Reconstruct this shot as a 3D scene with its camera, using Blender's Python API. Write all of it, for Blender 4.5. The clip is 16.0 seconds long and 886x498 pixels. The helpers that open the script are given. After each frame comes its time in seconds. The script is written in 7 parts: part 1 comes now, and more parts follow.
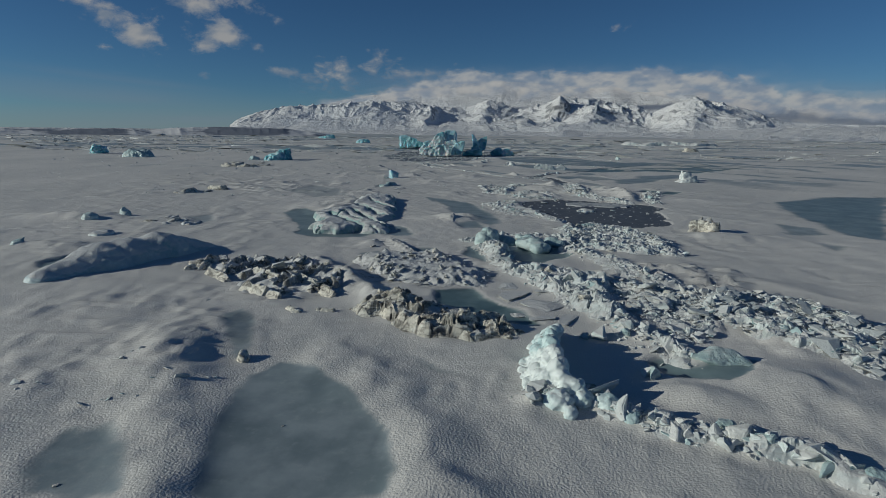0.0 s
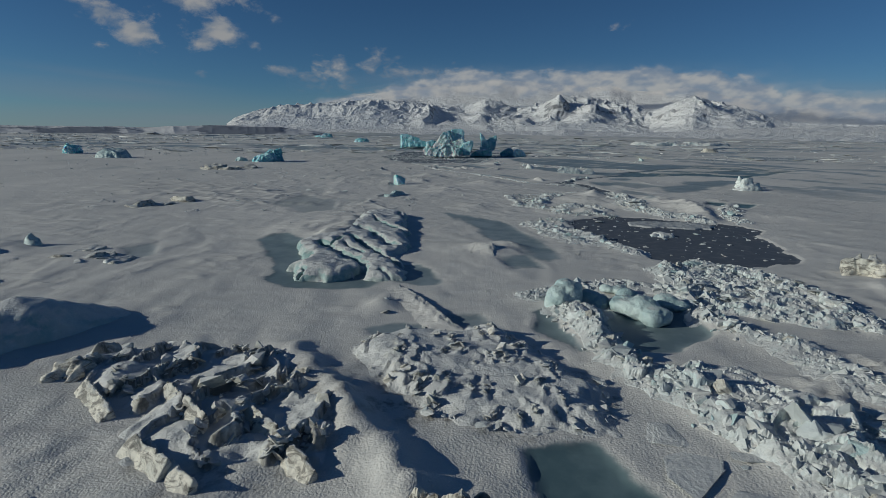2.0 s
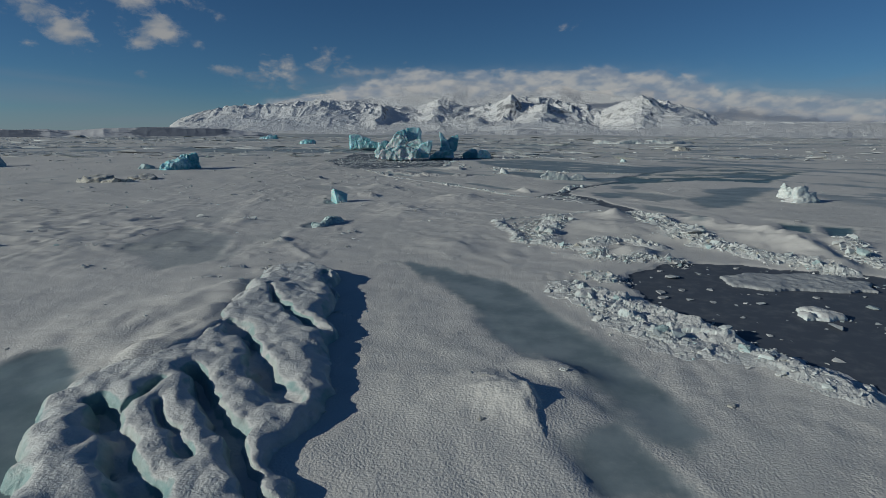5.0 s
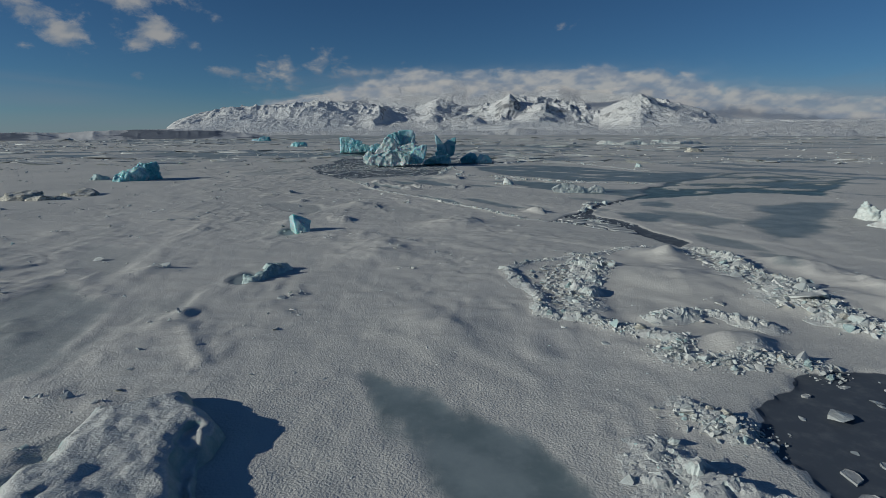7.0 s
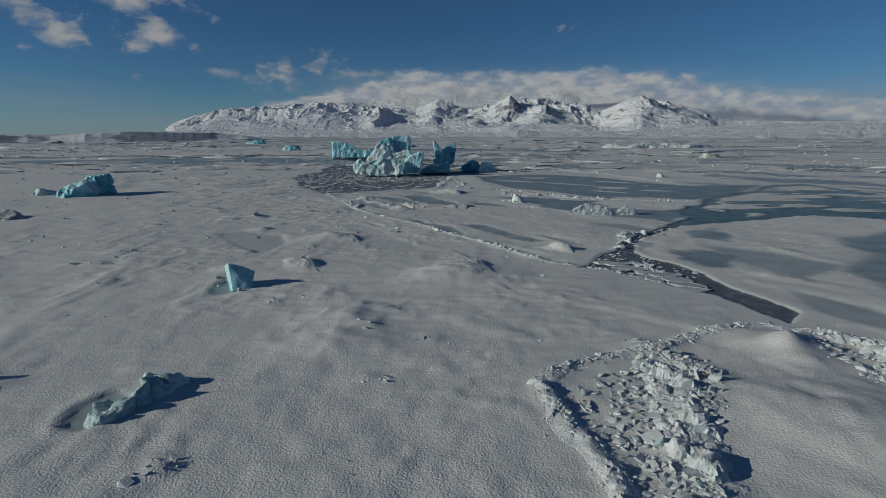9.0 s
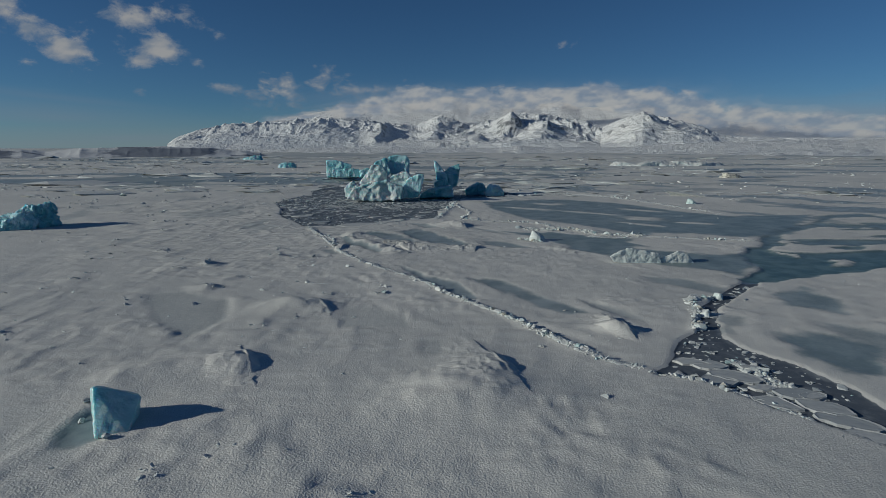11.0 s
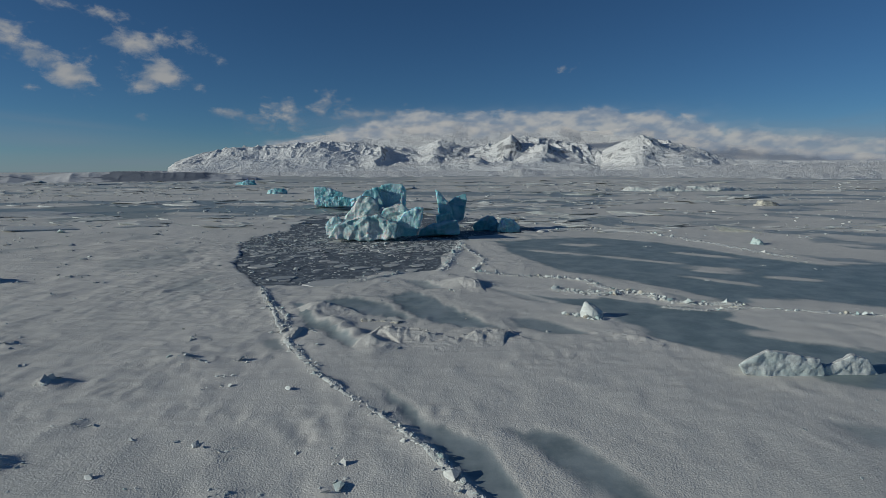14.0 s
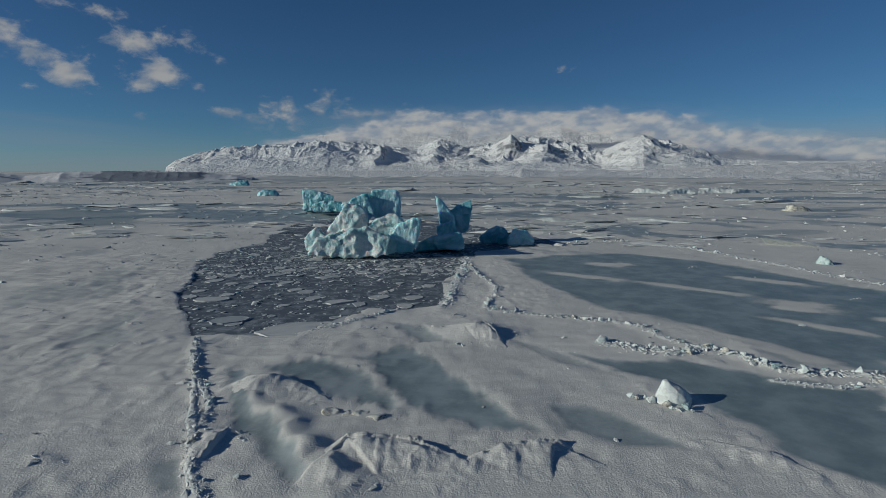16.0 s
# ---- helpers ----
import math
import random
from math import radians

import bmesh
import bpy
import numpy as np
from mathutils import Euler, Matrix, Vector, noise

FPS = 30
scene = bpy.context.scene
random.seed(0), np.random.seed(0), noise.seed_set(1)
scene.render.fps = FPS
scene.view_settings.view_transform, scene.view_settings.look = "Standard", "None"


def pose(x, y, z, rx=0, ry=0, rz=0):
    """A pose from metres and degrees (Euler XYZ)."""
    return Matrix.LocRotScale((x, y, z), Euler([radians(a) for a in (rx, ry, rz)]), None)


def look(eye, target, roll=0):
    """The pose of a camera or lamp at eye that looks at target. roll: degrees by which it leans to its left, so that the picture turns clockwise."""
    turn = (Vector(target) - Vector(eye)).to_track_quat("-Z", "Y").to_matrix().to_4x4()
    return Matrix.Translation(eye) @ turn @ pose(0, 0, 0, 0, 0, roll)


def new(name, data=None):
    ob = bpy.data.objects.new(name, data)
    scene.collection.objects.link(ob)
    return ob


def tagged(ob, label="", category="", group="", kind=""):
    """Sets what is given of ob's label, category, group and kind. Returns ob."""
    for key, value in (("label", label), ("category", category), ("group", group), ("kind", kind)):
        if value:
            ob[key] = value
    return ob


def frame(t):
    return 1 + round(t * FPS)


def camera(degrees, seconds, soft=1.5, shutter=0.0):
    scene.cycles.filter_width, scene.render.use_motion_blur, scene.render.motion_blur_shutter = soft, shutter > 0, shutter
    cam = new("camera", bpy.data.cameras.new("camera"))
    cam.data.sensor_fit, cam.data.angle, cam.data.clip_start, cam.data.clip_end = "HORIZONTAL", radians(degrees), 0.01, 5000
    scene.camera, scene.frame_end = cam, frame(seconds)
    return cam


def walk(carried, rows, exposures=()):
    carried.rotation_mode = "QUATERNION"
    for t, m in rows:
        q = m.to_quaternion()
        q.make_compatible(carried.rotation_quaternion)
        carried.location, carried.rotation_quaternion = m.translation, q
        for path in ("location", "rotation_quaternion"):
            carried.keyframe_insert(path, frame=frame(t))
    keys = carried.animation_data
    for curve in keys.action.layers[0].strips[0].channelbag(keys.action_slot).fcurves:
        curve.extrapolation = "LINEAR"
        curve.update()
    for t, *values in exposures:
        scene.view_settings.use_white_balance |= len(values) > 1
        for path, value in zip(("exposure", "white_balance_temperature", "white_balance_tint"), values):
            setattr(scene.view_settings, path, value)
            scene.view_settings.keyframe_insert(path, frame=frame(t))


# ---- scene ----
cam = camera(77.4, 16.0, soft=0.7)
PATH = [
    (0, (5.144, -2.588, 9.408), (4.988, -0.639, 8.989), 0.6),
    (0.5, (3.978, 1.467, 9.441), (3.821, 3.416, 9.02), 0.7),
    (1, (2.844, 5.785, 9.424), (2.689, 7.734, 9.002), 0.8),
    (1.5, (1.861, 9.798, 9.322), (1.709, 11.748, 8.9), 0.8),
    (2, (0.849, 14.493, 9.199), (0.701, 16.442, 8.777), 0.7),
    (2.5, (0.103, 18.471, 9.112), (-0.037, 20.421, 8.689), 0.6),
    (3, (-0.556, 23.087, 8.981), (-0.64, 25.041, 8.561), 0.5),
    (3.5, (-0.947, 26.996, 8.888), (-0.991, 28.951, 8.468), 0.3),
    (4, (-1.26, 31.643, 8.789), (-1.265, 33.599, 8.371), 0.2),
    (4.5, (-1.35, 35.715, 8.717), (-1.345, 37.67, 8.298), 0.1),
    (5, (-1.394, 40.251, 8.676), (-1.384, 42.207, 8.256), 0.2),
    (7.5, (-0.312, 60.01, 9.571), (-0.299, 61.966, 9.151), -0.2),
    (8, (-0.17, 64.033, 9.74), (-0.157, 65.988, 9.319), -0.2),
    (10.5, (-0.147, 82.771, 11.178), (-0.136, 84.734, 10.797), 0.0),
    (11, (-0.249, 86.802, 11.3), (-0.24, 88.769, 10.937), 0.0),
    (11.5, (-0.397, 90.62, 11.411), (-0.388, 92.59, 11.069), 0.0),
    (12, (-0.487, 94.507, 11.501), (-0.479, 96.481, 11.179), 0.0),
    (12.5, (-0.573, 98.073, 11.573), (-0.565, 100.05, 11.271), -0.0),
    (13, (-0.655, 101.929, 11.728), (-0.647, 103.909, 11.445), 0.0),
    (13.5, (-0.714, 105.599, 11.842), (-0.706, 107.579, 11.558), -0.0),
    (14, (-0.784, 109.592, 11.918), (-0.776, 111.572, 11.636), -0.1),
    (14.5, (-0.83, 113.377, 11.998), (-0.822, 115.357, 11.716), -0.1),
    (15, (-0.918, 117.442, 12.198), (-0.907, 119.422, 11.915), 0.1),
    (15.5, (-0.982, 121.312, 12.308), (-0.971, 123.292, 12.024), 0.1),
    (16, (-1.036, 125.353, 12.435), (-1.026, 127.333, 12.152), 0.0),
]
walk(cam, [(t, look(eye, target, roll)) for t, eye, target, roll in PATH], [(0, -0.37), (8, -0.35), (11, -0.36), (13, -0.28), (16, -0.23)])

# ---- light ----
SUN_EL, SUN_AZ = 18.0, 257.0
world = bpy.data.worlds.new("world")
scene.world = world
world.use_nodes = True
nt = world.node_tree
sky = nt.nodes.new("ShaderNodeTexSky")
sky.sky_type, sky.sun_disc = "NISHITA", False
sky.sun_elevation, sky.sun_rotation = radians(SUN_EL), radians(SUN_AZ)
sky.altitude, sky.air_density, sky.dust_density, sky.ozone_density = 2500, 1.0, 0.0, 4.0
tint = nt.nodes.new("ShaderNodeMix")
tint.data_type, tint.blend_type = "RGBA", "MULTIPLY"
tint.inputs["Factor"].default_value, tint.inputs[7].default_value = 1.0, (0.60, 0.90, 1.06, 1)
nt.links.new(sky.outputs[0], tint.inputs[6])
nt.links.new(tint.outputs[2], nt.nodes["Background"].inputs[0])
nt.nodes["Background"].inputs[1].default_value = 0.052
sun = new("sun", bpy.data.lights.new("sun", "SUN"))
sun.data.energy, sun.data.angle, sun.data.color = 3.75, radians(0.5), (0.945, 0.96, 0.86)
sun_dir = Vector((math.sin(radians(SUN_AZ)) * math.cos(radians(SUN_EL)), math.cos(radians(SUN_AZ)) * math.cos(radians(SUN_EL)), math.sin(radians(SUN_EL))))
sun.matrix_basis = look(sun_dir * 300, (0, 0, 0))


# ---- noise and mesh helpers ----
def hash2(ix, iy, seed):
    h = (ix.astype(np.int64) * 374761393 + iy.astype(np.int64) * 668265263 + seed * 974634777) & 0x7FFFFFFF
    h = ((h ^ (h >> 13)) * 1274126177) & 0x7FFFFFFF
    return ((h ^ (h >> 16)) & 0xFFFF) / 32767.5 - 1.0


def noise2(x, y, seed=0):
    """Value noise, -1 to 1."""
    ix, iy = np.floor(x), np.floor(y)
    fx, fy = x - ix, y - iy
    fx, fy = fx * fx * fx * (fx * (fx * 6 - 15) + 10), fy * fy * fy * (fy * (fy * 6 - 15) + 10)
    a, b = hash2(ix, iy, seed), hash2(ix + 1, iy, seed)
    c, d = hash2(ix, iy + 1, seed), hash2(ix + 1, iy + 1, seed)
    return (a + (b - a) * fx) * (1 - fy) + (c + (d - c) * fx) * fy


def fbm(x, y, octaves=4, seed=0):
    total, amp, out = 0.0, 1.0, 0.0
    for k in range(octaves):
        out = out + amp * noise2(x * 2**k + 17.3 * k, y * 2**k - 9.1 * k, seed + k)
        total, amp = total + amp, amp * 0.5
    return out / total


def ridged(x, y, octaves=4, seed=0):
    total, amp, out = 0.0, 1.0, 0.0
    for k in range(octaves):
        out = out + amp * (1 - np.abs(noise2(x * 2**k + 5.7 * k, y * 2**k + 3.3 * k, seed + k)) * 2)
        total, amp = total + amp, amp * 0.5
    return out / total


def plates(x, y, cell, seed=0):
    """Broken plates: for each place the height of its tilted plate (-1 to 1) and how near the plate's rim it lies."""
    u, v = x / cell, y / cell
    iu, iv = np.floor(u), np.floor(v)
    best, second, high = np.full(u.shape, 9.0), np.full(u.shape, 9.0), np.zeros(u.shape)
    for du in (-1, 0, 1):
        for dv in (-1, 0, 1):
            cu, cv = iu + du, iv + dv
            pu, pv = cu + 0.5 + 0.45 * hash2(cu, cv, seed), cv + 0.5 + 0.45 * hash2(cu, cv, seed + 1)
            d = np.hypot(u - pu, v - pv)
            h = 0.5 * hash2(cu, cv, seed + 2) + 1.0 * (hash2(cu, cv, seed + 3) * (u - pu) + hash2(cu, cv, seed + 4) * (v - pv))
            near = d < best
            second = np.where(near, best, np.minimum(second, d))
            high = np.where(near, h, high)
            best = np.minimum(best, d)
    return high, second - best


def smooth(a, b, v):
    v = np.clip((v - a) / (b - a), 0, 1)
    return v * v * (3 - 2 * v)


def mesh_from(name, verts, faces, attrs=None, flat=False):
    """A mesh from arrays: verts (n, 3), faces (m, 3 or 4)."""
    me = bpy.data.meshes.new(name)
    verts, faces = np.asarray(verts, np.float32), np.asarray(faces, np.int32)
    k = faces.shape[1]
    me.vertices.add(len(verts))
    me.vertices.foreach_set("co", verts.ravel())
    me.loops.add(faces.size)
    me.loops.foreach_set("vertex_index", faces.ravel())
    me.polygons.add(len(faces))
    me.polygons.foreach_set("loop_start", np.arange(0, faces.size, k, dtype=np.int32))
    me.polygons.foreach_set("loop_total", np.full(len(faces), k, np.int32))
    me.polygons.foreach_set("use_smooth", np.full(len(faces), not flat))
    for key, values in (attrs or {}).items():
        layer = me.attributes.new(key, "FLOAT", "POINT")
        layer.data.foreach_set("value", np.asarray(values, np.float32).ravel())
    me.update(calc_edges=True)
    return me


def grid_faces(nx, ny):
    i = np.arange(ny - 1)[:, None] * nx + np.arange(nx - 1)[None, :]
    return np.stack([i, i + 1, i + nx + 1, i + nx], -1).reshape(-1, 4)


def part(name, me, material, parent=None, label=""):
    ob = new(name, me)
    if material and not me.materials:
        me.materials.append(material)
    if parent:
        ob.parent = parent
    return tagged(ob, label=label)


# ---- materials ----
class Nodes:
    """A small writer of node trees."""

    def __init__(self, name):
        self.mat = bpy.data.materials.new(name)
        self.mat.use_nodes = True
        self.tree = self.mat.node_tree
        self.bsdf = self.tree.nodes["Principled BSDF"]
        self.coord = self.tree.nodes.new("ShaderNodeTexCoord").outputs["Object"]

    def link(self, a, b):
        self.tree.links.new(a, b)

    def put(self, socket, v):
        if isinstance(v, bpy.types.NodeSocket):
            self.link(v, socket)
        elif isinstance(v, tuple):
            socket.default_value = (*v, 1) if len(v) == 3 and socket.type == "RGBA" else v
        else:
            socket.default_value = v

    def noise(self, scale, detail=4.0, rough=0.55, vector=None, distortion=0.0):
        n = self.tree.nodes.new("ShaderNodeTexNoise")
        n.inputs["Scale"].default_value, n.inputs["Detail"].default_value = scale, detail
        n.inputs["Roughness"].default_value, n.inputs["Distortion"].default_value = rough, distortion
        self.link(vector or self.coord, n.inputs["Vector"])
        return n.outputs["Fac"]

    def voronoi(self, scale, feature="F1", vector=None):
        n = self.tree.nodes.new("ShaderNodeTexVoronoi")
        n.feature = feature
        n.inputs["Scale"].default_value = scale
        self.link(vector or self.coord, n.inputs["Vector"])
        return n.outputs["Distance"]

    def scaled(self, sx, sy, sz):
        n = self.tree.nodes.new("ShaderNodeMapping")
        n.inputs["Scale"].default_value = (sx, sy, sz)
        self.link(self.coord, n.inputs["Vector"])
        return n.outputs[0]

    def ramp(self, fac, a, b):
        n = self.tree.nodes.new("ShaderNodeMapRange")
        n.interpolation_type = "SMOOTHSTEP"
        self.put(n.inputs[0], fac)
        n.inputs[1].default_value, n.inputs[2].default_value = a, b
        return n.outputs[0]

    def math(self, op, a, b=0.0):
        n = self.tree.nodes.new("ShaderNodeMath")
        n.operation = op
        self.put(n.inputs[0], a)
        self.put(n.inputs[1], b)
        return n.outputs[0]

    def mix(self, fac, a, b):
        n = self.tree.nodes.new("ShaderNodeMix")
        n.data_type = "RGBA"
        self.put(n.inputs["Factor"], fac)
        self.put(n.inputs[6], a)
        self.put(n.inputs[7], b)
        return n.outputs[2]

    def attr(self, name):
        n = self.tree.nodes.new("ShaderNodeAttribute")
        n.attribute_name = name
        return n.outputs["Fac"]

    def up(self):
        n = self.tree.nodes.new("ShaderNodeNewGeometry")
        s = self.tree.nodes.new("ShaderNodeSeparateXYZ")
        self.link(n.outputs["Normal"], s.inputs[0])
        return s.outputs["Z"]

    def island(self):
        return self.tree.nodes.new("ShaderNodeNewGeometry").outputs["Random Per Island"]

    def chance(self):
        return self.tree.nodes.new("ShaderNodeObjectInfo").outputs["Random"]

    def height_z(self):
        s = self.tree.nodes.new("ShaderNodeSeparateXYZ")
        self.link(self.coord, s.inputs[0])
        return s.outputs["Z"]

    def bump(self, height, strength, distance, base=None):
        n = self.tree.nodes.new("ShaderNodeBump")
        self.put(n.inputs["Strength"], strength)
        n.inputs["Distance"].default_value = distance
        self.link(height, n.inputs["Height"])
        if base:
            self.link(base, n.inputs["Normal"])
        return n.outputs[0]

    def finish(self, colour, roughness, normal=None, specular=0.3):
        self.put(self.bsdf.inputs["Base Color"], colour)
        self.put(self.bsdf.inputs["Roughness"], roughness)
        self.put(self.bsdf.inputs["Specular IOR Level"], specular)
        if normal:
            self.link(normal, self.bsdf.inputs["Normal"])
        return self.mat


def ground_material():
    """Wind-packed snow over lake ice; 'ice' bares the ice, 'wet' is slush and open water."""
    m = Nodes("snow_on_ice")
    grain = m.noise(13.0, 1.5, 0.5)
    fine = m.noise(3.2, 2.0, 0.5)
    broad = m.noise(0.06, 4.0, 0.55, m.scaled(1.0, 0.6, 1.0))
    patch = m.noise(0.5, 5.0, 0.6)
    snow = m.mix(m.ramp(broad, 0.3, 0.7), (0.562, 0.55, 0.525), (0.655, 0.632, 0.597))
    snow = m.mix(m.math("MULTIPLY", m.ramp(patch, 0.5, 0.72), 0.35), snow, (0.51, 0.488, 0.47))
    snow = m.mix(m.math("MULTIPLY", m.ramp(grain, 0.5, 0.36), 0.12), snow, (0.42, 0.43, 0.45))
    ice = m.mix(m.ramp(m.noise(0.35, 5.0, 0.6), 0.35, 0.68), (0.20, 0.245, 0.26), (0.35, 0.395, 0.41))
    ice = m.mix(m.math("MULTIPLY", m.ramp(m.noise(2.2, 6.0, 0.65), 0.52, 0.75), 0.35), ice, (0.42, 0.45, 0.45))
    ice = m.mix(m.attr("teal"), ice, m.mix(m.ramp(m.noise(0.5, 5.0, 0.6), 0.35, 0.68), (0.065, 0.125, 0.145), (0.15, 0.225, 0.235)))
    wet = m.mix(m.ramp(m.noise(1.3, 5.0, 0.65), 0.45, 0.75), (0.085, 0.10, 0.125), (0.14, 0.155, 0.175))
    pale = m.mix(m.ramp(m.noise(0.7, 6.0, 0.7, None, 0.8), 0.46, 0.66), (0.095, 0.115, 0.14), (0.27, 0.295, 0.32))
    wet = m.mix(m.attr("slush"), wet, pale)
    edge = m.noise(3.0, 4.0, 0.6)
    bare = m.ramp(m.math("ADD", m.attr("ice"), m.math("MULTIPLY", m.math("SUBTRACT", edge, 0.5), 0.35)), 0.15, 0.85)
    water = m.ramp(m.math("ADD", m.attr("wet"), m.math("MULTIPLY", m.math("SUBTRACT", edge, 0.5), 0.3)), 0.4, 0.6)
    ash = m.math("MULTIPLY", m.attr("ash"), m.ramp(m.noise(1.7, 6.0, 0.7), 0.45, 0.62))
    colour = m.mix(ash, m.mix(bare, snow, ice), (0.17, 0.155, 0.135))
    colour = m.mix(water, colour, wet)
    wind = m.noise(0.9, 3.0, 0.5, m.scaled(1.0, 0.8, 1.0))
    relief = m.math("ADD", m.math("ADD", m.math("MULTIPLY", grain, 0.6), m.math("MULTIPLY", fine, 0.4)), m.math("MULTIPLY", wind, 0.8))
    hold = m.math("MULTIPLY", m.math("SUBTRACT", 1.0, m.math("MULTIPLY", bare, 0.94)), m.math("SUBTRACT", 1.0, water))
    normal = m.bump(relief, hold, 0.052)
    rough = m.math("SUBTRACT", 0.85, m.math("ADD", m.math("MULTIPLY", bare, 0.4), m.math("MULTIPLY", water, 0.15)))
    return m.finish(colour, rough, normal, 0.3)


def ice_material(name, clear, pale, snow=0.5, ash=0.0, gloss=0.4, relief_depth=0.2, depth=0.0, flute=0.0, zone=0.45, speckle=0.35):
    """Glacier ice: clear blue where it broke, pale and bubbly elsewhere, snow lying on what faces up, ash in bands."""
    m = Nodes(name)
    body = m.mix(m.ramp(m.noise(zone, 4.0, 0.6, None, 0.6), 0.36, 0.62), clear, pale)
    body = m.mix(m.math("MULTIPLY", m.ramp(m.noise(3.5, 6.0, 0.7), 0.5, 0.75), speckle), body, (0.7, 0.76, 0.78))
    if ash:
        band = m.noise(1.4, 6.0, 0.72, m.scaled(1.0, 1.0, 2.4), 1.2)
        body = m.mix(m.math("MULTIPLY", m.ramp(band, 0.45, 0.62), ash), body, (0.14, 0.128, 0.11))
    body = m.mix(m.attr("rim"), body, (0.075, 0.07, 0.062))
    lying = m.math("ADD", m.up(), m.math("MULTIPLY", m.math("SUBTRACT", m.noise(1.1, 5.0, 0.65), 0.5), 0.9))
    cover = m.ramp(lying, 1.05 - 0.6 * snow, 1.3 - 0.6 * snow)
    body = m.mix(m.math("MULTIPLY", cover, m.math("SUBTRACT", 1.0, m.math("MULTIPLY", m.attr("rim"), 0.8))), body, (0.585, 0.585, 0.57))
    relief = m.math("ADD", m.math("MULTIPLY", m.noise(2.2, 6.0, 0.65), 1.0), m.math("MULTIPLY", m.voronoi(1.6), 0.4))
    if flute:
        relief = m.math("ADD", relief, m.math("MULTIPLY", m.noise(2.0, 4.0, 0.6, m.scaled(1.0, 1.0, 0.16), 0.3), flute))
    normal = m.bump(m.noise(11.0, 3.0, 0.6), m.math("MULTIPLY", cover, 0.8), 0.05, m.bump(relief, 0.8, relief_depth))
    if depth:
        m.bsdf.inputs["Subsurface Weight"].default_value = depth
        m.bsdf.inputs["Subsurface Radius"].default_value = (0.25, 0.8, 1.0)
        m.bsdf.inputs["Subsurface Scale"].default_value = 0.6
    return m.finish(body, gloss, normal, 0.4)


def rubble_material():
    m = Nodes("ice_rubble")
    tone = m.mix(m.island(), (0.50, 0.54, 0.54), (0.64, 0.64, 0.615))
    tone = m.mix(m.ramp(m.island(), 0.93, 0.97), tone, (0.40, 0.52, 0.52))
    tone = m.mix(m.math("MULTIPLY", m.ramp(m.noise(1.1, 5.0, 0.65), 0.5, 0.68), 0.5), tone, (0.40, 0.385, 0.36))
    return m.finish(tone, 0.6, m.bump(m.noise(6.0, 5.0, 0.65), 0.6, 0.07), 0.3)


def mountain_material():
    m = Nodes("snow_and_rock")
    rock_at = m.math("ADD", m.up(), m.math("MULTIPLY", m.math("SUBTRACT", m.noise(0.02, 6.0, 0.7), 0.5), 0.35))
    bare = m.math("MULTIPLY", m.ramp(rock_at, 0.76, 0.62), 0.85)
    snow = m.mix(m.noise(0.004, 4.0, 0.5), (0.66, 0.67, 0.69), (0.76, 0.745, 0.72))
    rock = m.mix(m.noise(0.05, 5.0, 0.6), (0.09, 0.10, 0.12), (0.20, 0.20, 0.21))
    streak = m.ramp(m.noise(0.035, 5.0, 0.7, m.scaled(1.0, 1.0, 0.3)), 0.5, 0.66)
    colour = m.mix(m.math("MULTIPLY", bare, m.math("SUBTRACT", 1.0, m.math("MULTIPLY", streak, 0.7))), snow, rock)
    return m.finish(colour, 0.9, m.bump(m.noise(0.02, 7.0, 0.68), 0.8, 22.0), 0.1)


def shore_material():
    m = Nodes("dark_moraine")
    dark = m.ramp(m.math("ADD", m.attr("scarp"), m.math("MULTIPLY", m.math("SUBTRACT", m.noise(0.022, 6.0, 0.7), 0.5), 2.6)), 0.45, 0.7)
    colour = m.mix(dark, (0.60, 0.60, 0.61), (0.19, 0.21, 0.25))
    return m.finish(colour, 0.9, m.bump(m.noise(0.06, 5.0, 0.6), 0.6, 3.0), 0.1)


def cloud_material(name, glow, lo=0.36, hi=1.0, grain=0.006):
    """Thin vapour far off, painted as its own glow: 'cover' and 'haze' give its density."""
    m = Nodes(name)
    tree = m.tree
    puff = m.noise(grain, 9.0, 0.6, m.scaled(1.0, 1.0, 1.7), 0.25)
    torn = m.math("ADD", m.attr("cover"), m.math("MULTIPLY", m.math("SUBTRACT", puff, 0.5), 2.0))
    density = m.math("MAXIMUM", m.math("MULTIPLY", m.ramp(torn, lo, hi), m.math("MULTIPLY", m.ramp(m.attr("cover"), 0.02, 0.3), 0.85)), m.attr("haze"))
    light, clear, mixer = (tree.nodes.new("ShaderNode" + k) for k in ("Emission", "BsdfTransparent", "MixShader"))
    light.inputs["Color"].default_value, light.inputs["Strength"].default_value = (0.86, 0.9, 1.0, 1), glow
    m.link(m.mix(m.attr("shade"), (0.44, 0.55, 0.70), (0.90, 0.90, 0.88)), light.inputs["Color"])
    m.link(density, mixer.inputs[0])
    m.link(clear.outputs[0], mixer.inputs[1])
    m.link(light.outputs[0], mixer.inputs[2])
    m.link(mixer.outputs[0], tree.nodes["Material Output"].inputs["Surface"])
    return m.mat


SNOW = ground_material()
RUBBLE = rubble_material()


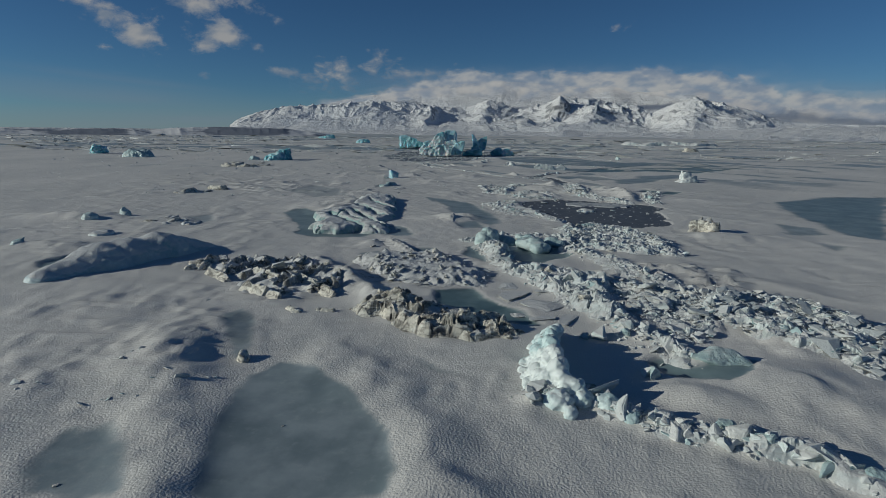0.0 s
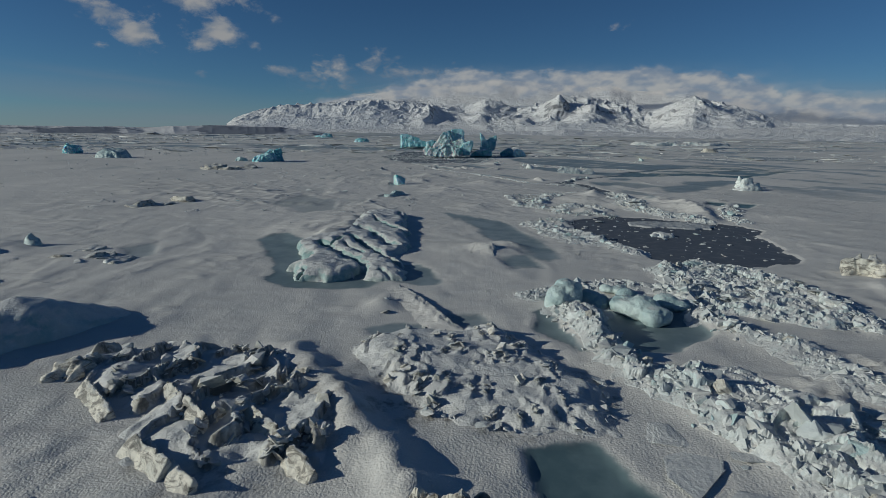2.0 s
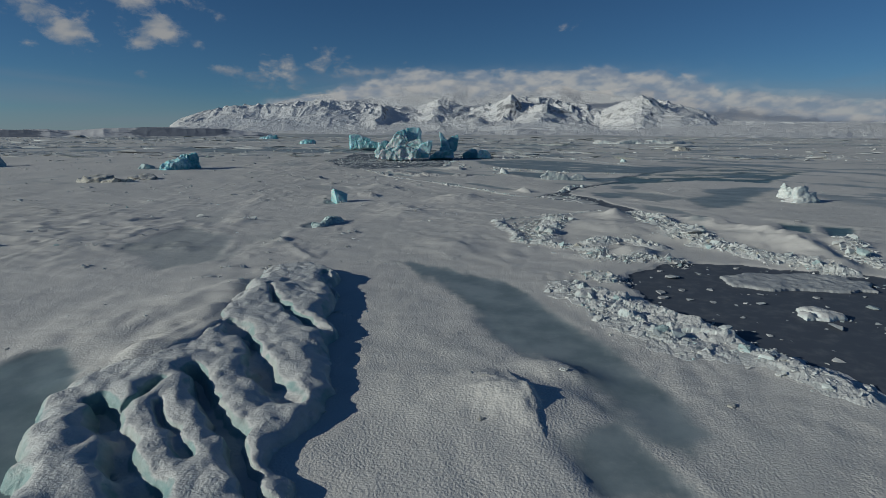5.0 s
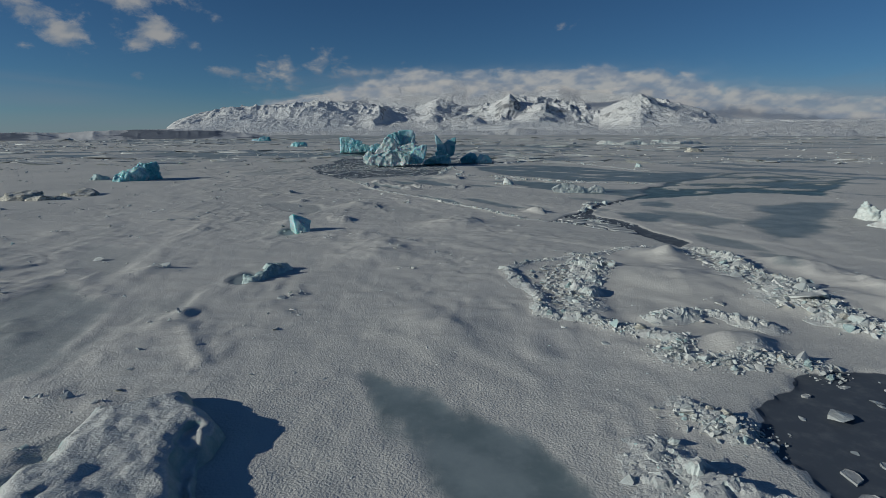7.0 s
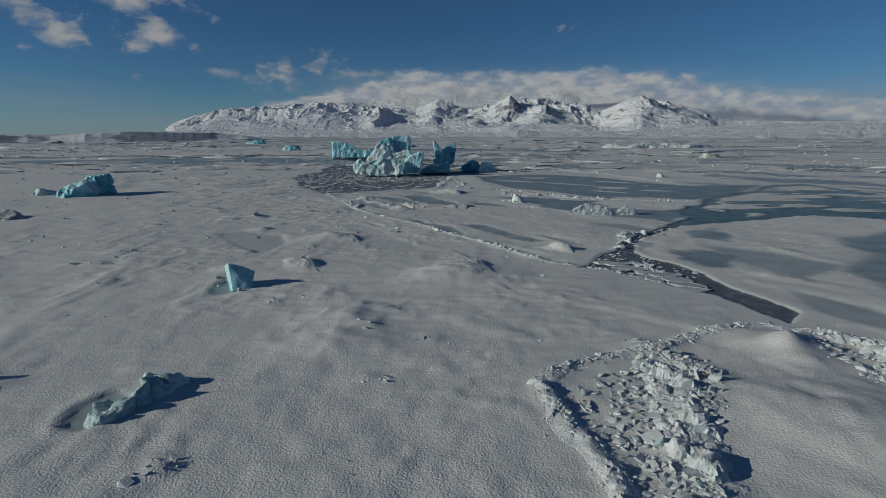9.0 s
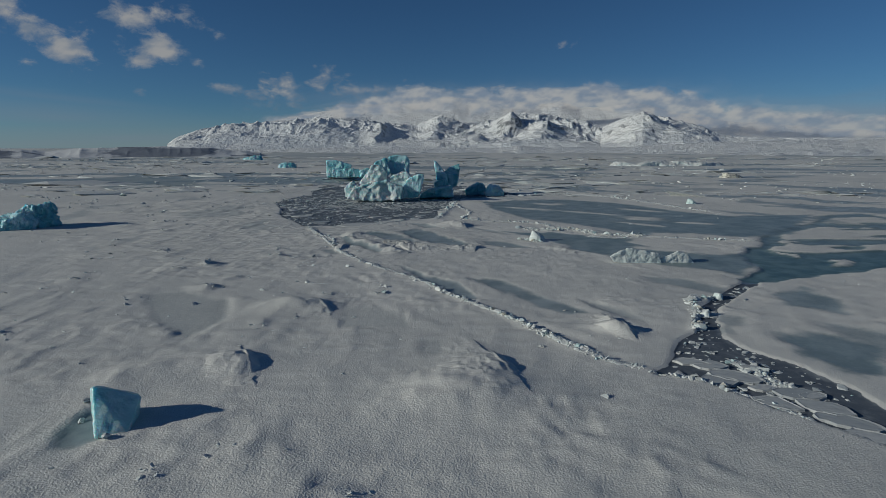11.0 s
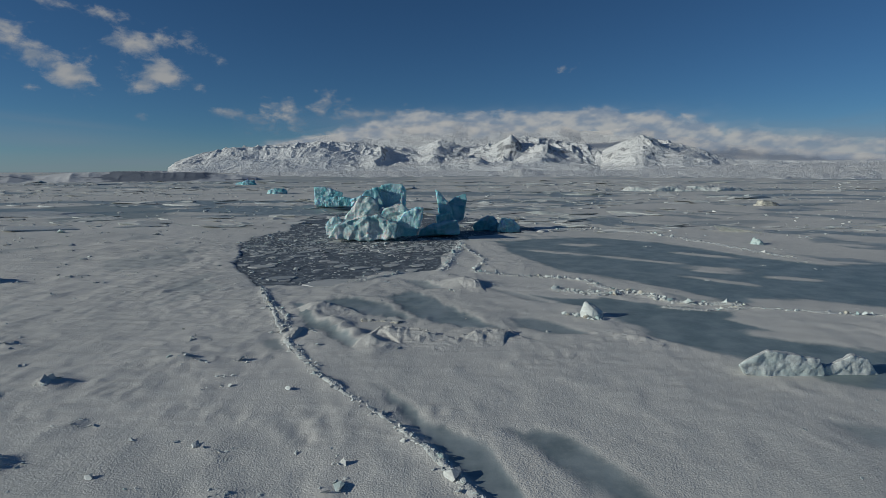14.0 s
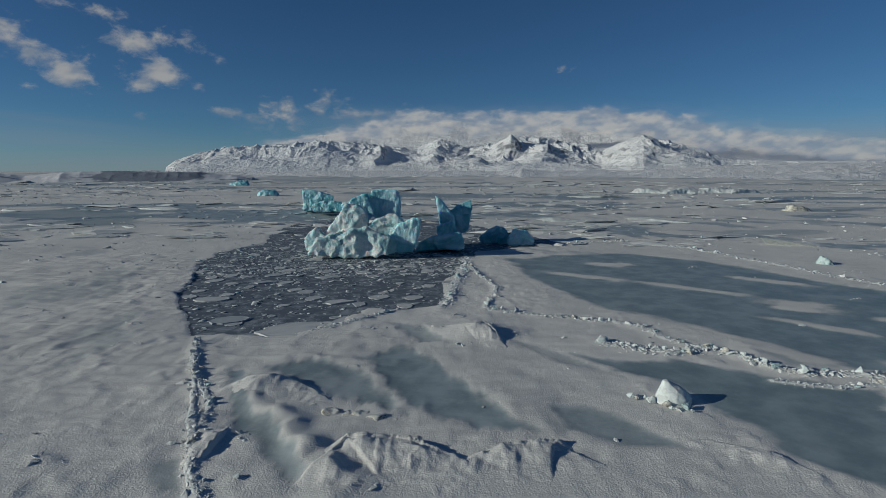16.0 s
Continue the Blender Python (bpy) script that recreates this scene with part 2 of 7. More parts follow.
def floe_material():
    """Young sea-grey ice with snow on it, each floe its own tone."""
    m = Nodes("young_ice")
    tone = m.mix(m.chance(), (0.34, 0.36, 0.375), (0.52, 0.52, 0.51))
    tone = m.mix(m.math("MULTIPLY", m.ramp(m.noise(1.6, 5.0, 0.65), 0.45, 0.65), 0.5), tone, (0.27, 0.295, 0.32))
    return m.finish(tone, 0.65, m.bump(m.noise(4.0, 4.0, 0.6), 0.6, 0.08), 0.3)


FLOE = floe_material()
BLUE = ice_material("blue_ice", (0.11, 0.38, 0.44), (0.44, 0.67, 0.71), 0.2, 0.0, 0.32, 0.16, 0.6, 1.6, 0.22, 0.12)
WHITE = ice_material("white_ice", (0.54, 0.62, 0.61), (0.68, 0.71, 0.69), 0.75, 0.25, 0.55, 0.1)
DIRTY = ice_material("dirty_ice", (0.50, 0.49, 0.43), (0.66, 0.62, 0.53), 0.38, 0.95, 0.55, 0.1)
CRUST = ice_material("crusted_ice", (0.48, 0.52, 0.515), (0.60, 0.61, 0.59), 0.55, 0.3, 0.6, 0.08)
PALE = ice_material("pale_ice", (0.33, 0.46, 0.47), (0.52, 0.62, 0.60), 0.25, 0.1, 0.4)
MOUNTAIN = mountain_material()
SHORE = shore_material()


# ---- the ground: one sheet from the camera's feet to the far shore ----
def spaced(fine_lo, fine_hi, step, grow, lo, hi):
    mid = list(np.arange(fine_lo, fine_hi, step))
    up, s = [mid[-1]], step
    while up[-1] < hi:
        s *= grow
        up.append(up[-1] + s)
    down, s = [mid[0]], step
    while down[-1] > lo:
        s *= grow
        down.append(down[-1] - s)
    return np.array(down[:0:-1] + mid + up[1:])


GX = spaced(-34, 27, 0.23, 1.034, -4600, 4600)
GY = spaced(9, 205, 0.24, 1.035, -900, 4700)
XX, YY = np.meshgrid(GX, GY)
far = smooth(150, 600, np.hypot(XX, YY - 60))
HEIGHT = 0.10 * fbm(XX / 7, YY / 9, 4, 3) + 0.04 * fbm(XX / 1.5, YY / 1.5, 3, 8) + far * 0.35 * fbm(XX / 30, YY / 45, 3, 5)
ICE = np.zeros_like(HEIGHT)
WET = np.zeros_like(HEIGHT)
ASH = np.zeros_like(HEIGHT)
SLUSH = np.zeros_like(HEIGHT)
TEAL = np.zeros_like(HEIGHT)
# the wind's way over the lake: along it and across it, turning a little from one side to the other
TURN = smooth(-18, 6, XX)
BEND = 0.8 * fbm(XX / 11, YY / 11, 3, 19)


def blown(long, wide, octaves, seed):
    """Noise drawn out along the wind."""
    left = fbm((0.15 * XX - 0.99 * YY) / long, (0.99 * XX + 0.15 * YY) / wide + BEND, octaves, seed)
    right = fbm((0.6 * XX - 0.8 * YY) / long, (0.8 * XX + 0.6 * YY) / wide + BEND, octaves, seed + 7)
    return left + (right - left) * TURN


# wind-scoured streaks of bare ice, most of them on the open side of the lake
streaks = blown(24, 6.5, 4, 21) + 0.13 * smooth(5, 40, XX) * smooth(80, 150, YY) - 0.12 * smooth(8, -15, XX)
ICE = np.maximum(ICE, (0.45 + 0.3 * smooth(0, 20, XX)) * smooth(0.16, 0.42, streaks) * smooth(60, 130, YY) * smooth(320, 240, YY) * (1 - smooth(95, 105, YY) * smooth(215, 195, YY) * smooth(-14, -4, XX) * smooth(52, 44, XX)))
ICE = np.maximum(ICE, 0.24 * smooth(0.15, 0.5, blown(12, 4.5, 4, 33)) * (YY < 260))
# far plain: bare ice streaks, with ridges' thin shadow lines painted in as dark ice
ice_and_shadow_streaks = 0.6 * fbm(XX / 34 + 0.4 * fbm(XX / 40, YY / 25, 3, 23), YY / 14, 4, 24) + 0.5 * fbm(XX / 150, YY / 45, 3, 26)
ICE = np.maximum(ICE, 0.85 * smooth(0.06, 0.22, ice_and_shadow_streaks) * smooth(190, 270, YY))
# wind crust: low ribs and drifts drawn out along the wind, crusted patches, small lumps
HEIGHT += 0.03 * np.maximum(0, ridged(XX / 2.2, YY / 1.6, 3, 44)) * (1 - ICE)
HEIGHT += (0.16 - 0.08 * smooth(110, 140, YY)) * np.maximum(0, blown(10, 2.4, 4, 70) - 0.12) * (1 - ICE) * (YY < 420)
crust = smooth(0.0, 0.4, fbm(XX / 6, YY / 4.5, 3, 57)) * (1 - ICE) * (YY < 260)
HEIGHT += 0.10 * crust * np.maximum(0, ridged(XX / 1.0 + 0.5 * fbm(XX / 2, YY / 2, 2, 58), YY / 0.8, 3, 59) - 0.1)
lumps = np.maximum(0, noise2(XX / 1.7 + 0.4 * fbm(XX / 3, YY / 3, 2, 50), YY / 1.3, 51) - 0.62) * np.clip(0.5 + 1.5 * fbm(XX / 14, YY / 10, 2, 52), 0, 1.5)
HEIGHT += (0.2 - 0.08 * smooth(100, 130, YY)) * lumps * (YY < 420)


def window(x0, x1, y0, y1):
    a, b = np.searchsorted(GX, [x0, x1])
    c, d = np.searchsorted(GY, [y0, y1])
    return slice(max(c, 0), d + 1), slice(max(a, 0), b + 1)


def mound(x, y, rx, ry, h, rot=0, sharp=1.0, seed=0):
    r = 2.6 * max(rx, ry)
    w = window(x - r, x + r, y - r, y + r)
    c, s = math.cos(radians(rot)), math.sin(radians(rot))
    dx, dy = XX[w] - x, YY[w] - y
    u, v = (c * dx + s * dy) / rx, (c * dy - s * dx) / ry
    d = np.sqrt(u * u + v * v) * (1 + 0.25 * fbm(XX[w] / rx, YY[w] / rx, 3, 60 + seed))
    HEIGHT[w] += h * np.exp(-(d ** (2 * sharp))) * (1 + 0.3 * fbm(XX[w] / 1.3, YY[w] / 1.3, 3, 61 + seed))


def along(points, pad):
    """The window round a line, the distance from it, and how far along it the nearest place lies."""
    pts = np.array(points, float).reshape(-1, 2)
    w = window(pts[:, 0].min() - pad, pts[:, 0].max() + pad, pts[:, 1].min() - pad, pts[:, 1].max() + pad)
    best, where = np.full(XX[w].shape, 1e9), np.zeros(XX[w].shape)
    for k, (a, b) in enumerate(zip(pts[:-1], pts[1:])):
        ab = b - a
        t = np.clip(((XX[w] - a[0]) * ab[0] + (YY[w] - a[1]) * ab[1]) / (ab @ ab + 1e-9), 0, 1)
        d = np.hypot(XX[w] - a[0] - t * ab[0], YY[w] - a[1] - t * ab[1])
        where = np.where(d < best, k + t, where)
        best = np.minimum(best, d)
    return w, best, where / (len(pts) - 1)


def ridge(points, width, h, seed=0):
    w, d, _ = along(points, 3 * width)
    HEIGHT[w] += h * np.exp(-((d / width) ** 2)) * (0.8 + 0.7 * fbm(XX[w] / (1.2 * width), YY[w] / (1.2 * width), 3, 70 + seed))


def heave(points, width, h, seed=0):
    """The sheet broken upward along a pressure ridge: jumbled plates under the loose rubble."""
    w, d, _ = along(points, 3 * width)
    warp = 0.3 * fbm(XX[w] / 0.9, YY[w] / 0.9, 3, 136 + seed)
    jag = 0.55 + 0.75 * plates(XX[w] + warp, YY[w] - warp, 0.95, 130 + seed)[0] + 0.35 * noise2(XX[w] / 0.5, YY[w] / 0.5, 133 + seed)
    HEIGHT[w] += np.exp(-((d / width) ** 2)) * (0.4 * h + 0.2 * h * jag)
    ICE[w] *= 1 - 0.9 * np.exp(-((d / width) ** 4))


def bare(w, inside, level, strength=1.0):
    inside = inside + 0.16 * fbm(XX[w] / 1.1, YY[w] / 1.1, 3, 77)
    keep = smooth(-0.15, 0.2, inside)
    HEIGHT[w] += (level + 0.12 * HEIGHT[w] - HEIGHT[w]) * keep
    soft_side = 0.14 + 0.5 * smooth(-0.2, 0.5, fbm(XX[w] / 4, YY[w] / 4, 2, 78))
    ICE[w] = np.maximum(ICE[w], strength * smooth(-soft_side, soft_side, inside))


def teal_ice(w, inside, amount):
    TEAL[w] = np.maximum(TEAL[w], amount * smooth(-0.5, 0.3, inside))


def pond(x, y, rx, ry, rot=0, level=-0.10, seed=0, strength=1.0):
    """A frozen melt pond blown free of snow."""
    r = 1.5 * max(rx, ry)
    w = window(x - r, x + r, y - r, y + r)
    c, s = math.cos(radians(rot)), math.sin(radians(rot))
    dx, dy = XX[w] - x, YY[w] - y
    u, v = (c * dx + s * dy) / rx, (c * dy - s * dx) / ry
    bare(w, 1 - np.sqrt(u * u + v * v) + 0.3 * fbm(XX[w] / (0.9 * rx), YY[w] / (0.9 * ry), 4, 80 + seed), level, strength)


def inside_ring(X, Y, ring):
    """How far inside a ring of corners, in metres, by the nearest side; negative outside."""
    pts = np.array(ring, float).reshape(-1, 2)
    best, odd = np.full(X.shape, 1e9), np.zeros(X.shape, bool)
    for a, b in zip(pts, np.roll(pts, -1, 0)):
        ab = b - a
        t = np.clip(((X - a[0]) * ab[0] + (Y - a[1]) * ab[1]) / (ab @ ab + 1e-9), 0, 1)
        best = np.minimum(best, np.hypot(X - a[0] - t * ab[0], Y - a[1] - t * ab[1]))
        cross = ((a[1] > Y) != (b[1] > Y)) & (X < a[0] + (Y - a[1]) / (ab[1] + 1e-12) * ab[0])
        odd ^= cross
    return np.where(odd, best, -best)


def lead(ring, wobble=0.5, level=-0.18, seed=0, slush=0.0):
    """Open water or dark slush inside a ring of corners."""
    pts = np.array(ring, float).reshape(-1, 2)
    w = window(pts[:, 0].min() - 3, pts[:, 0].max() + 3, pts[:, 1].min() - 3, pts[:, 1].max() + 3)
    d = inside_ring(XX[w], YY[w], ring) + wobble * fbm(XX[w] / 2.2, YY[w] / 2.2, 4, 100 + seed)
    HEIGHT[w] *= 1 - 0.9 * smooth(-3.0, -0.4, d)
    HEIGHT[w] += (level - HEIGHT[w]) * smooth(-0.15, 0.15, d)
    WET[w] = np.maximum(WET[w], smooth(-0.2, 0.2, d))
    SLUSH[w] = np.maximum(SLUSH[w], slush * (d > -1))


def crack(points, width, level=-0.18, seed=0):
    w, d, _ = along(points, 2 + 2 * width)
    d = width - d + 0.5 * width * fbm(XX[w] / 1.4, YY[w] / 1.4, 3, 110 + seed)
    HEIGHT[w] += (level - HEIGHT[w]) * smooth(-0.12, 0.12, d)
    WET[w] = np.maximum(WET[w], smooth(-0.15, 0.15, d))


def rough_patch(x, y, rx, ry, h, seed=0, ash=0.0, cell=0.8, rot=0):
    """Snow drifted over broken plates: short ribs with steep lee sides."""
    r = 1.4 * max(rx, ry)
    w = window(x - r, x + r, y - r, y + r)
    c, s = math.cos(radians(rot)), math.sin(radians(rot))
    dx, dy = XX[w] - x, YY[w] - y
    u, v = (c * dx + s * dy) / rx, (c * dy - s * dx) / ry
    keep = smooth(1.1, 0.7, np.sqrt(u * u + v * v) + 0.25 * fbm(XX[w] / 3, YY[w] / 3, 3, 120 + seed))
    warp = 0.5 * fbm(XX[w] / 2, YY[w] / 2, 3, 125 + seed)
    ribs = np.maximum(0, ridged(XX[w] / (1.6 * cell) + warp, YY[w] / cell + warp, 3, 121 + seed))
    HEIGHT[w] += keep * h * (0.35 * (1 - u * u) + ribs)
    ASH[w] = np.maximum(ASH[w], ash * keep * smooth(0.45, 0.2, ribs))


def frozen_pool(ring, level=-0.2, seed=0, strength=1.0, teal=0.0):
    """Bare ice inside a ring of corners; 'teal' where the ice is clear and deep."""
    pts = np.array(ring, float).reshape(-1, 2)
    w = window(pts[:, 0].min() - 3, pts[:, 0].max() + 3, pts[:, 1].min() - 3, pts[:, 1].max() + 3)
    d = inside_ring(XX[w], YY[w], ring)
    bare(w, d + 0.4 * fbm(XX[w] / 1.8, YY[w] / 1.8, 3, 95 + seed), level, strength)
    teal_ice(w, d, teal)


def frosted(ring, strength, soft, teal, seed, level=-0.05):
    """Bare ice inside a ring of corners, its rim frayed along the wind and melting into the snow over 'soft' metres."""
    pts = np.array(ring, float).reshape(-1, 2)
    pad = 3 + 2 * soft
    w = window(pts[:, 0].min() - pad, pts[:, 0].max() + pad, pts[:, 1].min() - pad, pts[:, 1].max() + pad)
    d = inside_ring(XX[w], YY[w], ring)
    turn = TURN[w]
    u, v = (0.15 + 0.45 * turn) * XX[w] - (0.99 - 0.19 * turn) * YY[w], (0.99 - 0.19 * turn) * XX[w] + (0.15 + 0.45 * turn) * YY[w]
    d = d + 0.9 * soft * fbm(u / (3 + 4 * soft), v / (0.8 + 0.8 * soft), 4, 500 + 3 * seed) + 0.35 * fbm(XX[w] / 0.9, YY[w] / 0.9, 3, 501 + 3 * seed) * min(soft, 1)
    keep = smooth(-0.8 * soft, soft, d)
    HEIGHT[w] += (level + 0.1 * HEIGHT[w] - HEIGHT[w]) * keep
    ICE[w] = np.maximum(ICE[w], strength * smooth(-soft, 0.9 * soft, d))
    teal_ice(w, d, teal)


def snow_tongue(x, y, rx, ry, rot):
    """A thin sheet of snow lying on bare ice."""
    r = 2 * max(rx, ry)
    w = window(x - r, x + r, y - r, y + r)
    c, s = math.cos(radians(rot)), math.sin(radians(rot))
    u, v = (c * (XX[w] - x) + s * (YY[w] - y)) / rx, (c * (YY[w] - y) - s * (XX[w] - x)) / ry
    lying = 0.9 * smooth(1.5, 0.3, np.sqrt(u * u + v * v) + 0.6 * fbm(XX[w] / 2.4, YY[w] / 1.8, 4, 520))
    ICE[w] *= 1 - lying
    HEIGHT[w] += 0.06 * lying


def thin_ice(ring, level):
    """A lead that froze lately: dark clear ice with snow blown across it in tongues."""
    pts = np.array(ring, float).reshape(-1, 2)
    w = window(pts[:, 0].min() - 3, pts[:, 0].max() + 3, pts[:, 1].min() - 3, pts[:, 1].max() + 3)
    d = inside_ring(XX[w], YY[w], ring) + 2.2 * fbm(XX[w] / 8, YY[w] / 5, 3, 96)
    tongues = fbm(XX[w] / 10 + 0.7 * fbm(XX[w] / 9, YY[w] / 9, 2, 97), YY[w] / 4.5, 4, 98)
    bare(w, np.minimum(d, 1.2) - 7.0 * np.maximum(0, tongues + 0.08) * smooth(0.5, 3, d) * (0.3 + 0.7 * smooth(136, 150, YY[w])) + 0.3 * fbm(XX[w] / 2, YY[w] / 2, 3, 99), level, 1.0)
    teal_ice(w, d + 1.2 * tongues, 0.45 + 0.55 * smooth(160, 138, YY[w]))


# clear frozen pools among the broken ice
frozen_pool([1.93, 29.50, 4.46, 30.17, 5.07, 28.32, 6.03, 27.21, 7.12, 25.76, 8.01, 23.61, 5.89, 24.17, 3.77, 25.10, 2.43, 26.84], -0.08, 1, 1.0, 0.9)
frozen_pool([-16.10, 60.95, -17.39, 60.72, -18.07, 58.70, -15.54, 54.01, -13.94, 51.13, -13.30, 49.27, -12.66, 46.85, -12.15, 46.02, -10.89, 45.43, -8.42, 45.18, -6.07, 45.55, -5.40, 46.69, -5.40, 48.15, -9.69, 52.83], -0.06, 6, 1.0, 0.45)
frozen_pool([-5.55, 51.75, -3.36, 51.77, -2.15, 49.38, -1.77, 47.81, -2.02, 46.63, -2.98, 46.16, -4.40, 46.77], -0.06, 7, 0.9, 0.2)
frozen_pool([6.14, 37.63, 6.6, 40.0, 7.9, 42.6, 10.2, 43.0, 12.17, 43.7, 12.3, 42.3, 11.5, 39.86, 9.6, 37.5, 7.7, 37.3], -0.12, 13, 1.0, 0.5)
frozen_pool([3.54, 42.13, 4.6, 42.96, 4.4, 40.89, 4.9, 39.23, 5.2, 37.2, 4.2, 38.4, 3.5, 39.65], -0.08, 14, 1.0, 0.4)
frozen_pool([4.1, 41.6, 4.8, 42.6, 5.5, 41.9, 4.9, 41.2], -0.12, 11, 1.0, 0.4)
frozen_pool([12.11, 19.80, 13.61, 20.87, 16.78, 20.29, 15.83, 18.45, 14.51, 17.82, 12.85, 18.50], -0.2, 12, 1.0, 0.7)
frozen_pool([-26.6, 33.0, -25.2, 35.2, -23.2, 34.2, -23.6, 32.0, -25.3, 31.4], -0.12, 15, 1.0, 0.5)
frozen_pool([34.61, 91.29, 36.62, 90.49, 33.83, 85.95, 31.48, 85.92], -0.15, 16, 1.0, 1.0)
frozen_pool([31.31, 92.98, 33.2, 91.5, 30.9, 87.32, 29.6, 88.8], -0.15, 17, 1.0, 1.0)
pond(-13.10, 90.94, 1.01, 1.51, 0, -0.08, 40, 0.7)
pond(-14.51, 108.11, 1.18, 1.92, 0, -0.1, 38, 0.8)
# bare patches of lake ice that the wind keeps free, with soft rims
frosted([9.04, 202.68, 17.35, 205.79, 27.26, 207.98, 35.73, 200.58, 39.05, 192.8, 40.91, 184.27, 40.45, 175.35, 26.96, 158.53, 24.19, 159.04, 21.97, 160.1, 21.36, 163.67, 19.8, 167.21, 16.96, 171.45, 13.43, 174.42, 11.04, 182.97, 9.27, 191.06], 0.9, 1.4, 0.3, 0)
frosted([7.91, 161.87, 10.85, 160.16, 14.56, 160.14, 17.45, 158.57, 19.99, 156.95, 24.44, 155.38, 16.69, 145.71, 16.09, 147.65, 15.41, 150.55, 13.75, 152.12, 12.91, 156.28, 10.19, 158.12], 0.95, 0.9, 0.35, 1)
frosted([-6.27, 160.8, -3.44, 163.79, -0.31, 158.17, 1.98, 153.21, 4.34, 150.03, 1.72, 150.62, -1.02, 151.55, -3.53, 154.72], 0.85, 0.7, 0.1, 2)
frosted([-12.17, 159.23, -9.28, 160.81, -5.98, 158.69, -2.75, 152.2, -5.26, 153.6, -8.77, 155.55], 0.75, 0.6, 0.1, 3)
frosted([-11.03, 151.92, -9.7, 152.24, -6.55, 146.86, -6.74, 145.36, -9.08, 148.51], 0.7, 0.4, 0.2, 4)
frosted([-14.09, 147.57, -12.13, 148.03, -10.75, 145.0, -12.06, 145.46], 0.6, 0.5, 0.2, 5)
frosted([-14.14, 158.24, -13.36, 158.73, -9.81, 150.1, -10.84, 150.0], 0.75, 0.25, 0.2, 6)
frosted([4.45, 153.55, 7.08, 153.18, 9.7, 150.01, 10.56, 148.41, 7.2, 148.93, 4.94, 150.32], 0.7, 0.6, 0.2, 7)
frosted([-5.2, 169.78, -2.83, 168.93, -0.18, 164.44, -2.64, 164.05], 0.6, 0.5, 0.1, 8)
frosted([3.27, 165.81, 5.55, 164.01, 8.85, 159.64, 10.29, 157.37, 7.1, 159.96], 0.5, 0.5, 0.1, 9)
frosted([4.38, 148.95, 6.1, 148.68, 5.82, 147.71, 4.41, 147.95], 0.35, 0.4, 0.1, 10)
frosted([-133.52, 292.35, -121.25, 304.49, -85.86, 285.55, -71.84, 256.22, -79.53, 243.52, -90.93, 238.09], 0.6, 2.5, 0.5, 11)
frosted([-335.42, 861.44, -279.83, 1383.39, -21.16, 1170.01, -42.63, 644.05, -96.34, 554.21, -178.24, 586.64], 0.4, 4, 0.2, 12)
frosted([-4.21, 139.19, -1.36, 134.82, 0.98, 132.7, 2.78, 127.42, 2.03, 126.81, -0.06, 130.21, -2.0, 133.35], 0.8, 0.5, 0.1, 13)
frosted([2.39, 133.81, 4.69, 133.33, 7.16, 128.86, 9.73, 124.67, 10.34, 123.59, 8.69, 123.32, 6.89, 125.09, 5.1, 128.73], 0.75, 0.6, 0.1, 14)
frosted([10.26, 127.2, 12.67, 124.16, 13.54, 121.15, 12.06, 122.26, 10.47, 124.66], 0.5, 0.6, 0.1, 15)
frosted([-22.72, 128.3, -21.34, 129.12, -17.17, 123.8, -15.75, 120.48, -16.57, 120.48], 0.36, 0.7, 0.4, 16)
frosted([-16.41, 124.27, -16.68, 127.63, -15.33, 125.83, -14.26, 121.65, -14.81, 121.19], 0.33, 0.6, 0.4, 17)
frosted([-6.8, 120.51, -7.23, 125.26, -5.68, 126.36, -2.56, 123.74, -1.84, 120.42], 0.33, 0.8, 0.4, 18)
frosted([-8.35, 134.84, -7.13, 134.84, -6.2, 132.46, -6.96, 132.2], 0.23, 0.5, 0.1, 19)
frosted([-23.69, 128.87, -20.54, 129.72, -16.43, 127.21, -14.43, 122.95, -15.47, 118.46, -19.17, 121.74], 0.39, 0.5, 0.4, 20)
frosted([-1.59, 118.39, 0.1, 118.59, 0.56, 116.51, -0.55, 115.24, -1.34, 116.08], 0.33, 0.5, 0.4, 21)
frosted([4.17, 107.82, 5.92, 108.29, 6.07, 107.13, 4.67, 106.92], 0.2, 0.4, 0.1, 23)
frosted([-30.33, 100.95, -28.29, 102.46, -24.16, 98.05, -22.04, 92.56, -22.52, 90.83], 0.36, 1, 0.4, 24)
frosted([-17.75, 86.55, -15.55, 87.77, -14.19, 86.49, -14.43, 83.37, -16.11, 82.52, -18.34, 85.41], 0.33, 0.8, 0.35, 25)
frosted([-4.45, 77.12, -1.36, 75.53, 2.6, 71.42, 3.99, 68.11, 5.08, 63.15, 6.17, 58.18, 6.56, 54.87, 5.61, 53.86, 4.41, 54.87, 3.94, 57.33, 2.55, 60.11, 0.8, 62.46, 0.07, 67.13, -1.69, 71.39], 0.85, 0.8, 0.25, 28)
frosted([2.33, 55.18, 4.12, 55.51, 4.57, 53.22, 4.85, 52.03, 2.32, 52.03, 2.25, 53.47], 0.8, 0.5, 0.25, 29)
frosted([-25.73, 80.57, -24.74, 90.54, -17.9, 85.13, -15.86, 76.67, -19.19, 74.17], 0.5, 1, 0.3, 30)
frosted([-29.96, 99.46, -24.1, 101.77, -21.73, 92.17, -26.2, 93.78], 0.35, 1, 0.2, 31)
frosted([-27.4, 53.94, -25.41, 56.94, -22.88, 52.05, -24.0, 50.89], 0.6, 0.5, 0.2, 32)
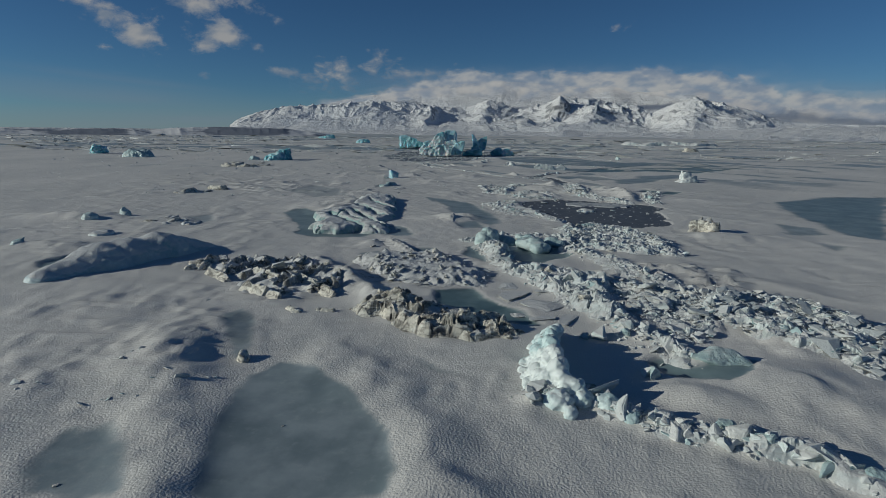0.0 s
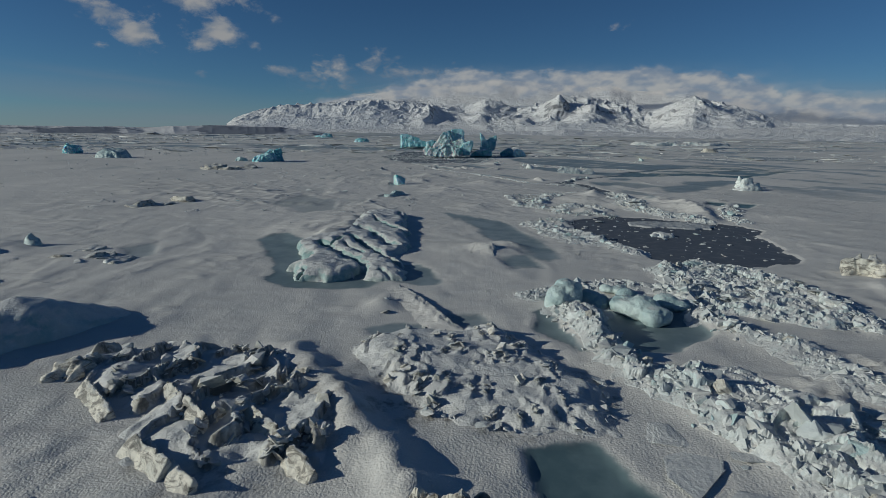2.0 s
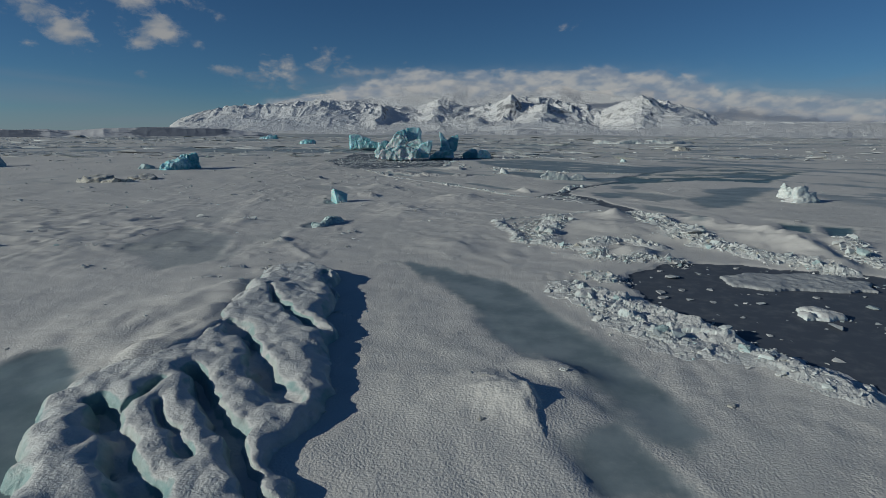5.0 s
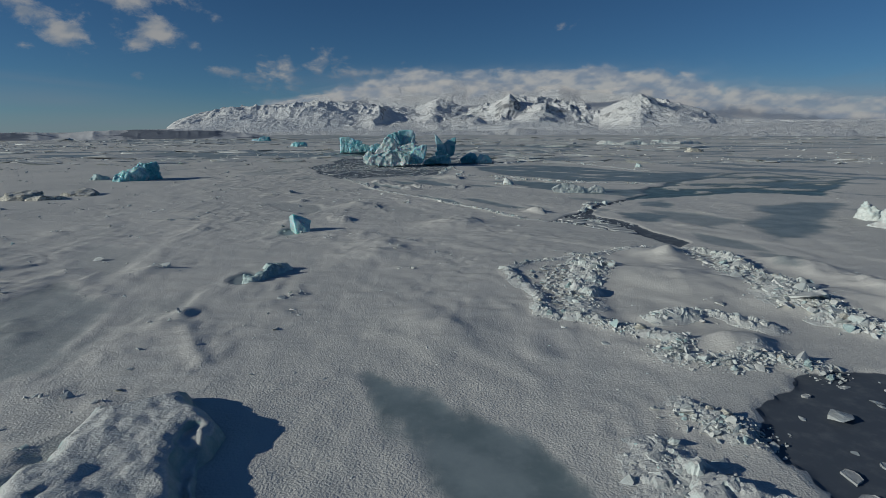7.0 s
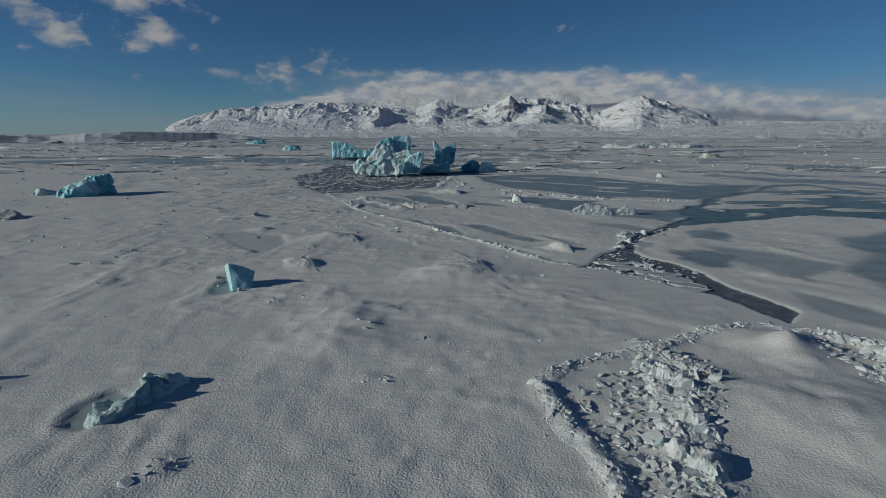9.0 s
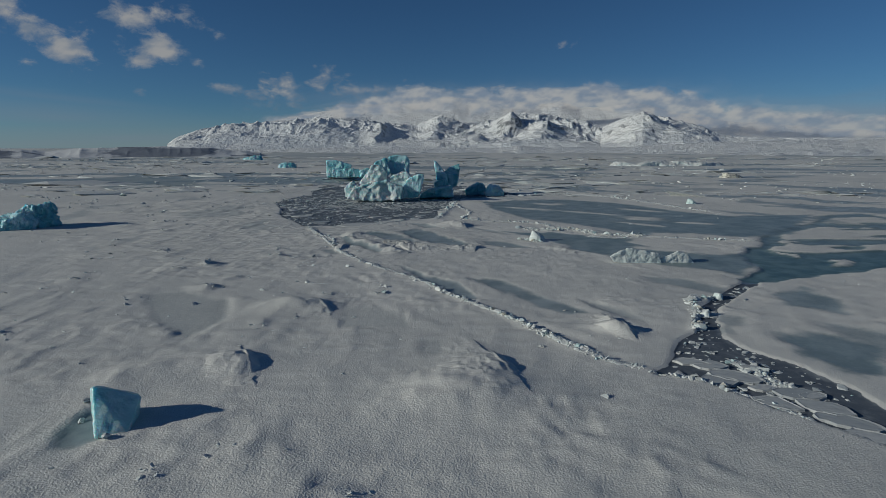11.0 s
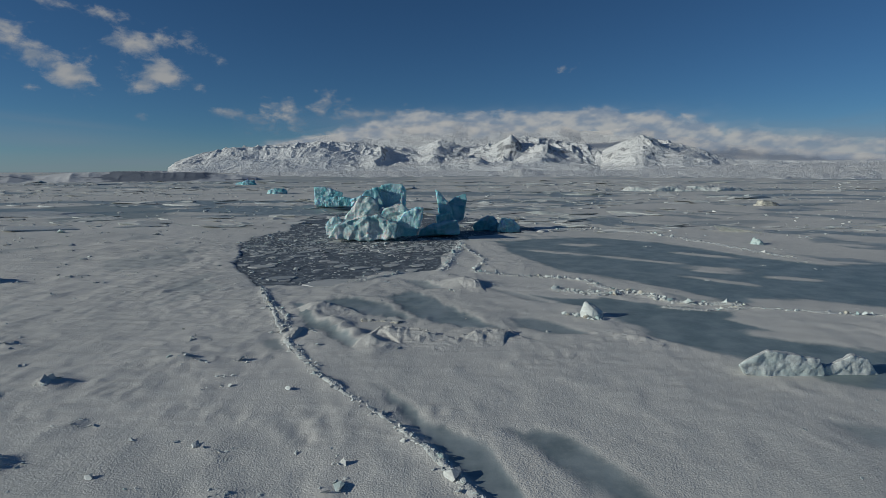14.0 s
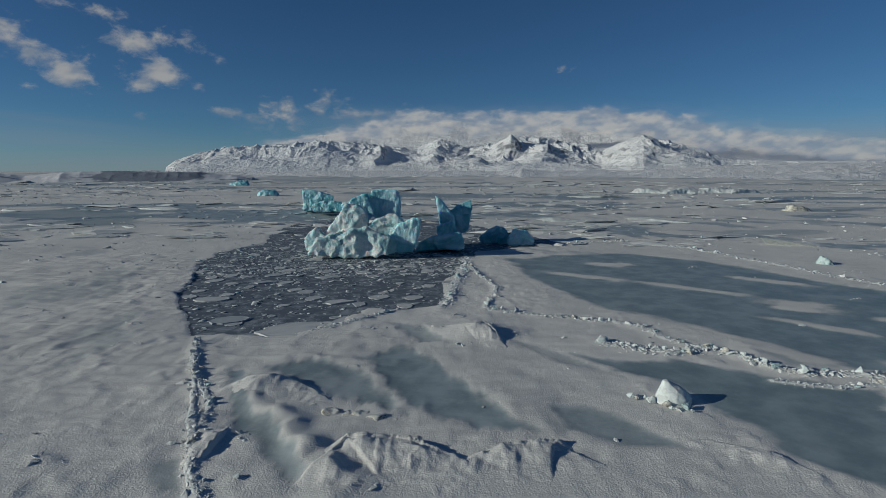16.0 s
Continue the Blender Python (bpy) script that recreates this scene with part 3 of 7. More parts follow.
frosted([-4.91, 38.83, -3.37, 39.84, -1.82, 39.7, -2.12, 38.24, -3.92, 37.87], 0.8, 0.3, 0.3, 33)
frosted([-1.1, 41.33, 0.89, 41.66, 2.08, 39.4, -0.3, 39.28], 0.7, 0.4, 0.25, 34)
frosted([1.94, 54.9, 3.87, 55.44, 5.08, 51.7, 2.8, 51.07], 0.6, 0.5, 0.2, 36)
frosted([-2.3, 9.53, -3.35, 12.84, -4.05, 17.0, -3.13, 18.19, -1.57, 17.8, 0.38, 15.54, 2.09, 13.04, 2.62, 11.3, 2.74, 10.02], 0.95, 0.35, 0.1, 37)
frosted([-7.66, 10.29, -7.96, 12.38, -7.01, 13.18, -5.35, 11.36, -4.11, 9.36, -6.77, 9.1], 0.75, 0.4, 0.2, 38)
frosted([-8.32, 23.34, -7.99, 25.26, -6.12, 22.72, -5.04, 19.85, -4.97, 18.0, -6.59, 20.37], 0.7, 0.3, 0.15, 39)
frosted([44.82, 77.37, 55.51, 85.87, 66.31, 87.7, 41.69, 50.39, 39.9, 52.99, 40.99, 61.83], 0.95, 1.2, 0.55, 40)
frosted([36.07, 59.17, 38.79, 56.69, 37.93, 52.72, 34.12, 51.9], 0.7, 0.8, 0.2, 41)
frosted([34.3, 47.59, 36.07, 46.6, 33.78, 44.25], 0.6, 0.6, 0.2, 42)
frosted([1.7, 19.79, 3.17, 18.57, 4.61, 17.49, 3.0, 18.0], 0.5, 0.3, 0.1, 45)
frosted([25.44, 128.65, 29.47, 130.76, 30.03, 126.99, 27.75, 123.27, 26.32, 124.63, 24.83, 125.5], 0.75, 0.8, 0.2, 60)
frosted([20.33, 119.32, 23.61, 119.51, 25.66, 117.31, 21.76, 112.4, 20.46, 113.24, 19.66, 115.56], 0.8, 1, 0.25, 61)
frosted([19.01, 123.71, 20.86, 122.79, 17.89, 119.33, 16.56, 119.33], 0.5, 0.6, 0.1, 62)
frosted([38.74, 125.27, 46.45, 128.05, 51.5, 127.01, 34.44, 105.55, 28.96, 103.27, 30.55, 111.14, 36.56, 118.04], 0.75, 1.5, 0.3, 63)
frosted([23.83, 121.46, 29.26, 119.23, 31.82, 113.17, 25.83, 108.89, 23.91, 113.91], 0.6, 1, 0.2, 64)
frosted([23.08, 107.22, 25.46, 103.0, 25.7, 98.14, 23.32, 99.58, 21.87, 101.74], 0.6, 0.8, 0.2, 65)
frosted([24.08, 98.44, 27.5, 96.81, 23.5, 91.78, 22.86, 93.73], 0.6, 0.8, 0.2, 66)
frosted([17.52, 134.74, 21.07, 133.73, 23.34, 130.27, 21.63, 128.12, 19.75, 130.29, 17.57, 132.37], 0.6, 0.8, 0.2, 67)
frosted([37.59, 194.65, 43.07, 183.21, 48.02, 177.68, 62.9, 179.74, 46.28, 158.95, 38.67, 155.63, 33.29, 159.01, 26.42, 159.63, 22.8, 162.83], 0.9, 1.4, 0.35, 80)
frosted([14.63, 154.19, 21.87, 153.19, 24.29, 147.59, 28.86, 145.03, 35.97, 146.06, 26.89, 134.7, 25.18, 136.65, 21.63, 138.83, 18.12, 144.39, 14.82, 148.02], 0.92, 1.0, 0.35, 81)
# snow left lying on the bare ice
for spot in ((21.5, 197.9, 3.4, 1.9, -20), (32.6, 175.3, 4.0, 2.2, -25), (26.0, 182.6, 6.0, 1.0, -42), (22.3, 162.8, 4.6, 1.1, -55), (15.5, 190.0, 5.0, 1.2, -35), (36.5, 186.5, 5.0, 1.0, -40), (30.0, 168.0, 4.0, 0.8, -45), (24.11, 148.18, 3.2, 1.1, -30), (38.27, 169.45, 2.8, 1.0, -30), (31.03, 173.84, 2.4, 0.9, -30), (30.49, 150.2, 2.0, 0.8, -30)):
    snow_tongue(*spot)

# dark slush and open water
lead([9.4, 71.4, 10.6, 74.4, 13.2, 76.4, 17.5, 76.8, 22.0, 74.6, 26.5, 72.6, 27.6, 69.5, 26.0, 66.5, 25.2, 60.5, 24.6, 56.8, 21.9, 54.6, 17.8, 53.6, 14.3, 53.4, 13.0, 56.4, 12.5, 59.2, 11.5, 63.2, 10.1, 67.2], 1.1, -0.18, 1)
lead([-19.9, 166.2, -24.6, 174.6, -28.3, 181.5, -28.5, 186.2, -33.0, 197.3, -34.9, 208.5, -31.2, 220.1, -34.9, 235.7, -34.4, 256.0, -27.8, 271.8, -8.0, 262.0, 6.7, 249.1, 17.0, 228.0, 20.2, 218.4, 9.9, 212.9, 4.6, 209.5, 2.6, 199.3, -0.4, 186.0, -1.0, 175.6, -5.1, 173.9, -7.4, 174.3, -9.3, 171.6, -10.7, 167.4, -13.6, 165.2, -16.5, 166.3], 0.9, -0.18, 2, 1.0)
lead([11.96, 114.55, 13.84, 118.02, 16.62, 120.23, 17.12, 116.69, 18.69, 114.11, 19.50, 111.03, 19.41, 107.94, 19.91, 105.85, 20.95, 102.17, 19.11, 100.29, 18.38, 103.92, 17.64, 105.47, 15.88, 107.76, 14.00, 110.19, 12.26, 113.18], 0.35, -0.18, 3, 0.35)
crack([15.97, 119.15, 19.10, 125.05, 23.32, 129.65, 25.95, 132.10], 0.5, -0.18, 4)
thin_ice([25.59, 132.10, 29.50, 137.53, 35.86, 148.03, 45.59, 160.93, 62.37, 177.38, 73.50, 183.50, 72.35, 171.85, 80.61, 163.11, 54.07, 136.01, 46.42, 139.22, 40.55, 137.47, 32.78, 134.52, 28.25, 131.85], -0.16)
crack([11.08, 113.37, 15.74, 117.28, 17.65, 121.22], 0.35, -0.18, 6)

# mounds and drifts
mound(-29.13, 37.47, 5.0, 2.0, 0.5, 0, 1.0, 2)
mound(-38.09, 52.27, 4.0, 2.0, 0.6, 0, 1.0, 3)
mound(16.70, 17.66, 3.2, 2.0, 0.55, -20, 1.0, 28)
mound(12.83, 16.59, 1.6, 0.8, 0.35, -25, 1.0, 29)
mound(1.54, 112.65, 2.2, 2.8, 0.25, -12, 1.1, 4)
mound(-10.70, 125.30, 2.2, 1.8, 0.35, 0, 1.0, 5)
mound(-11.60, 114.59, 1.6, 1.2, 0.3, 20, 1.0, 6)
mound(-15.01, 113.75, 2.2, 1.2, 0.35, 30, 1.0, 7)
mound(-10.76, 125.26, 1.6, 1.2, 0.35, 0, 1.0, 8)
mound(-11.33, 155.55, 2.3, 1.6, 0.42, 0, 1.0, 9)
mound(1.18, 166.55, 2.4, 1.8, 0.6, 0, 1.0, 10)
mound(-5.62, 101.70, 2.0, 2.5, 0.3, 0, 1.0, 13)
mound(-0.87, 81.52, 1.8, 2.6, 0.3, 0, 1.0, 14)
mound(0.89, 110.80, 3.5, 2.2, 0.5, 0, 1.0, 15)
mound(-4.84, 97.38, 3.5, 2.0, 0.35, 0, 1.0, 16)
mound(13.74, 89.85, 5.0, 3.0, 0.5, 0, 1.0, 17)
mound(12.65, 79.18, 1.6, 1.2, 0.55, 0, 1.3, 18)
mound(0.75, 56.90, 2.4, 1.6, 0.35, -30, 1.0, 19)
mound(2.92, 59.07, 1.4, 0.8, 0.3, -30, 1.0, 20)
mound(-4.42, 42.38, 0.9, 1.2, 0.35, 0, 1.0, 21)
mound(27.12, 48.62, 5.0, 2.4, 0.6, 0, 1.0, 22)
mound(25.50, 83.06, 10.0, 3.0, 0.7, -25, 1.0, 23)
mound(10.59, 119.77, 1.5, 0.8, 0.45, -30, 1.0, 24)
mound(-15.77, 63.05, 3.0, 3.2, 0.4, 0, 1.0, 25)
mound(-13.87, 67.28, 2.6, 4.0, 0.4, 0, 1.0, 26)
mound(-12.6, 59.9, 2.2, 2.4, 0.35, 0, 1.0, 27)
ridge([-13.6, 58.6, -12.2, 59.5, -11.1, 60.6, -11.5, 64.0, -12.2, 70.0], 1.3, 0.32, 8)
mound(-11.6, 63.77, 1.8, 3.0, 0.3, 0, 1.0, 34)
ridge([24.6, 94.5, 25.4, 88.0, 25.6, 83.28, 25.4, 79.2, 24.9, 76.2], 1.3, 0.55, 9)
ridge([-7.12, 35.81, -4.43, 32.33, -2.17, 28.67, -0.55, 26.34, 1.06, 24.53], 1.0, 0.55, 2)
ridge([-12.30, 155.56, -8.12, 150.67, -5.21, 145.43], 0.9, 0.35, 3)
ridge([-0.82, 18.45, 2.64, 14.16, 4.27, 10.22], 1.6, 0.35, 4)
ridge([-9.14, 20.12, -5.18, 13.38, -3.35, 9.49], 1.4, 0.35, 5)
ridge([-14.08, 83.84, -12.07, 80.25, -10.39, 77.42], 0.35, 0.12, 6)
mound(16.60, 96.65, 1.5, 1.6, 0.85, 0, 0.7, 30)
mound(11.94, 82.37, 2.0, 0.9, 0.3, -10, 1.0, 31)
mound(-13.95, 81.78, 0.9, 0.5, 0.2, 20, 1.0, 32)
mound(-19.88, 92.55, 1.6, 0.6, 0.25, 20, 1.0, 33)
ridge([-8.41, 160.25, -3.96, 160.23], 0.5, 0.1, 7)
rough_patch(0.51, 34.30, 5.10, 4.45, 0.1, 1, 0.9, 1.3, -20)
rough_patch(-6.48, 30.02, 3.53, 4.80, 0.15, 2, 0.5, 1.3, -20)
rough_patch(16.47, 31.34, 5.12, 8.24, 0.45, 3, 0.3, 0.9, -35)
rough_patch(20.46, 25.12, 4.79, 4.70, 0.4, 4, 0.25, 1.1, -35)
rough_patch(-8.72, 18.97, 2.21, 4.08, 0.12, 5, 0.0, 0.7)
rough_patch(-11.57, 61.41, 1.90, 4.37, 0.2, 6, 0.0, 0.8)
rough_patch(-45.06, 194.15, 11.37, 33.84, 0.13, 7, 0.1, 1.8, 60)
rough_patch(-30.89, 154.25, 12.25, 24.60, 0.09, 8, 0.12, 1.7, 60)
rough_patch(-38.79, 177.47, 17.44, 47.17, 0.12, 9, 0.1, 2.0, 60)
rough_patch(-21.77, 141.71, 5.63, 12.43, 0.05, 10, 0.05, 1.6, 60)
rough_patch(-11.96, 20.67, 5.57, 8.12, 0.16, 11, 0.1, 1.3, 60)
rough_patch(-41.52, 92.99, 9.49, 25.91, 0.25, 12, 0.1, 2.2, 60)


# hummocks: a drift caught on a few flakes of ice
HUMMOCKS = [
    -72.61, 223.81, -57.49, 209.92, -55.58, 199.43, -40.84, 183.98, -43.70, 205.90, -25.95, 169.00, -41.25, 184.29, -42.19, 172.05, -29.56, 145.70, -22.34, 139.31, -13.76, 138.85, -17.41, 143.69, -10.64, 131.97, -18.03, 147.62,
    -41.59, 170.82, -42.79, 186.34, -19.04, 130.73, -18.20, 134.35, -11.83, 120.95, -8.72, 128.78, -4.84, 128.77, -5.26, 131.01, -24.88, 137.50, -17.09, 143.67, -30.69, 146.06, -22.82, 139.48,
    -14.25, 82.26, -19.93, 93.58, -8.99, 86.84, -20.09, 93.42, -9.06, 87.02, -8.59, 83.72, -14.17, 83.59,
    -9.21, 17.75, -11.33, 14.72, -6.15, 16.19, -7.69, 14.31, -42.51, 170.17, -30.56, 146.47, -18.95, 130.66, -8.79, 128.45, -7.99, 105.94,
]
HUMMOCKS = np.array(HUMMOCKS).reshape(-1, 2)
far_rng = np.random.default_rng(31)
hy = 62 + 190 * far_rng.uniform(0, 1, 700) ** 0.85
hx = far_rng.uniform(-0.82, 0.45, 700) * (hy - 18)
free = fbm(hx / 16, hy / 12, 3, 206) - 0.25 * smooth(-4, 6, hx) > 0.12
HUMMOCKS = np.concatenate([HUMMOCKS, np.stack([hx, hy], 1)[free]])


def hummock(x, y, size, h, rot, seed):
    """A small drift with a long weather side and a broken lee."""
    r = 4.5 * size
    w = window(x - r, x + r, y - r, y + r)
    c, s = math.cos(radians(rot)), math.sin(radians(rot))
    dx, dy = XX[w] - x, YY[w] - y
    u, v = (c * dx + s * dy) / size, (c * dy - s * dx) / size
    u, v = u + 0.45 * fbm(XX[w] / size, YY[w] / size, 3, 600 + seed), v + 0.45 * fbm(XX[w] / size, YY[w] / size, 3, 601 + seed)
    back = np.exp(-((np.minimum(u, 0) / 1.9) ** 2)) * smooth(1.2, -0.2, u)
    HEIGHT[w] += h * back * np.exp(-((v / 0.85) ** 2)) * (1 - 0.6 * ICE[w]) * (1 - WET[w])


for k, (x, y) in enumerate(HUMMOCKS):
    size = (0.5 + 0.5 * (k * 7 % 5) / 4) * (1 if k < 45 else 0.8 + y / 300)
    hummock(x, y, size, (0.08 + 0.12 * (k * 3 % 7) / 6) * min(size, 1.0) * (0.4 if y < 30 else 1.0 if k < 45 or y < 120 else 0.6), -62 + 16 * (k % 6), 2 * k)


def ground_z(x, y):
    i, j = np.clip(np.searchsorted(GX, x) - 1, 0, len(GX) - 2), np.clip(np.searchsorted(GY, y) - 1, 0, len(GY) - 2)
    u, v = (x - GX[i]) / (GX[i + 1] - GX[i]), (y - GY[j]) / (GY[j + 1] - GY[j])
    return (HEIGHT[j, i] * (1 - u) + HEIGHT[j, i + 1] * u) * (1 - v) + (HEIGHT[j + 1, i] * (1 - u) + HEIGHT[j + 1, i + 1] * u) * v


# ---- ice blocks ----
def hull_arrays(points):
    bm = bmesh.new()
    for p in points:
        bm.verts.new(p)
    bmesh.ops.convex_hull(bm, input=bm.verts)
    bmesh.ops.delete(bm, geom=[v for v in bm.verts if not v.link_faces], context="VERTS")
    return bm


def chunk_points(rng, n=12, square=0.5):
    """Corners of a broken block about 1 m across: between a ball and a box."""
    p = rng.normal(size=(n, 3))
    p /= np.linalg.norm(p, axis=1)[:, None]
    box = p / np.abs(p).max(1)[:, None]
    return (p * (1 - square) + box * square * 0.8) * 0.5 * rng.uniform(0.75, 1.1, (n, 1))


def chunk_template(seed, n=12, square=0.5, cuts=1):
    rng = np.random.default_rng(seed)
    bm = hull_arrays([tuple(p) for p in chunk_points(rng, n, square)])
    if cuts:
        bmesh.ops.bevel(bm, geom=list(bm.edges), offset=0.035 * cuts, segments=1, affect="EDGES", clamp_overlap=True)
    bmesh.ops.triangulate(bm, faces=bm.faces)
    bm.verts.ensure_lookup_table()
    v = np.array([vert.co for vert in bm.verts])
    v += rng.normal(size=v.shape) * 0.012
    f = np.array([[x.index for x in face.verts] for face in bm.faces])
    bm.free()
    return v, f


TEMPLATES = [chunk_template(200 + k, 8 + k % 5, 0.3 + 0.5 * (k % 3) / 2, 0) for k in range(30)]
ROUNDED = [chunk_template(240 + k, 8 + k % 4, 0.3 + 0.5 * (k % 3) / 2, 2.2) for k in range(20)]


def turn_matrix(rng, tilt=1.0):
    return np.array(Euler((rng.normal() * tilt, rng.normal() * tilt, rng.uniform(0, 6.28))).to_matrix())


def scatter(name, spots, sizes, seed, material, label, category, flat=0.6, tilt=0.6, sink=0.2, long=1.0, kinds=None, lift=0.0):
    """Loose pieces of ice that nobody could count, as one mesh."""
    rng = np.random.default_rng(seed)
    vs, fs, base = [], [], 0
    spots = np.asarray(spots)
    z = ground_z(spots[:, 0], spots[:, 1])
    for (x, y), zz, size in zip(spots, z + lift, sizes):
        v, f = (kinds or TEMPLATES)[rng.integers(len(kinds or TEMPLATES))]
        shape = np.array([rng.uniform(0.7, 1.5), rng.uniform(0.7, 1.3), rng.uniform(0.6, 1.1) * flat])
        if long > 1:
            p = (v * shape * (long, 1, 1)) @ np.array(Euler((rng.normal() * 0.1, rng.normal() * 0.05, rng.normal() * 0.25)).to_matrix()).T * size
        else:
            p = (v * shape) @ turn_matrix(rng, tilt).T * size
        vs.append(p + (x, y, zz + size * flat * (0.5 - sink) * 0.7))
        fs.append(f + base)
        base += len(v)
    ob = part(name, mesh_from(name, np.concatenate(vs), np.concatenate(fs), flat=True), material)
    return tagged(ob, label, category, kind="stuff")


def band_spots(points, width, n, rng):
    pts = np.array(points, float).reshape(-1, 2)
    seg = np.linalg.norm(np.diff(pts, axis=0), axis=1)
    t = rng.uniform(0, seg.sum(), n)
    k = np.clip(np.searchsorted(np.cumsum(seg), t), 0, len(seg) - 1)
    u = (t - (np.cumsum(seg) - seg)[k]) / seg[k]
    return pts[k] + (pts[k + 1] - pts[k]) * u[:, None] + rng.normal(size=(n, 2)) * width * 0.5


BLOCK_MESHES = []
for k in range(14):
    v, f = chunk_template(300 + k, 10 + k % 5, 0.35 + 0.3 * (k % 2))
    BLOCK_MESHES.append(mesh_from("ice_block", v, f, flat=True))
    BLOCK_MESHES[-1].materials.append((WHITE, WHITE, PALE, WHITE, DIRTY)[k % 5])


def ice_block(x, y, size, seed, label, group, material=None, shape=(1.2, 1.0, 0.75), tilt=0.35):
    rng = np.random.default_rng(seed)
    kinds = [m for m in BLOCK_MESHES if material is None or m.materials[0] == material]
    ob = new("ice_block", kinds[rng.integers(len(kinds))])
    s = Vector(shape) * size * rng.uniform(0.8, 1.2)
    turn = Euler((rng.normal() * tilt, rng.normal() * tilt, rng.uniform(0, 6.28))).to_quaternion()
    ob.matrix_basis = Matrix.LocRotScale((x, y, float(ground_z(x, y)) + 0.22 * s.z), turn, s)
    return tagged(ob, label, "ice block", group)


def rubble_band(points, width, n, size, blocks, seed, label, group, round_it=False):
    """A pressure ridge: the sheet heaved up, small rubble on it, and larger blocks one by one."""
    rng = np.random.default_rng(seed)
    n = int(n * (1.2 if round_it else 1.4))
    spots = band_spots(points, width, n, rng)
    scatter("ice_rubble", spots, size * (0.9 if round_it else 0.62) * rng.lognormal(-0.25, 0.55, n), seed, RUBBLE, label, "ice rubble", 0.6 if round_it else 0.5, 0.45, 0.42 if round_it else 0.3, kinds=ROUNDED if round_it else None)
    for k, (x, y) in enumerate(band_spots(points, width * 0.8, max(2, int(0.55 * blocks)), rng)):
        ice_block(x, y, size * rng.uniform(1.3, 2.3), seed * 100 + k, "angular block of white snow-dusted ice in a pressure ridge", group, None)


RIDGES = []


def pressure_line(line, width, h, n, size, blocks):
    """Notes a pressure ridge: its line, width, height, count and size of pieces, larger blocks."""
    RIDGES.append((line, width, h, n, size, blocks))


pressure_line([6.87, 15.70, 8.35, 16.36, 9.24, 15.68, 9.88, 15.07, 10.66, 14.52, 11.56, 13.98, 12.84, 13.71, 13.43, 13.15, 14.41, 13.16, 15.14, 12.74, 15.33, 12.01, 15.93, 11.38], 0.55, 0.55, 620, 0.36, 30)
pressure_line([5.20, 43.01, 6.68, 35.60, 8.51, 32.20, 10.11, 28.28, 11.74, 24.96, 12.62, 21.80, 13.86, 20.04], 0.95, 0.6, 900, 0.36, 34)
pressure_line([8.83, 33.95, 10.81, 31.70, 11.79, 28.47], 0.9, 0.55, 220, 0.45, 14)
pressure_line([13.23, 51.95, 12.01, 42.46, 13.16, 39.44, 14.78, 38.27], 1.0, 0.5, 380, 0.4, 12)
pressure_line([15.37, 53.83, 18.39, 51.10, 20.29, 45.30, 19.75, 40.88], 0.9, 0.4, 360, 0.34, 8)
pressure_line([14.03, 37.60, 15.97, 31.57, 17.30, 27.45, 17.83, 26.07], 1.1, 0.25, 300, 0.3, 6)
pressure_line([16.67, 27.55, 21.39, 28.07, 22.67, 24.27, 23.05, 22.18], 2.2, 0.2, 700, 0.32, 8)
pressure_line([3.65, 44.65, 6.16, 47.06, 9.14, 47.98, 11.77, 46.75, 15.61, 47.39], 1.1, 0.3, 420, 0.32, 14)
pressure_line([4.93, 42.17, 5.91, 41.30, 6.03, 39.55], 0.9, 0.35, 260, 0.3, 10)
pressure_line([5.34, 70.16, 6.90, 64.72, 8.88, 61.12, 11.27, 60.10, 12.61, 57.35], 1.0, 0.25, 420, 0.3, 10)
pressure_line([5.86, 71.00, 7.72, 67.23, 9.97, 64.95, 11.24, 61.89, 11.83, 59.49, 13.20, 58.29], 0.9, 0.25, 520, 0.28, 12)
pressure_line([13.89, 51.97, 16.08, 53.14, 15.27, 50.95], 1.5, 0.4, 220, 0.36, 10)
pressure_line([4.02, 92.58, 4.44, 89.59, 4.95, 87.98, 5.2, 86.2, 4.83, 83.56], 0.5, 0.3, 330, 0.25, 10)
pressure_line([4.83, 83.56, 6.6, 82.98, 8.03, 81.39, 9.38, 80.22, 10.12, 79.31], 0.6, 0.35, 420, 0.27, 16)
pressure_line([4.06, 92.86, 5.82, 94.88, 9.49, 96.18, 13.51, 98.65, 17.07, 99.99, 18.62, 98.55], 0.5, 0.15, 330, 0.22, 5)
pressure_line([9.77, 97.15, 11.2, 93.8, 8.84, 89.9, 7.64, 87.41, 7.37, 84.0], 0.9, 0.3, 520, 0.3, 20)
pressure_line([19.21, 98.26, 20.96, 96.94, 20.31, 92.77, 20.24, 90.12, 20.84, 88.43], 0.8, 0.5, 520, 0.34, 26)
pressure_line([10.19, 82.16, 13.08, 83.21, 13.96, 82.02, 15.11, 81.22], 0.7, 0.4, 420, 0.3, 14)
pressure_line([10.12, 79.31, 8.97, 77.92, 9.74, 77.36, 10.83, 77.15, 13.2, 77.6, 14.9, 76.1], 0.8, 0.4, 520, 0.3, 16)
pressure_line([19.38, 93.28, 18.86, 89.35, 18.92, 86.91, 18.01, 84.88], 1.3, 0.2, 360, 0.3, 8)
pressure_line([19.62, 87.16, 19.29, 82.0, 20.51, 79.82, 21.91, 76.93, 23.6, 74.02], 1.2, 0.45, 560, 0.42, 18)
pressure_line([7.82, 73.11, 8.69, 72.27, 9.32, 71.52], 0.9, 0.3, 240, 0.28, 8)
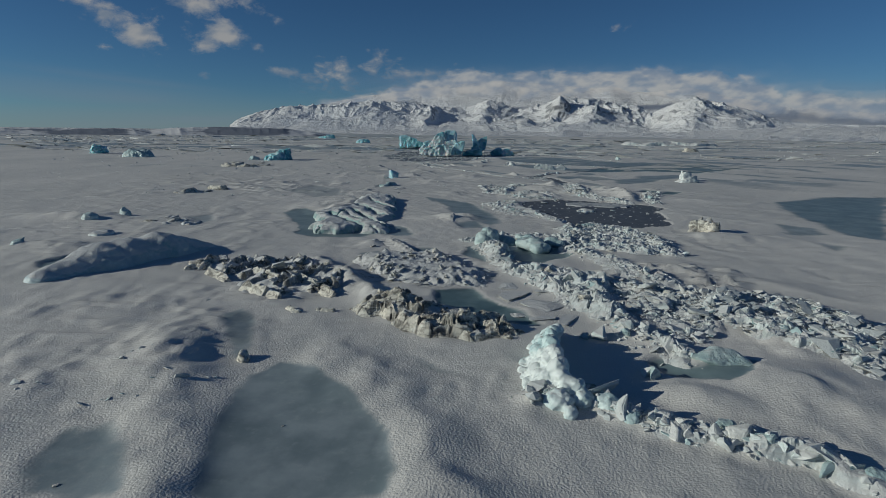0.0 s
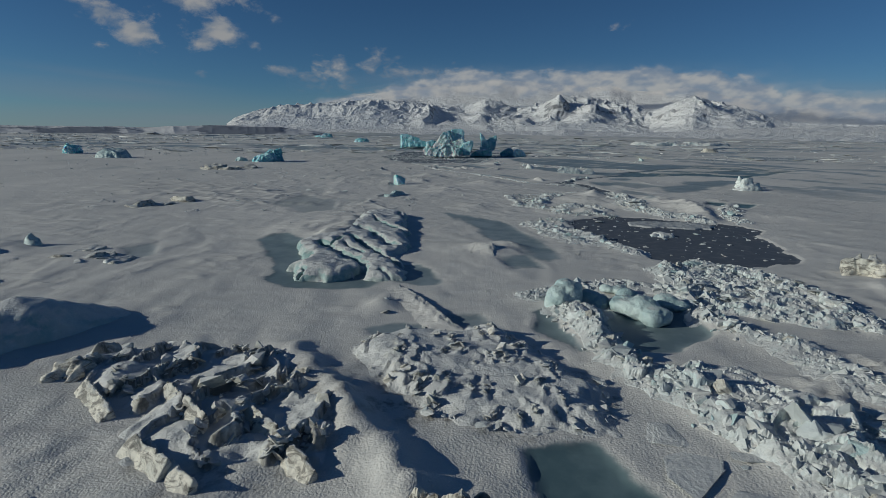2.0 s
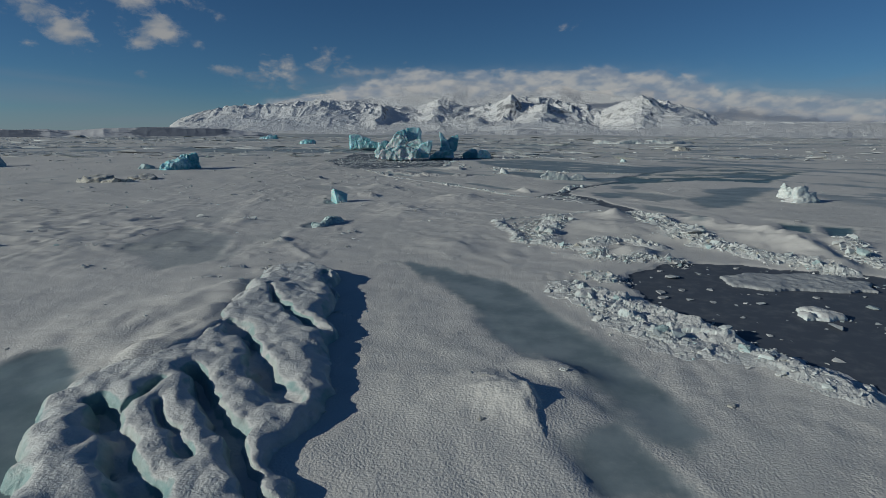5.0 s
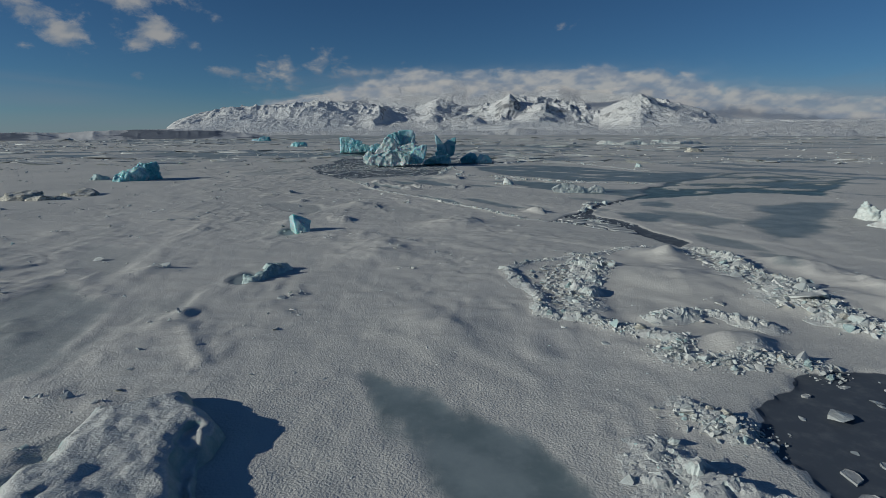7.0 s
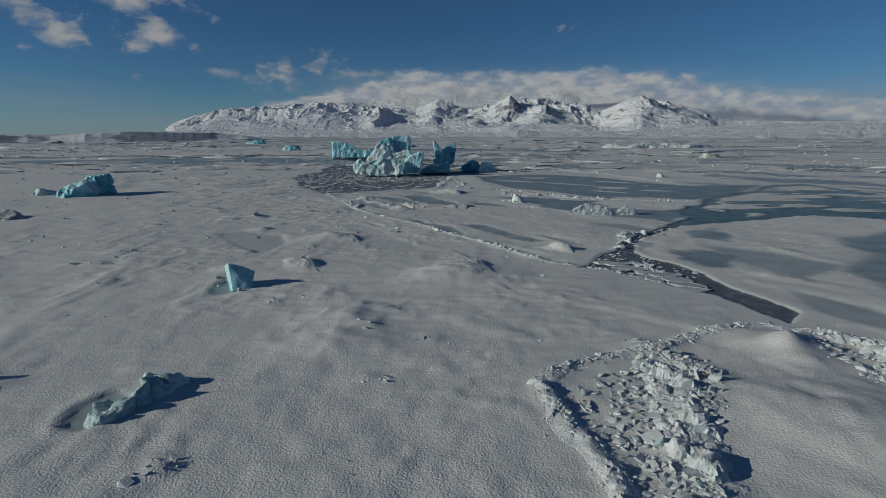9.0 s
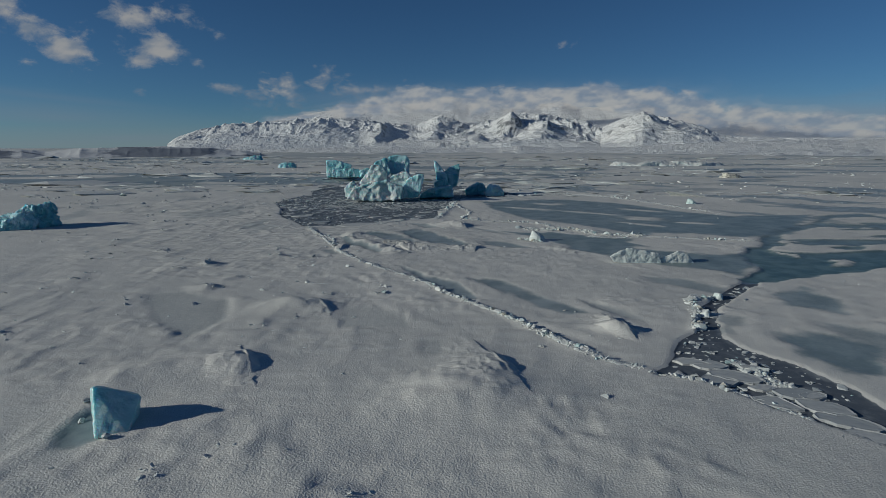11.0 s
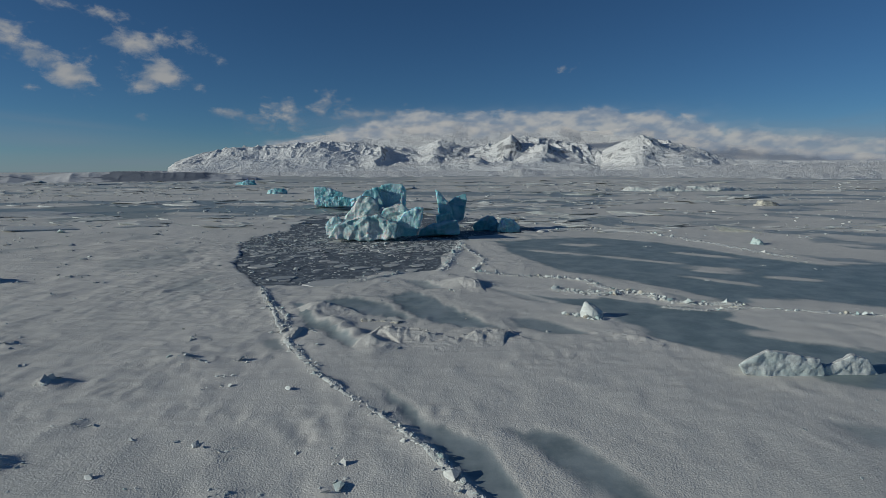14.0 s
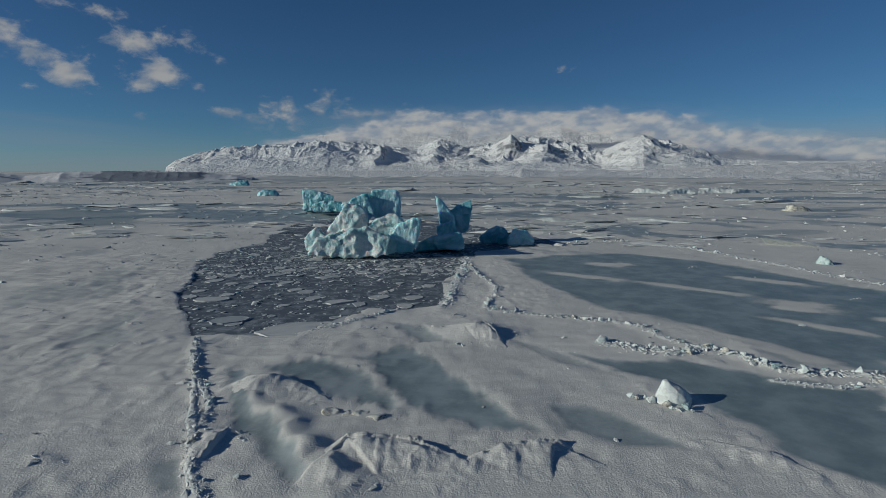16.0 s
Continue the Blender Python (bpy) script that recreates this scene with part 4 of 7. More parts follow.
pressure_line([-17.88, 162.24, -12.06, 148.28, -8.03, 140.80, -3.45, 134.81, -1.30, 131.83], 0.35, 0.18, 380, 0.2, 14)
pressure_line([-1.30, 131.83, 0.48, 128.55, 2.18, 125.77, 3.81, 123.48, 5.06, 121.19, 7.24, 117.80, 8.32, 116.31], 0.35, 0.22, 420, 0.2, 20)
pressure_line([3.83, 123.58, 5.88, 119.78, 7.54, 116.73, 9.26, 114.51, 10.32, 113.94], 0.35, 0.2, 240, 0.2, 12)
pressure_line([10.59, 113.39, 12.77, 112.36, 14.49, 110.33, 15.37, 108.45], 0.3, 0.1, 160, 0.22, 10)
pressure_line([15.62, 115.08, 16.01, 113.64, 16.45, 111.17, 16.86, 110.32], 0.6, 0.15, 160, 0.26, 12)
pressure_line([15.61, 119.75, 17.56, 123.53, 18.27, 126.40, 20.88, 127.68], 0.35, 0.25, 160, 0.25, 12)
pressure_line([-19.04, 165.18, -16.83, 159.23, -13.23, 153.27, -12.18, 149.03, -11.70, 147.11, -10.34, 145.07], 0.35, 0.15, 360, 0.18, 16)
pressure_line([3.33, 173.85, 7.81, 171.87, 11.93, 170.29, 14.93, 168.59, 15.92, 165.09, 17.53, 162.1], 0.55, 0.22, 420, 0.28, 18)
pressure_line([10.66, 164.22, 12.66, 162.93, 14.6, 161.88, 17.2, 162.5], 0.75, 0.3, 380, 0.32, 20)
pressure_line([17.92, 162.9, 19.23, 160.94, 19.94, 159.16, 21.23, 157.84, 23.07, 157.84, 25.79, 157.2], 0.6, 0.35, 560, 0.34, 30)
pressure_line([19.19, 218.31, 30.72, 221.28, 38.84, 212.82, 43.67, 196.94, 46.89, 183.43], 0.9, 0.25, 420, 0.4, 12)
pressure_line([-0.99, 174.48, 0.17, 180.28, 1.35, 189.28, 2.71, 204.19], 0.9, 0.35, 260, 0.36, 14)
pressure_line([3.13, 174.46, 5.03, 182.98, 3.24, 192.94, 2.59, 201.66], 0.45, 0.25, 200, 0.3, 8)
pressure_line([-11.16, 167.35, -9.24, 168.94, -5.02, 173.47], 0.5, 0.15, 140, 0.26, 4)
pressure_line([18.81, 156.79, 21.81, 155.7, 26.0, 156.22, 30.77, 154.63, 35.06, 153.62, 38.13, 153.36], 0.4, 0.25, 420, 0.24, 16)
pressure_line([30.05, 82.13, 28.2, 78.5, 27.6, 76.0, 28.0, 73.2], 1.0, 0.35, 420, 0.36, 12)
for k, (line, width, h, n, size, blocks) in enumerate(RIDGES):
    heave(line, width * 0.9, h * (0.95 if k < 9 else 0.8 if k < 22 else 0.6), 5 * k)


def jumble(line, width, h, seed, cell=0.09):
    """The broken crust of a pressure ridge: small plates jammed on edge, drifted in between."""
    pts = np.array(line, float).reshape(-1, 2)
    pad = 1.9 * width
    xs, ys = np.arange(pts[:, 0].min() - pad, pts[:, 0].max() + pad, cell), np.arange(pts[:, 1].min() - pad, pts[:, 1].max() + pad, cell)
    X, Y = np.meshgrid(xs, ys)
    d = np.full(X.shape, 1e9)
    for a, b in zip(pts[:-1], pts[1:]):
        ab = b - a
        t = np.clip(((X - a[0]) * ab[0] + (Y - a[1]) * ab[1]) / (ab @ ab + 1e-9), 0, 1)
        d = np.minimum(d, np.hypot(X - a[0] - t * ab[0], Y - a[1] - t * ab[1]))
    near = d < 1.8 * width
    warp = 0.22 * fbm(X / 0.7, Y / 0.7, 3, 1000 + seed)
    big, gap = plates(X + warp, Y - warp, 0.8, 1010 + seed)
    small, cut = plates(X - warp, Y + warp, 0.36, 1020 + seed)
    mask = smooth(-0.4, 0.05, fbm(X / 2.4, Y / 2.4, 3, 1060 + seed)) * smooth(0.2, 0.9, np.exp(-((d / width) ** 2)) + 0.45 * fbm(X / 1.3, Y / 1.3, 3, 1030 + seed) * (d < 1.5 * width))
    rise = h * (0.45 + 0.6 * big + 0.35 * small - 0.35 * smooth(0.16, 0.0, gap) - 0.2 * smooth(0.12, 0.0, cut))
    drift = h * (0.18 + 0.55 * fbm(X / 1.5, Y / 1.5, 3, 1040 + seed))
    z = mask * np.maximum(rise, drift) - 0.12 * (1 - smooth(0.0, 0.12, mask)) + 0.012 * fbm(X / 0.2, Y / 0.2, 2, 1050 + seed)
    f = grid_faces(len(xs), len(ys))
    keep = (near & (mask > 0.01)).ravel()[f].any(1)
    used, index = np.unique(f[keep], return_inverse=True)
    v = np.stack([X.ravel(), Y.ravel(), (ground_z(X, Y) + z).ravel()], 1)[used]
    ob = part("pressure_ridge", mesh_from("pressure_ridge", v, index.reshape(-1, 4), flat=True), CRUST)
    return tagged(ob, "low pressure ridge of jammed snow-crusted ice plates", "pressure ridge", "pressure ridges")


def float_ring(rng, n, x, y, rx, ry):
    a = np.sort(rng.uniform(0, 6.283, n))
    r = rng.uniform(0.88, 1.06, n)
    return [(x + rx * r[i] * math.cos(a[i]), y + ry * r[i] * math.sin(a[i])) for i in range(n)]


def floe_mesh(seed):
    """A flat plate of young ice, about 1 m across, with a raised rim."""
    rng = np.random.default_rng(seed)
    ring = float_ring(rng, 15, 0, 0, 0.5, 0.5)
    bm = bmesh.new()
    low, top = [bm.verts.new((x, y, -0.5)) for x, y in ring], [bm.verts.new((x * 0.97, y * 0.97, 0.4 + rng.uniform(0, 0.25))) for x, y in ring]
    mid = [bm.verts.new((x * 0.86, y * 0.86, 0.4)) for x, y in ring]
    n = len(ring)
    for i in range(n):
        j = (i + 1) % n
        bm.faces.new((low[i], low[j], top[j], top[i]))
        bm.faces.new((top[i], top[j], mid[j], mid[i]))
    hub = bm.verts.new((0, 0, 0.42))
    for i in range(n):
        bm.faces.new((mid[i], mid[(i + 1) % n], hub))
    bm.faces.new(low[::-1])
    me = bpy.data.meshes.new("ice_floe")
    bm.to_mesh(me)
    bm.free()
    me.materials.append(FLOE)
    return me


FLOES = [floe_mesh(500 + k) for k in range(10)]


def floe(x, y, size, seed, group, thick=0.22, stretch=1.0, rot=None):
    rng = np.random.default_rng(seed)
    ob = new("ice_floe", FLOES[rng.integers(len(FLOES))])
    turn = Euler((0, 0, rng.uniform(0, 6.28) if rot is None else radians(rot))).to_quaternion()
    ob.matrix_basis = Matrix.LocRotScale((x, y, (-0.05 if y > 150 else -0.12) + 0.3 * thick), turn, (size * stretch, size * rng.uniform(0.6, 0.9), thick))
    return tagged(ob, "flat floe of snowy young ice afloat in dark slush", "ice floe", group)


# ---- the sheet itself, once everything has shaped it ----
HEIGHT += (-0.12 + 0.07 * (YY > 150) - HEIGHT) * smooth(0.3, 0.9, WET)
verts = np.stack([XX.ravel(), YY.ravel(), HEIGHT.ravel()], 1)
ground = part("ground", mesh_from("ground", verts, grid_faces(len(GX), len(GY)), {"ice": ICE, "wet": WET, "ash": ASH, "slush": SLUSH, "teal": TEAL}), SNOW)
tagged(ground, "frozen lagoon of wind-packed grey snow with bare ice ponds", "ground", kind="structure")

for k, (line, width, h, n, size, blocks) in enumerate(RIDGES):
    jumble(line, width if k < 22 else 0.65 * max(width, 0.35), 0.7 * h if k < 9 else 0.65 * h if k < 22 else 0.11, 7 * k, 0.08 if k < 30 else 0.11)
    if 12 <= k < 22:
        n, size = 2 * n, 0.85 * size
    rubble_band(line, width, n, size, blocks, 900 + k, "heap of small broken white ice along a pressure ridge", "ice blocks of the pressure ridges", k < 9 or 22 <= k < 29)


# ---- larger bodies of ice ----
def chain(points, radii, flat=1.0, step=0.45):
    """Balls strung along a line: (points, as a list of v, f)."""
    pts = np.array(points, float)
    out = []
    for (a, b), (ra, rb) in zip(zip(pts[:-1], pts[1:]), zip(radii[:-1], radii[1:])):
        n = max(2, int(np.linalg.norm(b - a) / (step * min(ra, rb))))
        for t in np.linspace(0, 1, n):
            out.append((a + (b - a) * t, ra + (rb - ra) * t, flat))
    return out


def broken_prism(rng, sx, sy, sz, lean):
    """Corners of a block that broke off: a rough foot, a waist and a slanting top."""
    out, slope, turn = [], rng.normal(size=2) * 0.22, rng.uniform(0, 6.28)
    push = math.tan(radians(lean)) * sz
    for level, wide, n in ((0.0, 1.0, 7), (0.55, 0.92, 6), (1.0, 0.78, 5)):
        for k in range(n):
            a = turn + 6.283 * (k + rng.uniform(-0.3, 0.3)) / n
            r = 0.56 * wide * rng.uniform(0.8, 1.1)
            u, v = r * math.cos(a), r * math.sin(a)
            z = level * (1 + slope[0] * u * 2 + slope[1] * v * 2) * rng.uniform(0.93, 1.03)
            out.append((u * sx + push * level, v * sy, z * sz))
    return out


def body(name, material, blobs=(), chunks=(), hulls=(), voxel=0.14, lumps=((1.6, 0.35), (0.5, 0.12)), seed=0, parent=None, label="", smooth_it=1, scallop=None):
    """One solid of ice: balls and broken blocks melted together, then weathered."""
    rng = np.random.default_rng(700 + seed)
    bm = bmesh.new()
    for c, r, flat in blobs:
        bmesh.ops.create_icosphere(bm, subdivisions=2, radius=r, matrix=Matrix.LocRotScale(Vector(c), Euler((0, 0, rng.uniform(0, 6))).to_quaternion(), (1, 1, flat)))
    for x, y, z, sx, sy, sz, rot, lean in chunks:
        hull = hull_arrays(broken_prism(rng, sx, sy, sz, lean))
        hull.transform(Matrix.LocRotScale((x, y, z), Euler((0, 0, radians(rot))).to_quaternion(), None))
        tmp = bpy.data.meshes.new("tmp")
        hull.to_mesh(tmp)
        hull.free()
        bm.from_mesh(tmp)
        bpy.data.meshes.remove(tmp)
    for corners in hulls:
        hull = hull_arrays(corners)
        tmp = bpy.data.meshes.new("tmp")
        hull.to_mesh(tmp)
        hull.free()
        bm.from_mesh(tmp)
        bpy.data.meshes.remove(tmp)
    me = bpy.data.meshes.new(name)
    bm.to_mesh(me)
    bm.free()
    ob = new(name, me)
    rem = ob.modifiers.new("weld", "REMESH")
    rem.mode, rem.voxel_size, rem.use_smooth_shade = "VOXEL", voxel, True
    if smooth_it:
        sm = ob.modifiers.new("melt", "SMOOTH")
        sm.iterations, sm.factor = smooth_it, 0.5
    for size, strength in lumps:
        tex = bpy.data.textures.new("lumps", "CLOUDS" if size > 0 else "MUSGRAVE")
        tex.noise_scale = abs(size)
        if size < 0:  # creased
            tex.musgrave_type, tex.octaves, tex.dimension_max = "RIDGED_MULTIFRACTAL", 3, 1.0
        dis = ob.modifiers.new("weather", "DISPLACE")
        dis.texture, dis.strength, dis.mid_level, dis.texture_coords = tex, strength, 0.5, "LOCAL"
    if scallop:
        tex = bpy.data.textures.new("scallops", "VORONOI")
        tex.noise_scale = scallop[0]
        dis = ob.modifiers.new("scallop", "DISPLACE")
        dis.texture, dis.strength, dis.mid_level, dis.texture_coords = tex, scallop[1], 0.4, "LOCAL"
    solid = bpy.data.meshes.new_from_object(ob.evaluated_get(bpy.context.evaluated_depsgraph_get()))
    bpy.data.objects.remove(ob)
    bpy.data.meshes.remove(me)
    solid.name = name
    solid.materials.clear()
    return part(name, solid, material, parent, label)


def empty(name, x, y, z=0.0):
    ob = new(name)
    ob.location = (x, y, z)
    return ob


# the crevassed block in its frozen pond
def line_distance(X, Y, points):
    pts, best = np.array(points, float).reshape(-1, 2), np.full(X.shape, 1e9)
    for a, b in zip(pts[:-1], pts[1:]):
        ab = b - a
        t = np.clip(((X - a[0]) * ab[0] + (Y - a[1]) * ab[1]) / (ab @ ab + 1e-9), 0, 1)
        best = np.minimum(best, np.hypot(X - a[0] - t * ab[0], Y - a[1] - t * ab[1]))
    return best


def carved(name, ring, top, clefts, material, cell=0.09, wall=0.45, seed=0, tilt=(0.0, 0.0)):
    """A block with steep sides and a snowy top, cut by clefts (line, half width, depth)."""
    pts = np.array(ring, float).reshape(-1, 2)
    xs, ys = np.arange(pts[:, 0].min() - 1.5, pts[:, 0].max() + 1.5, cell), np.arange(pts[:, 1].min() - 1.5, pts[:, 1].max() + 1.5, cell)
    X, Y = np.meshgrid(xs, ys)
    wx, wy = X + 0.45 * fbm(X / 1.5, Y / 1.5, 3, 800 + seed), Y + 0.45 * fbm(X / 1.5, Y / 1.5, 3, 805 + seed)
    d = inside_ring(wx, wy, ring) + 0.35 * fbm(X / 1.4, Y / 1.4, 3, 810 + seed)
    mx, my = pts.mean(0)
    crest = top * (1 + 0.28 * fbm(X / 2.6, Y / 2.6, 3, 811 + seed)) + tilt[0] * (X - mx) + tilt[1] * (Y - my)
    h = crest * np.clip(1 - (1 - np.clip(d / wall, 0, 1)) ** 2, 0, 1) ** 0.65
    h += 0.13 * (np.abs(fbm(X / 1.3, Y / 1.3, 3, 833 + seed)) - 0.15) * smooth(0, 0.5, d)
    for line, half, depth in clefts:
        g = line_distance(wx, wy, line) / (half * (0.95 + 0.6 * fbm(X / 1.3, Y / 1.3, 2, 820 + seed)))
        h -= depth * (0.75 + 0.6 * fbm(X / 1.5, Y / 1.5, 2, 825 + seed)) * (0.75 * smooth(1.35, 0.3, g) + 0.25 * smooth(3.0, 0.5, g)) * smooth(-0.1, 0.3, d)
    h += 0.05 * fbm(X / 0.5, Y / 0.5, 3, 830 + seed) * smooth(0, 0.3, d)
    h = np.where(d < -0.06, -0.45, np.maximum(h, -0.1))
    v = np.stack([X.ravel(), Y.ravel(), h.ravel()], 1)
    f = grid_faces(len(xs), len(ys))
    keep = (h.ravel()[f] > -0.4).any(1)
    return part(name, mesh_from(name, v, f[keep]), material)


CREVASSED = ice_material("crevassed_ice", (0.21, 0.345, 0.34), (0.45, 0.49, 0.465), 0.72, 0.15, 0.5, 0.1)
block = carved("ice_block", [-10.66, 46.77, -9.09, 46.98, -7.51, 47.13, -7.35, 48.05, -6.50, 47.24, -5.40, 47.02, -4.38, 47.61, -4.20, 49.36, -4.64, 51.23, -5.5, 53.49, -5.24, 57.11, -6.14, 63.21, -7.57, 71.80, -9.59, 74.48, -11.83, 72.72, -11.57, 65.81, -11.2, 61.2, -12.3, 59.4, -14.2, 57.9, -13.6, 56.2, -11.63, 51.68, -11.12, 50.09, -12.03, 50.08, -12.14, 49.28], 0.66, [
    ([-12.07, 55.8, -10.77, 54.36, -9.39, 52.79, -8.33, 51.8, -7.4, 50.3, -6.9, 48.4, -6.8, 46.8], 0.34, 1.1),
    ([-9.81, 58.2, -8.34, 56.06, -7.16, 54.36, -6.27, 52.65, -5.48, 51.35, -4.6, 49.6], 0.34, 0.95),
    ([-10.1, 62.43, -8.43, 59.7, -6.91, 57.28, -5.95, 56.29], 0.36, 0.75),
    ([-11.11, 55.48, -10.7, 55.91, -10.36, 56.9], 0.2, 0.45), ([-9.99, 55.59, -8.86, 54.36, -8.07, 53.27], 0.26, 0.55),
    ([-10.39, 67.78, -8.6, 65.35, -7.17, 62.86, -6.0, 61.8], 0.22, 0.45), ([-13.85, 57.69, -13.27, 57.96], 0.16, 0.4),
    ([-5.7, 48.26, -4.79, 47.16, -4.41, 46.46], 0.12, 0.4), ([-10.99, 48.29, -10.3, 46.3], 0.1, 0.6), ([-8.2, 71.2, -7.0, 68.0, -6.1, 66.5], 0.2, 0.4)], CREVASSED, 0.065, 0.95, 1, (-0.03, 0.012))
tagged(block, "low crevassed block of pale ice standing in a frozen pond", "ice block")

# the long floe and the broken one in the dark pool
tagged(carved("ice_floe", [15.72, 73.03, 15.56, 71.11, 16.49, 70.23, 18.92, 70.25, 23.07, 69.68, 23.4, 71.17, 22.9, 73.09, 21.1, 73.37, 17.93, 73.49], 0.03, (), FLOE, 0.07, 0.25, 5), "long snow-covered floe afloat in a dark pool", "ice floe", "large floes")
tagged(carved("ice_floe", [15.6, 64.7, 15.9, 65.6, 16.6, 66.9, 17.5, 67.0, 18.2, 66.0, 18.0, 65.1, 17.0, 64.9, 16.5, 65.3], 0.14, (([16.2, 66.6, 16.7, 65.7, 16.6, 64.9], 0.12, 0.5), ([16.9, 66.2, 17.9, 65.9], 0.1, 0.2)), WHITE, 0.05, 0.3, 6), "broken floe of heaped white ice in a dark pool", "ice floe", "large floes")

# blue boulders by the second pond
for k, (line, radii, flat, lab) in enumerate((
    ([(4.83, 43.14, 0.50), (5.34, 43.53, 0.60)], [0.75, 0.95], 1.0, "rounded boulder of grey-blue ice at a frozen pool"),
    ([(8.32, 42.99, 0.35), (8.99, 42.34, 0.35), (9.42, 41.52, 0.20)], [0.8, 1.05, 0.85], 0.62, "broad smooth slab of pale blue-green ice"),
    ([(8.81, 44.86, 0.30), (9.21, 44.86, 0.20)], [0.5, 0.4], 0.8, "small rounded boulder of pale ice"),
    ([(10.68, 43.71, 0.30), (11.19, 43.37, 0.20)], [0.75, 0.6], 0.6, "low boulder of shaded grey-blue ice"),
    ([(6.61, 44.16, 0.30), (7.11, 43.78, 0.20)], [0.75, 0.55], 0.75, "low boulder of shaded grey-blue ice"),
    ([(8.13, 46.19, 0.20), (8.75, 45.97, 0.20)], [0.5, 0.5], 0.6, "small rounded boulder of pale ice"),
)):
    ob = body("ice_boulder", PALE, chain(line, radii, flat), (), (), 0.085, ((1.3, 0.45), (0.5, 0.12)), 10 + k)
    tagged(ob, lab, "ice boulder")

# the white serac with its steep face
sx, sy = 7.81, 16.09
serac = empty("serac", sx, sy)
SERAC = ice_material("serac_ice", (0.48, 0.63, 0.63), (0.70, 0.75, 0.73), 0.25, 0.0, 0.45, 0.12)
foot = [(8.44, 22.77, -0.20), (7.58, 21.85, -0.20), (7.01, 20.19, -0.20), (6.67, 18.40, -0.20), (6.56, 16.77, -0.20), (7.18, 15.72, -0.20), (8.26, 15.96, -0.20)]
crest = [(8.65, 22.22, 0.35), (8.02, 19.65, 1.20), (7.97, 17.99, 1.30), (7.94, 16.82, 1.20), (8.13, 16.33, 1.00), (8.41, 15.97, 0.75), (8.98, 15.95, 0.45)]
r6 = np.random.default_rng(66)
knobs, slices = [], []
for a, b, p, q in zip(foot[:-1], foot[1:], crest[:-1], crest[1:]):
    east = [(v[0] + 0.12, v[1], -0.25) for v in (p, q)]
    mids = [tuple(0.5 * np.array(s) + 0.5 * np.array(t) + (-0.1, 0, 0.18)) for s, t in ((a, p), (b, q))]
    slices.append([a, b, p, q] + east + mids)
for k in range(120):
    i, u, v = r6.integers(6), r6.uniform(), r6.uniform(0.0, 0.96)
    low = np.array(foot[i]) * (1 - u) + np.array(foot[i + 1]) * u
    high = np.array(crest[i]) * (1 - u) + np.array(crest[i + 1]) * u
    knobs.append((low * (1 - v) + high * v + (-0.02, 0, 0.06), r6.uniform(0.14, 0.38), 0.85))
s1 = body("wall", SERAC, knobs, (), slices, 0.055, ((0.5, 0.2), (0.2, 0.1)), 20)
s1.parent, s1.matrix_parent_inverse = serac, Matrix.Translation(-serac.location)
shoulder = body("shoulder", SERAC, [((7.83, 15.4, 0.25), 0.50, 0.9), ((8.64, 15.65, 0.22), 0.46, 0.9), ((9.47, 15.41, 0.19), 0.42, 0.9), ((10.07, 14.73, 0.16), 0.38, 0.9), ((9.3, 16.06, 0.13), 0.34, 0.9), ((8.12, 14.72, 0.10), 0.30, 0.9)], (), (), 0.055, ((0.5, 0.28), (0.2, 0.1)), 21)
shoulder.parent, shoulder.matrix_parent_inverse = serac, Matrix.Translation(-serac.location)
tagged(serac, "upright serac of white and pale blue ice with sheer shaded face", "serac")

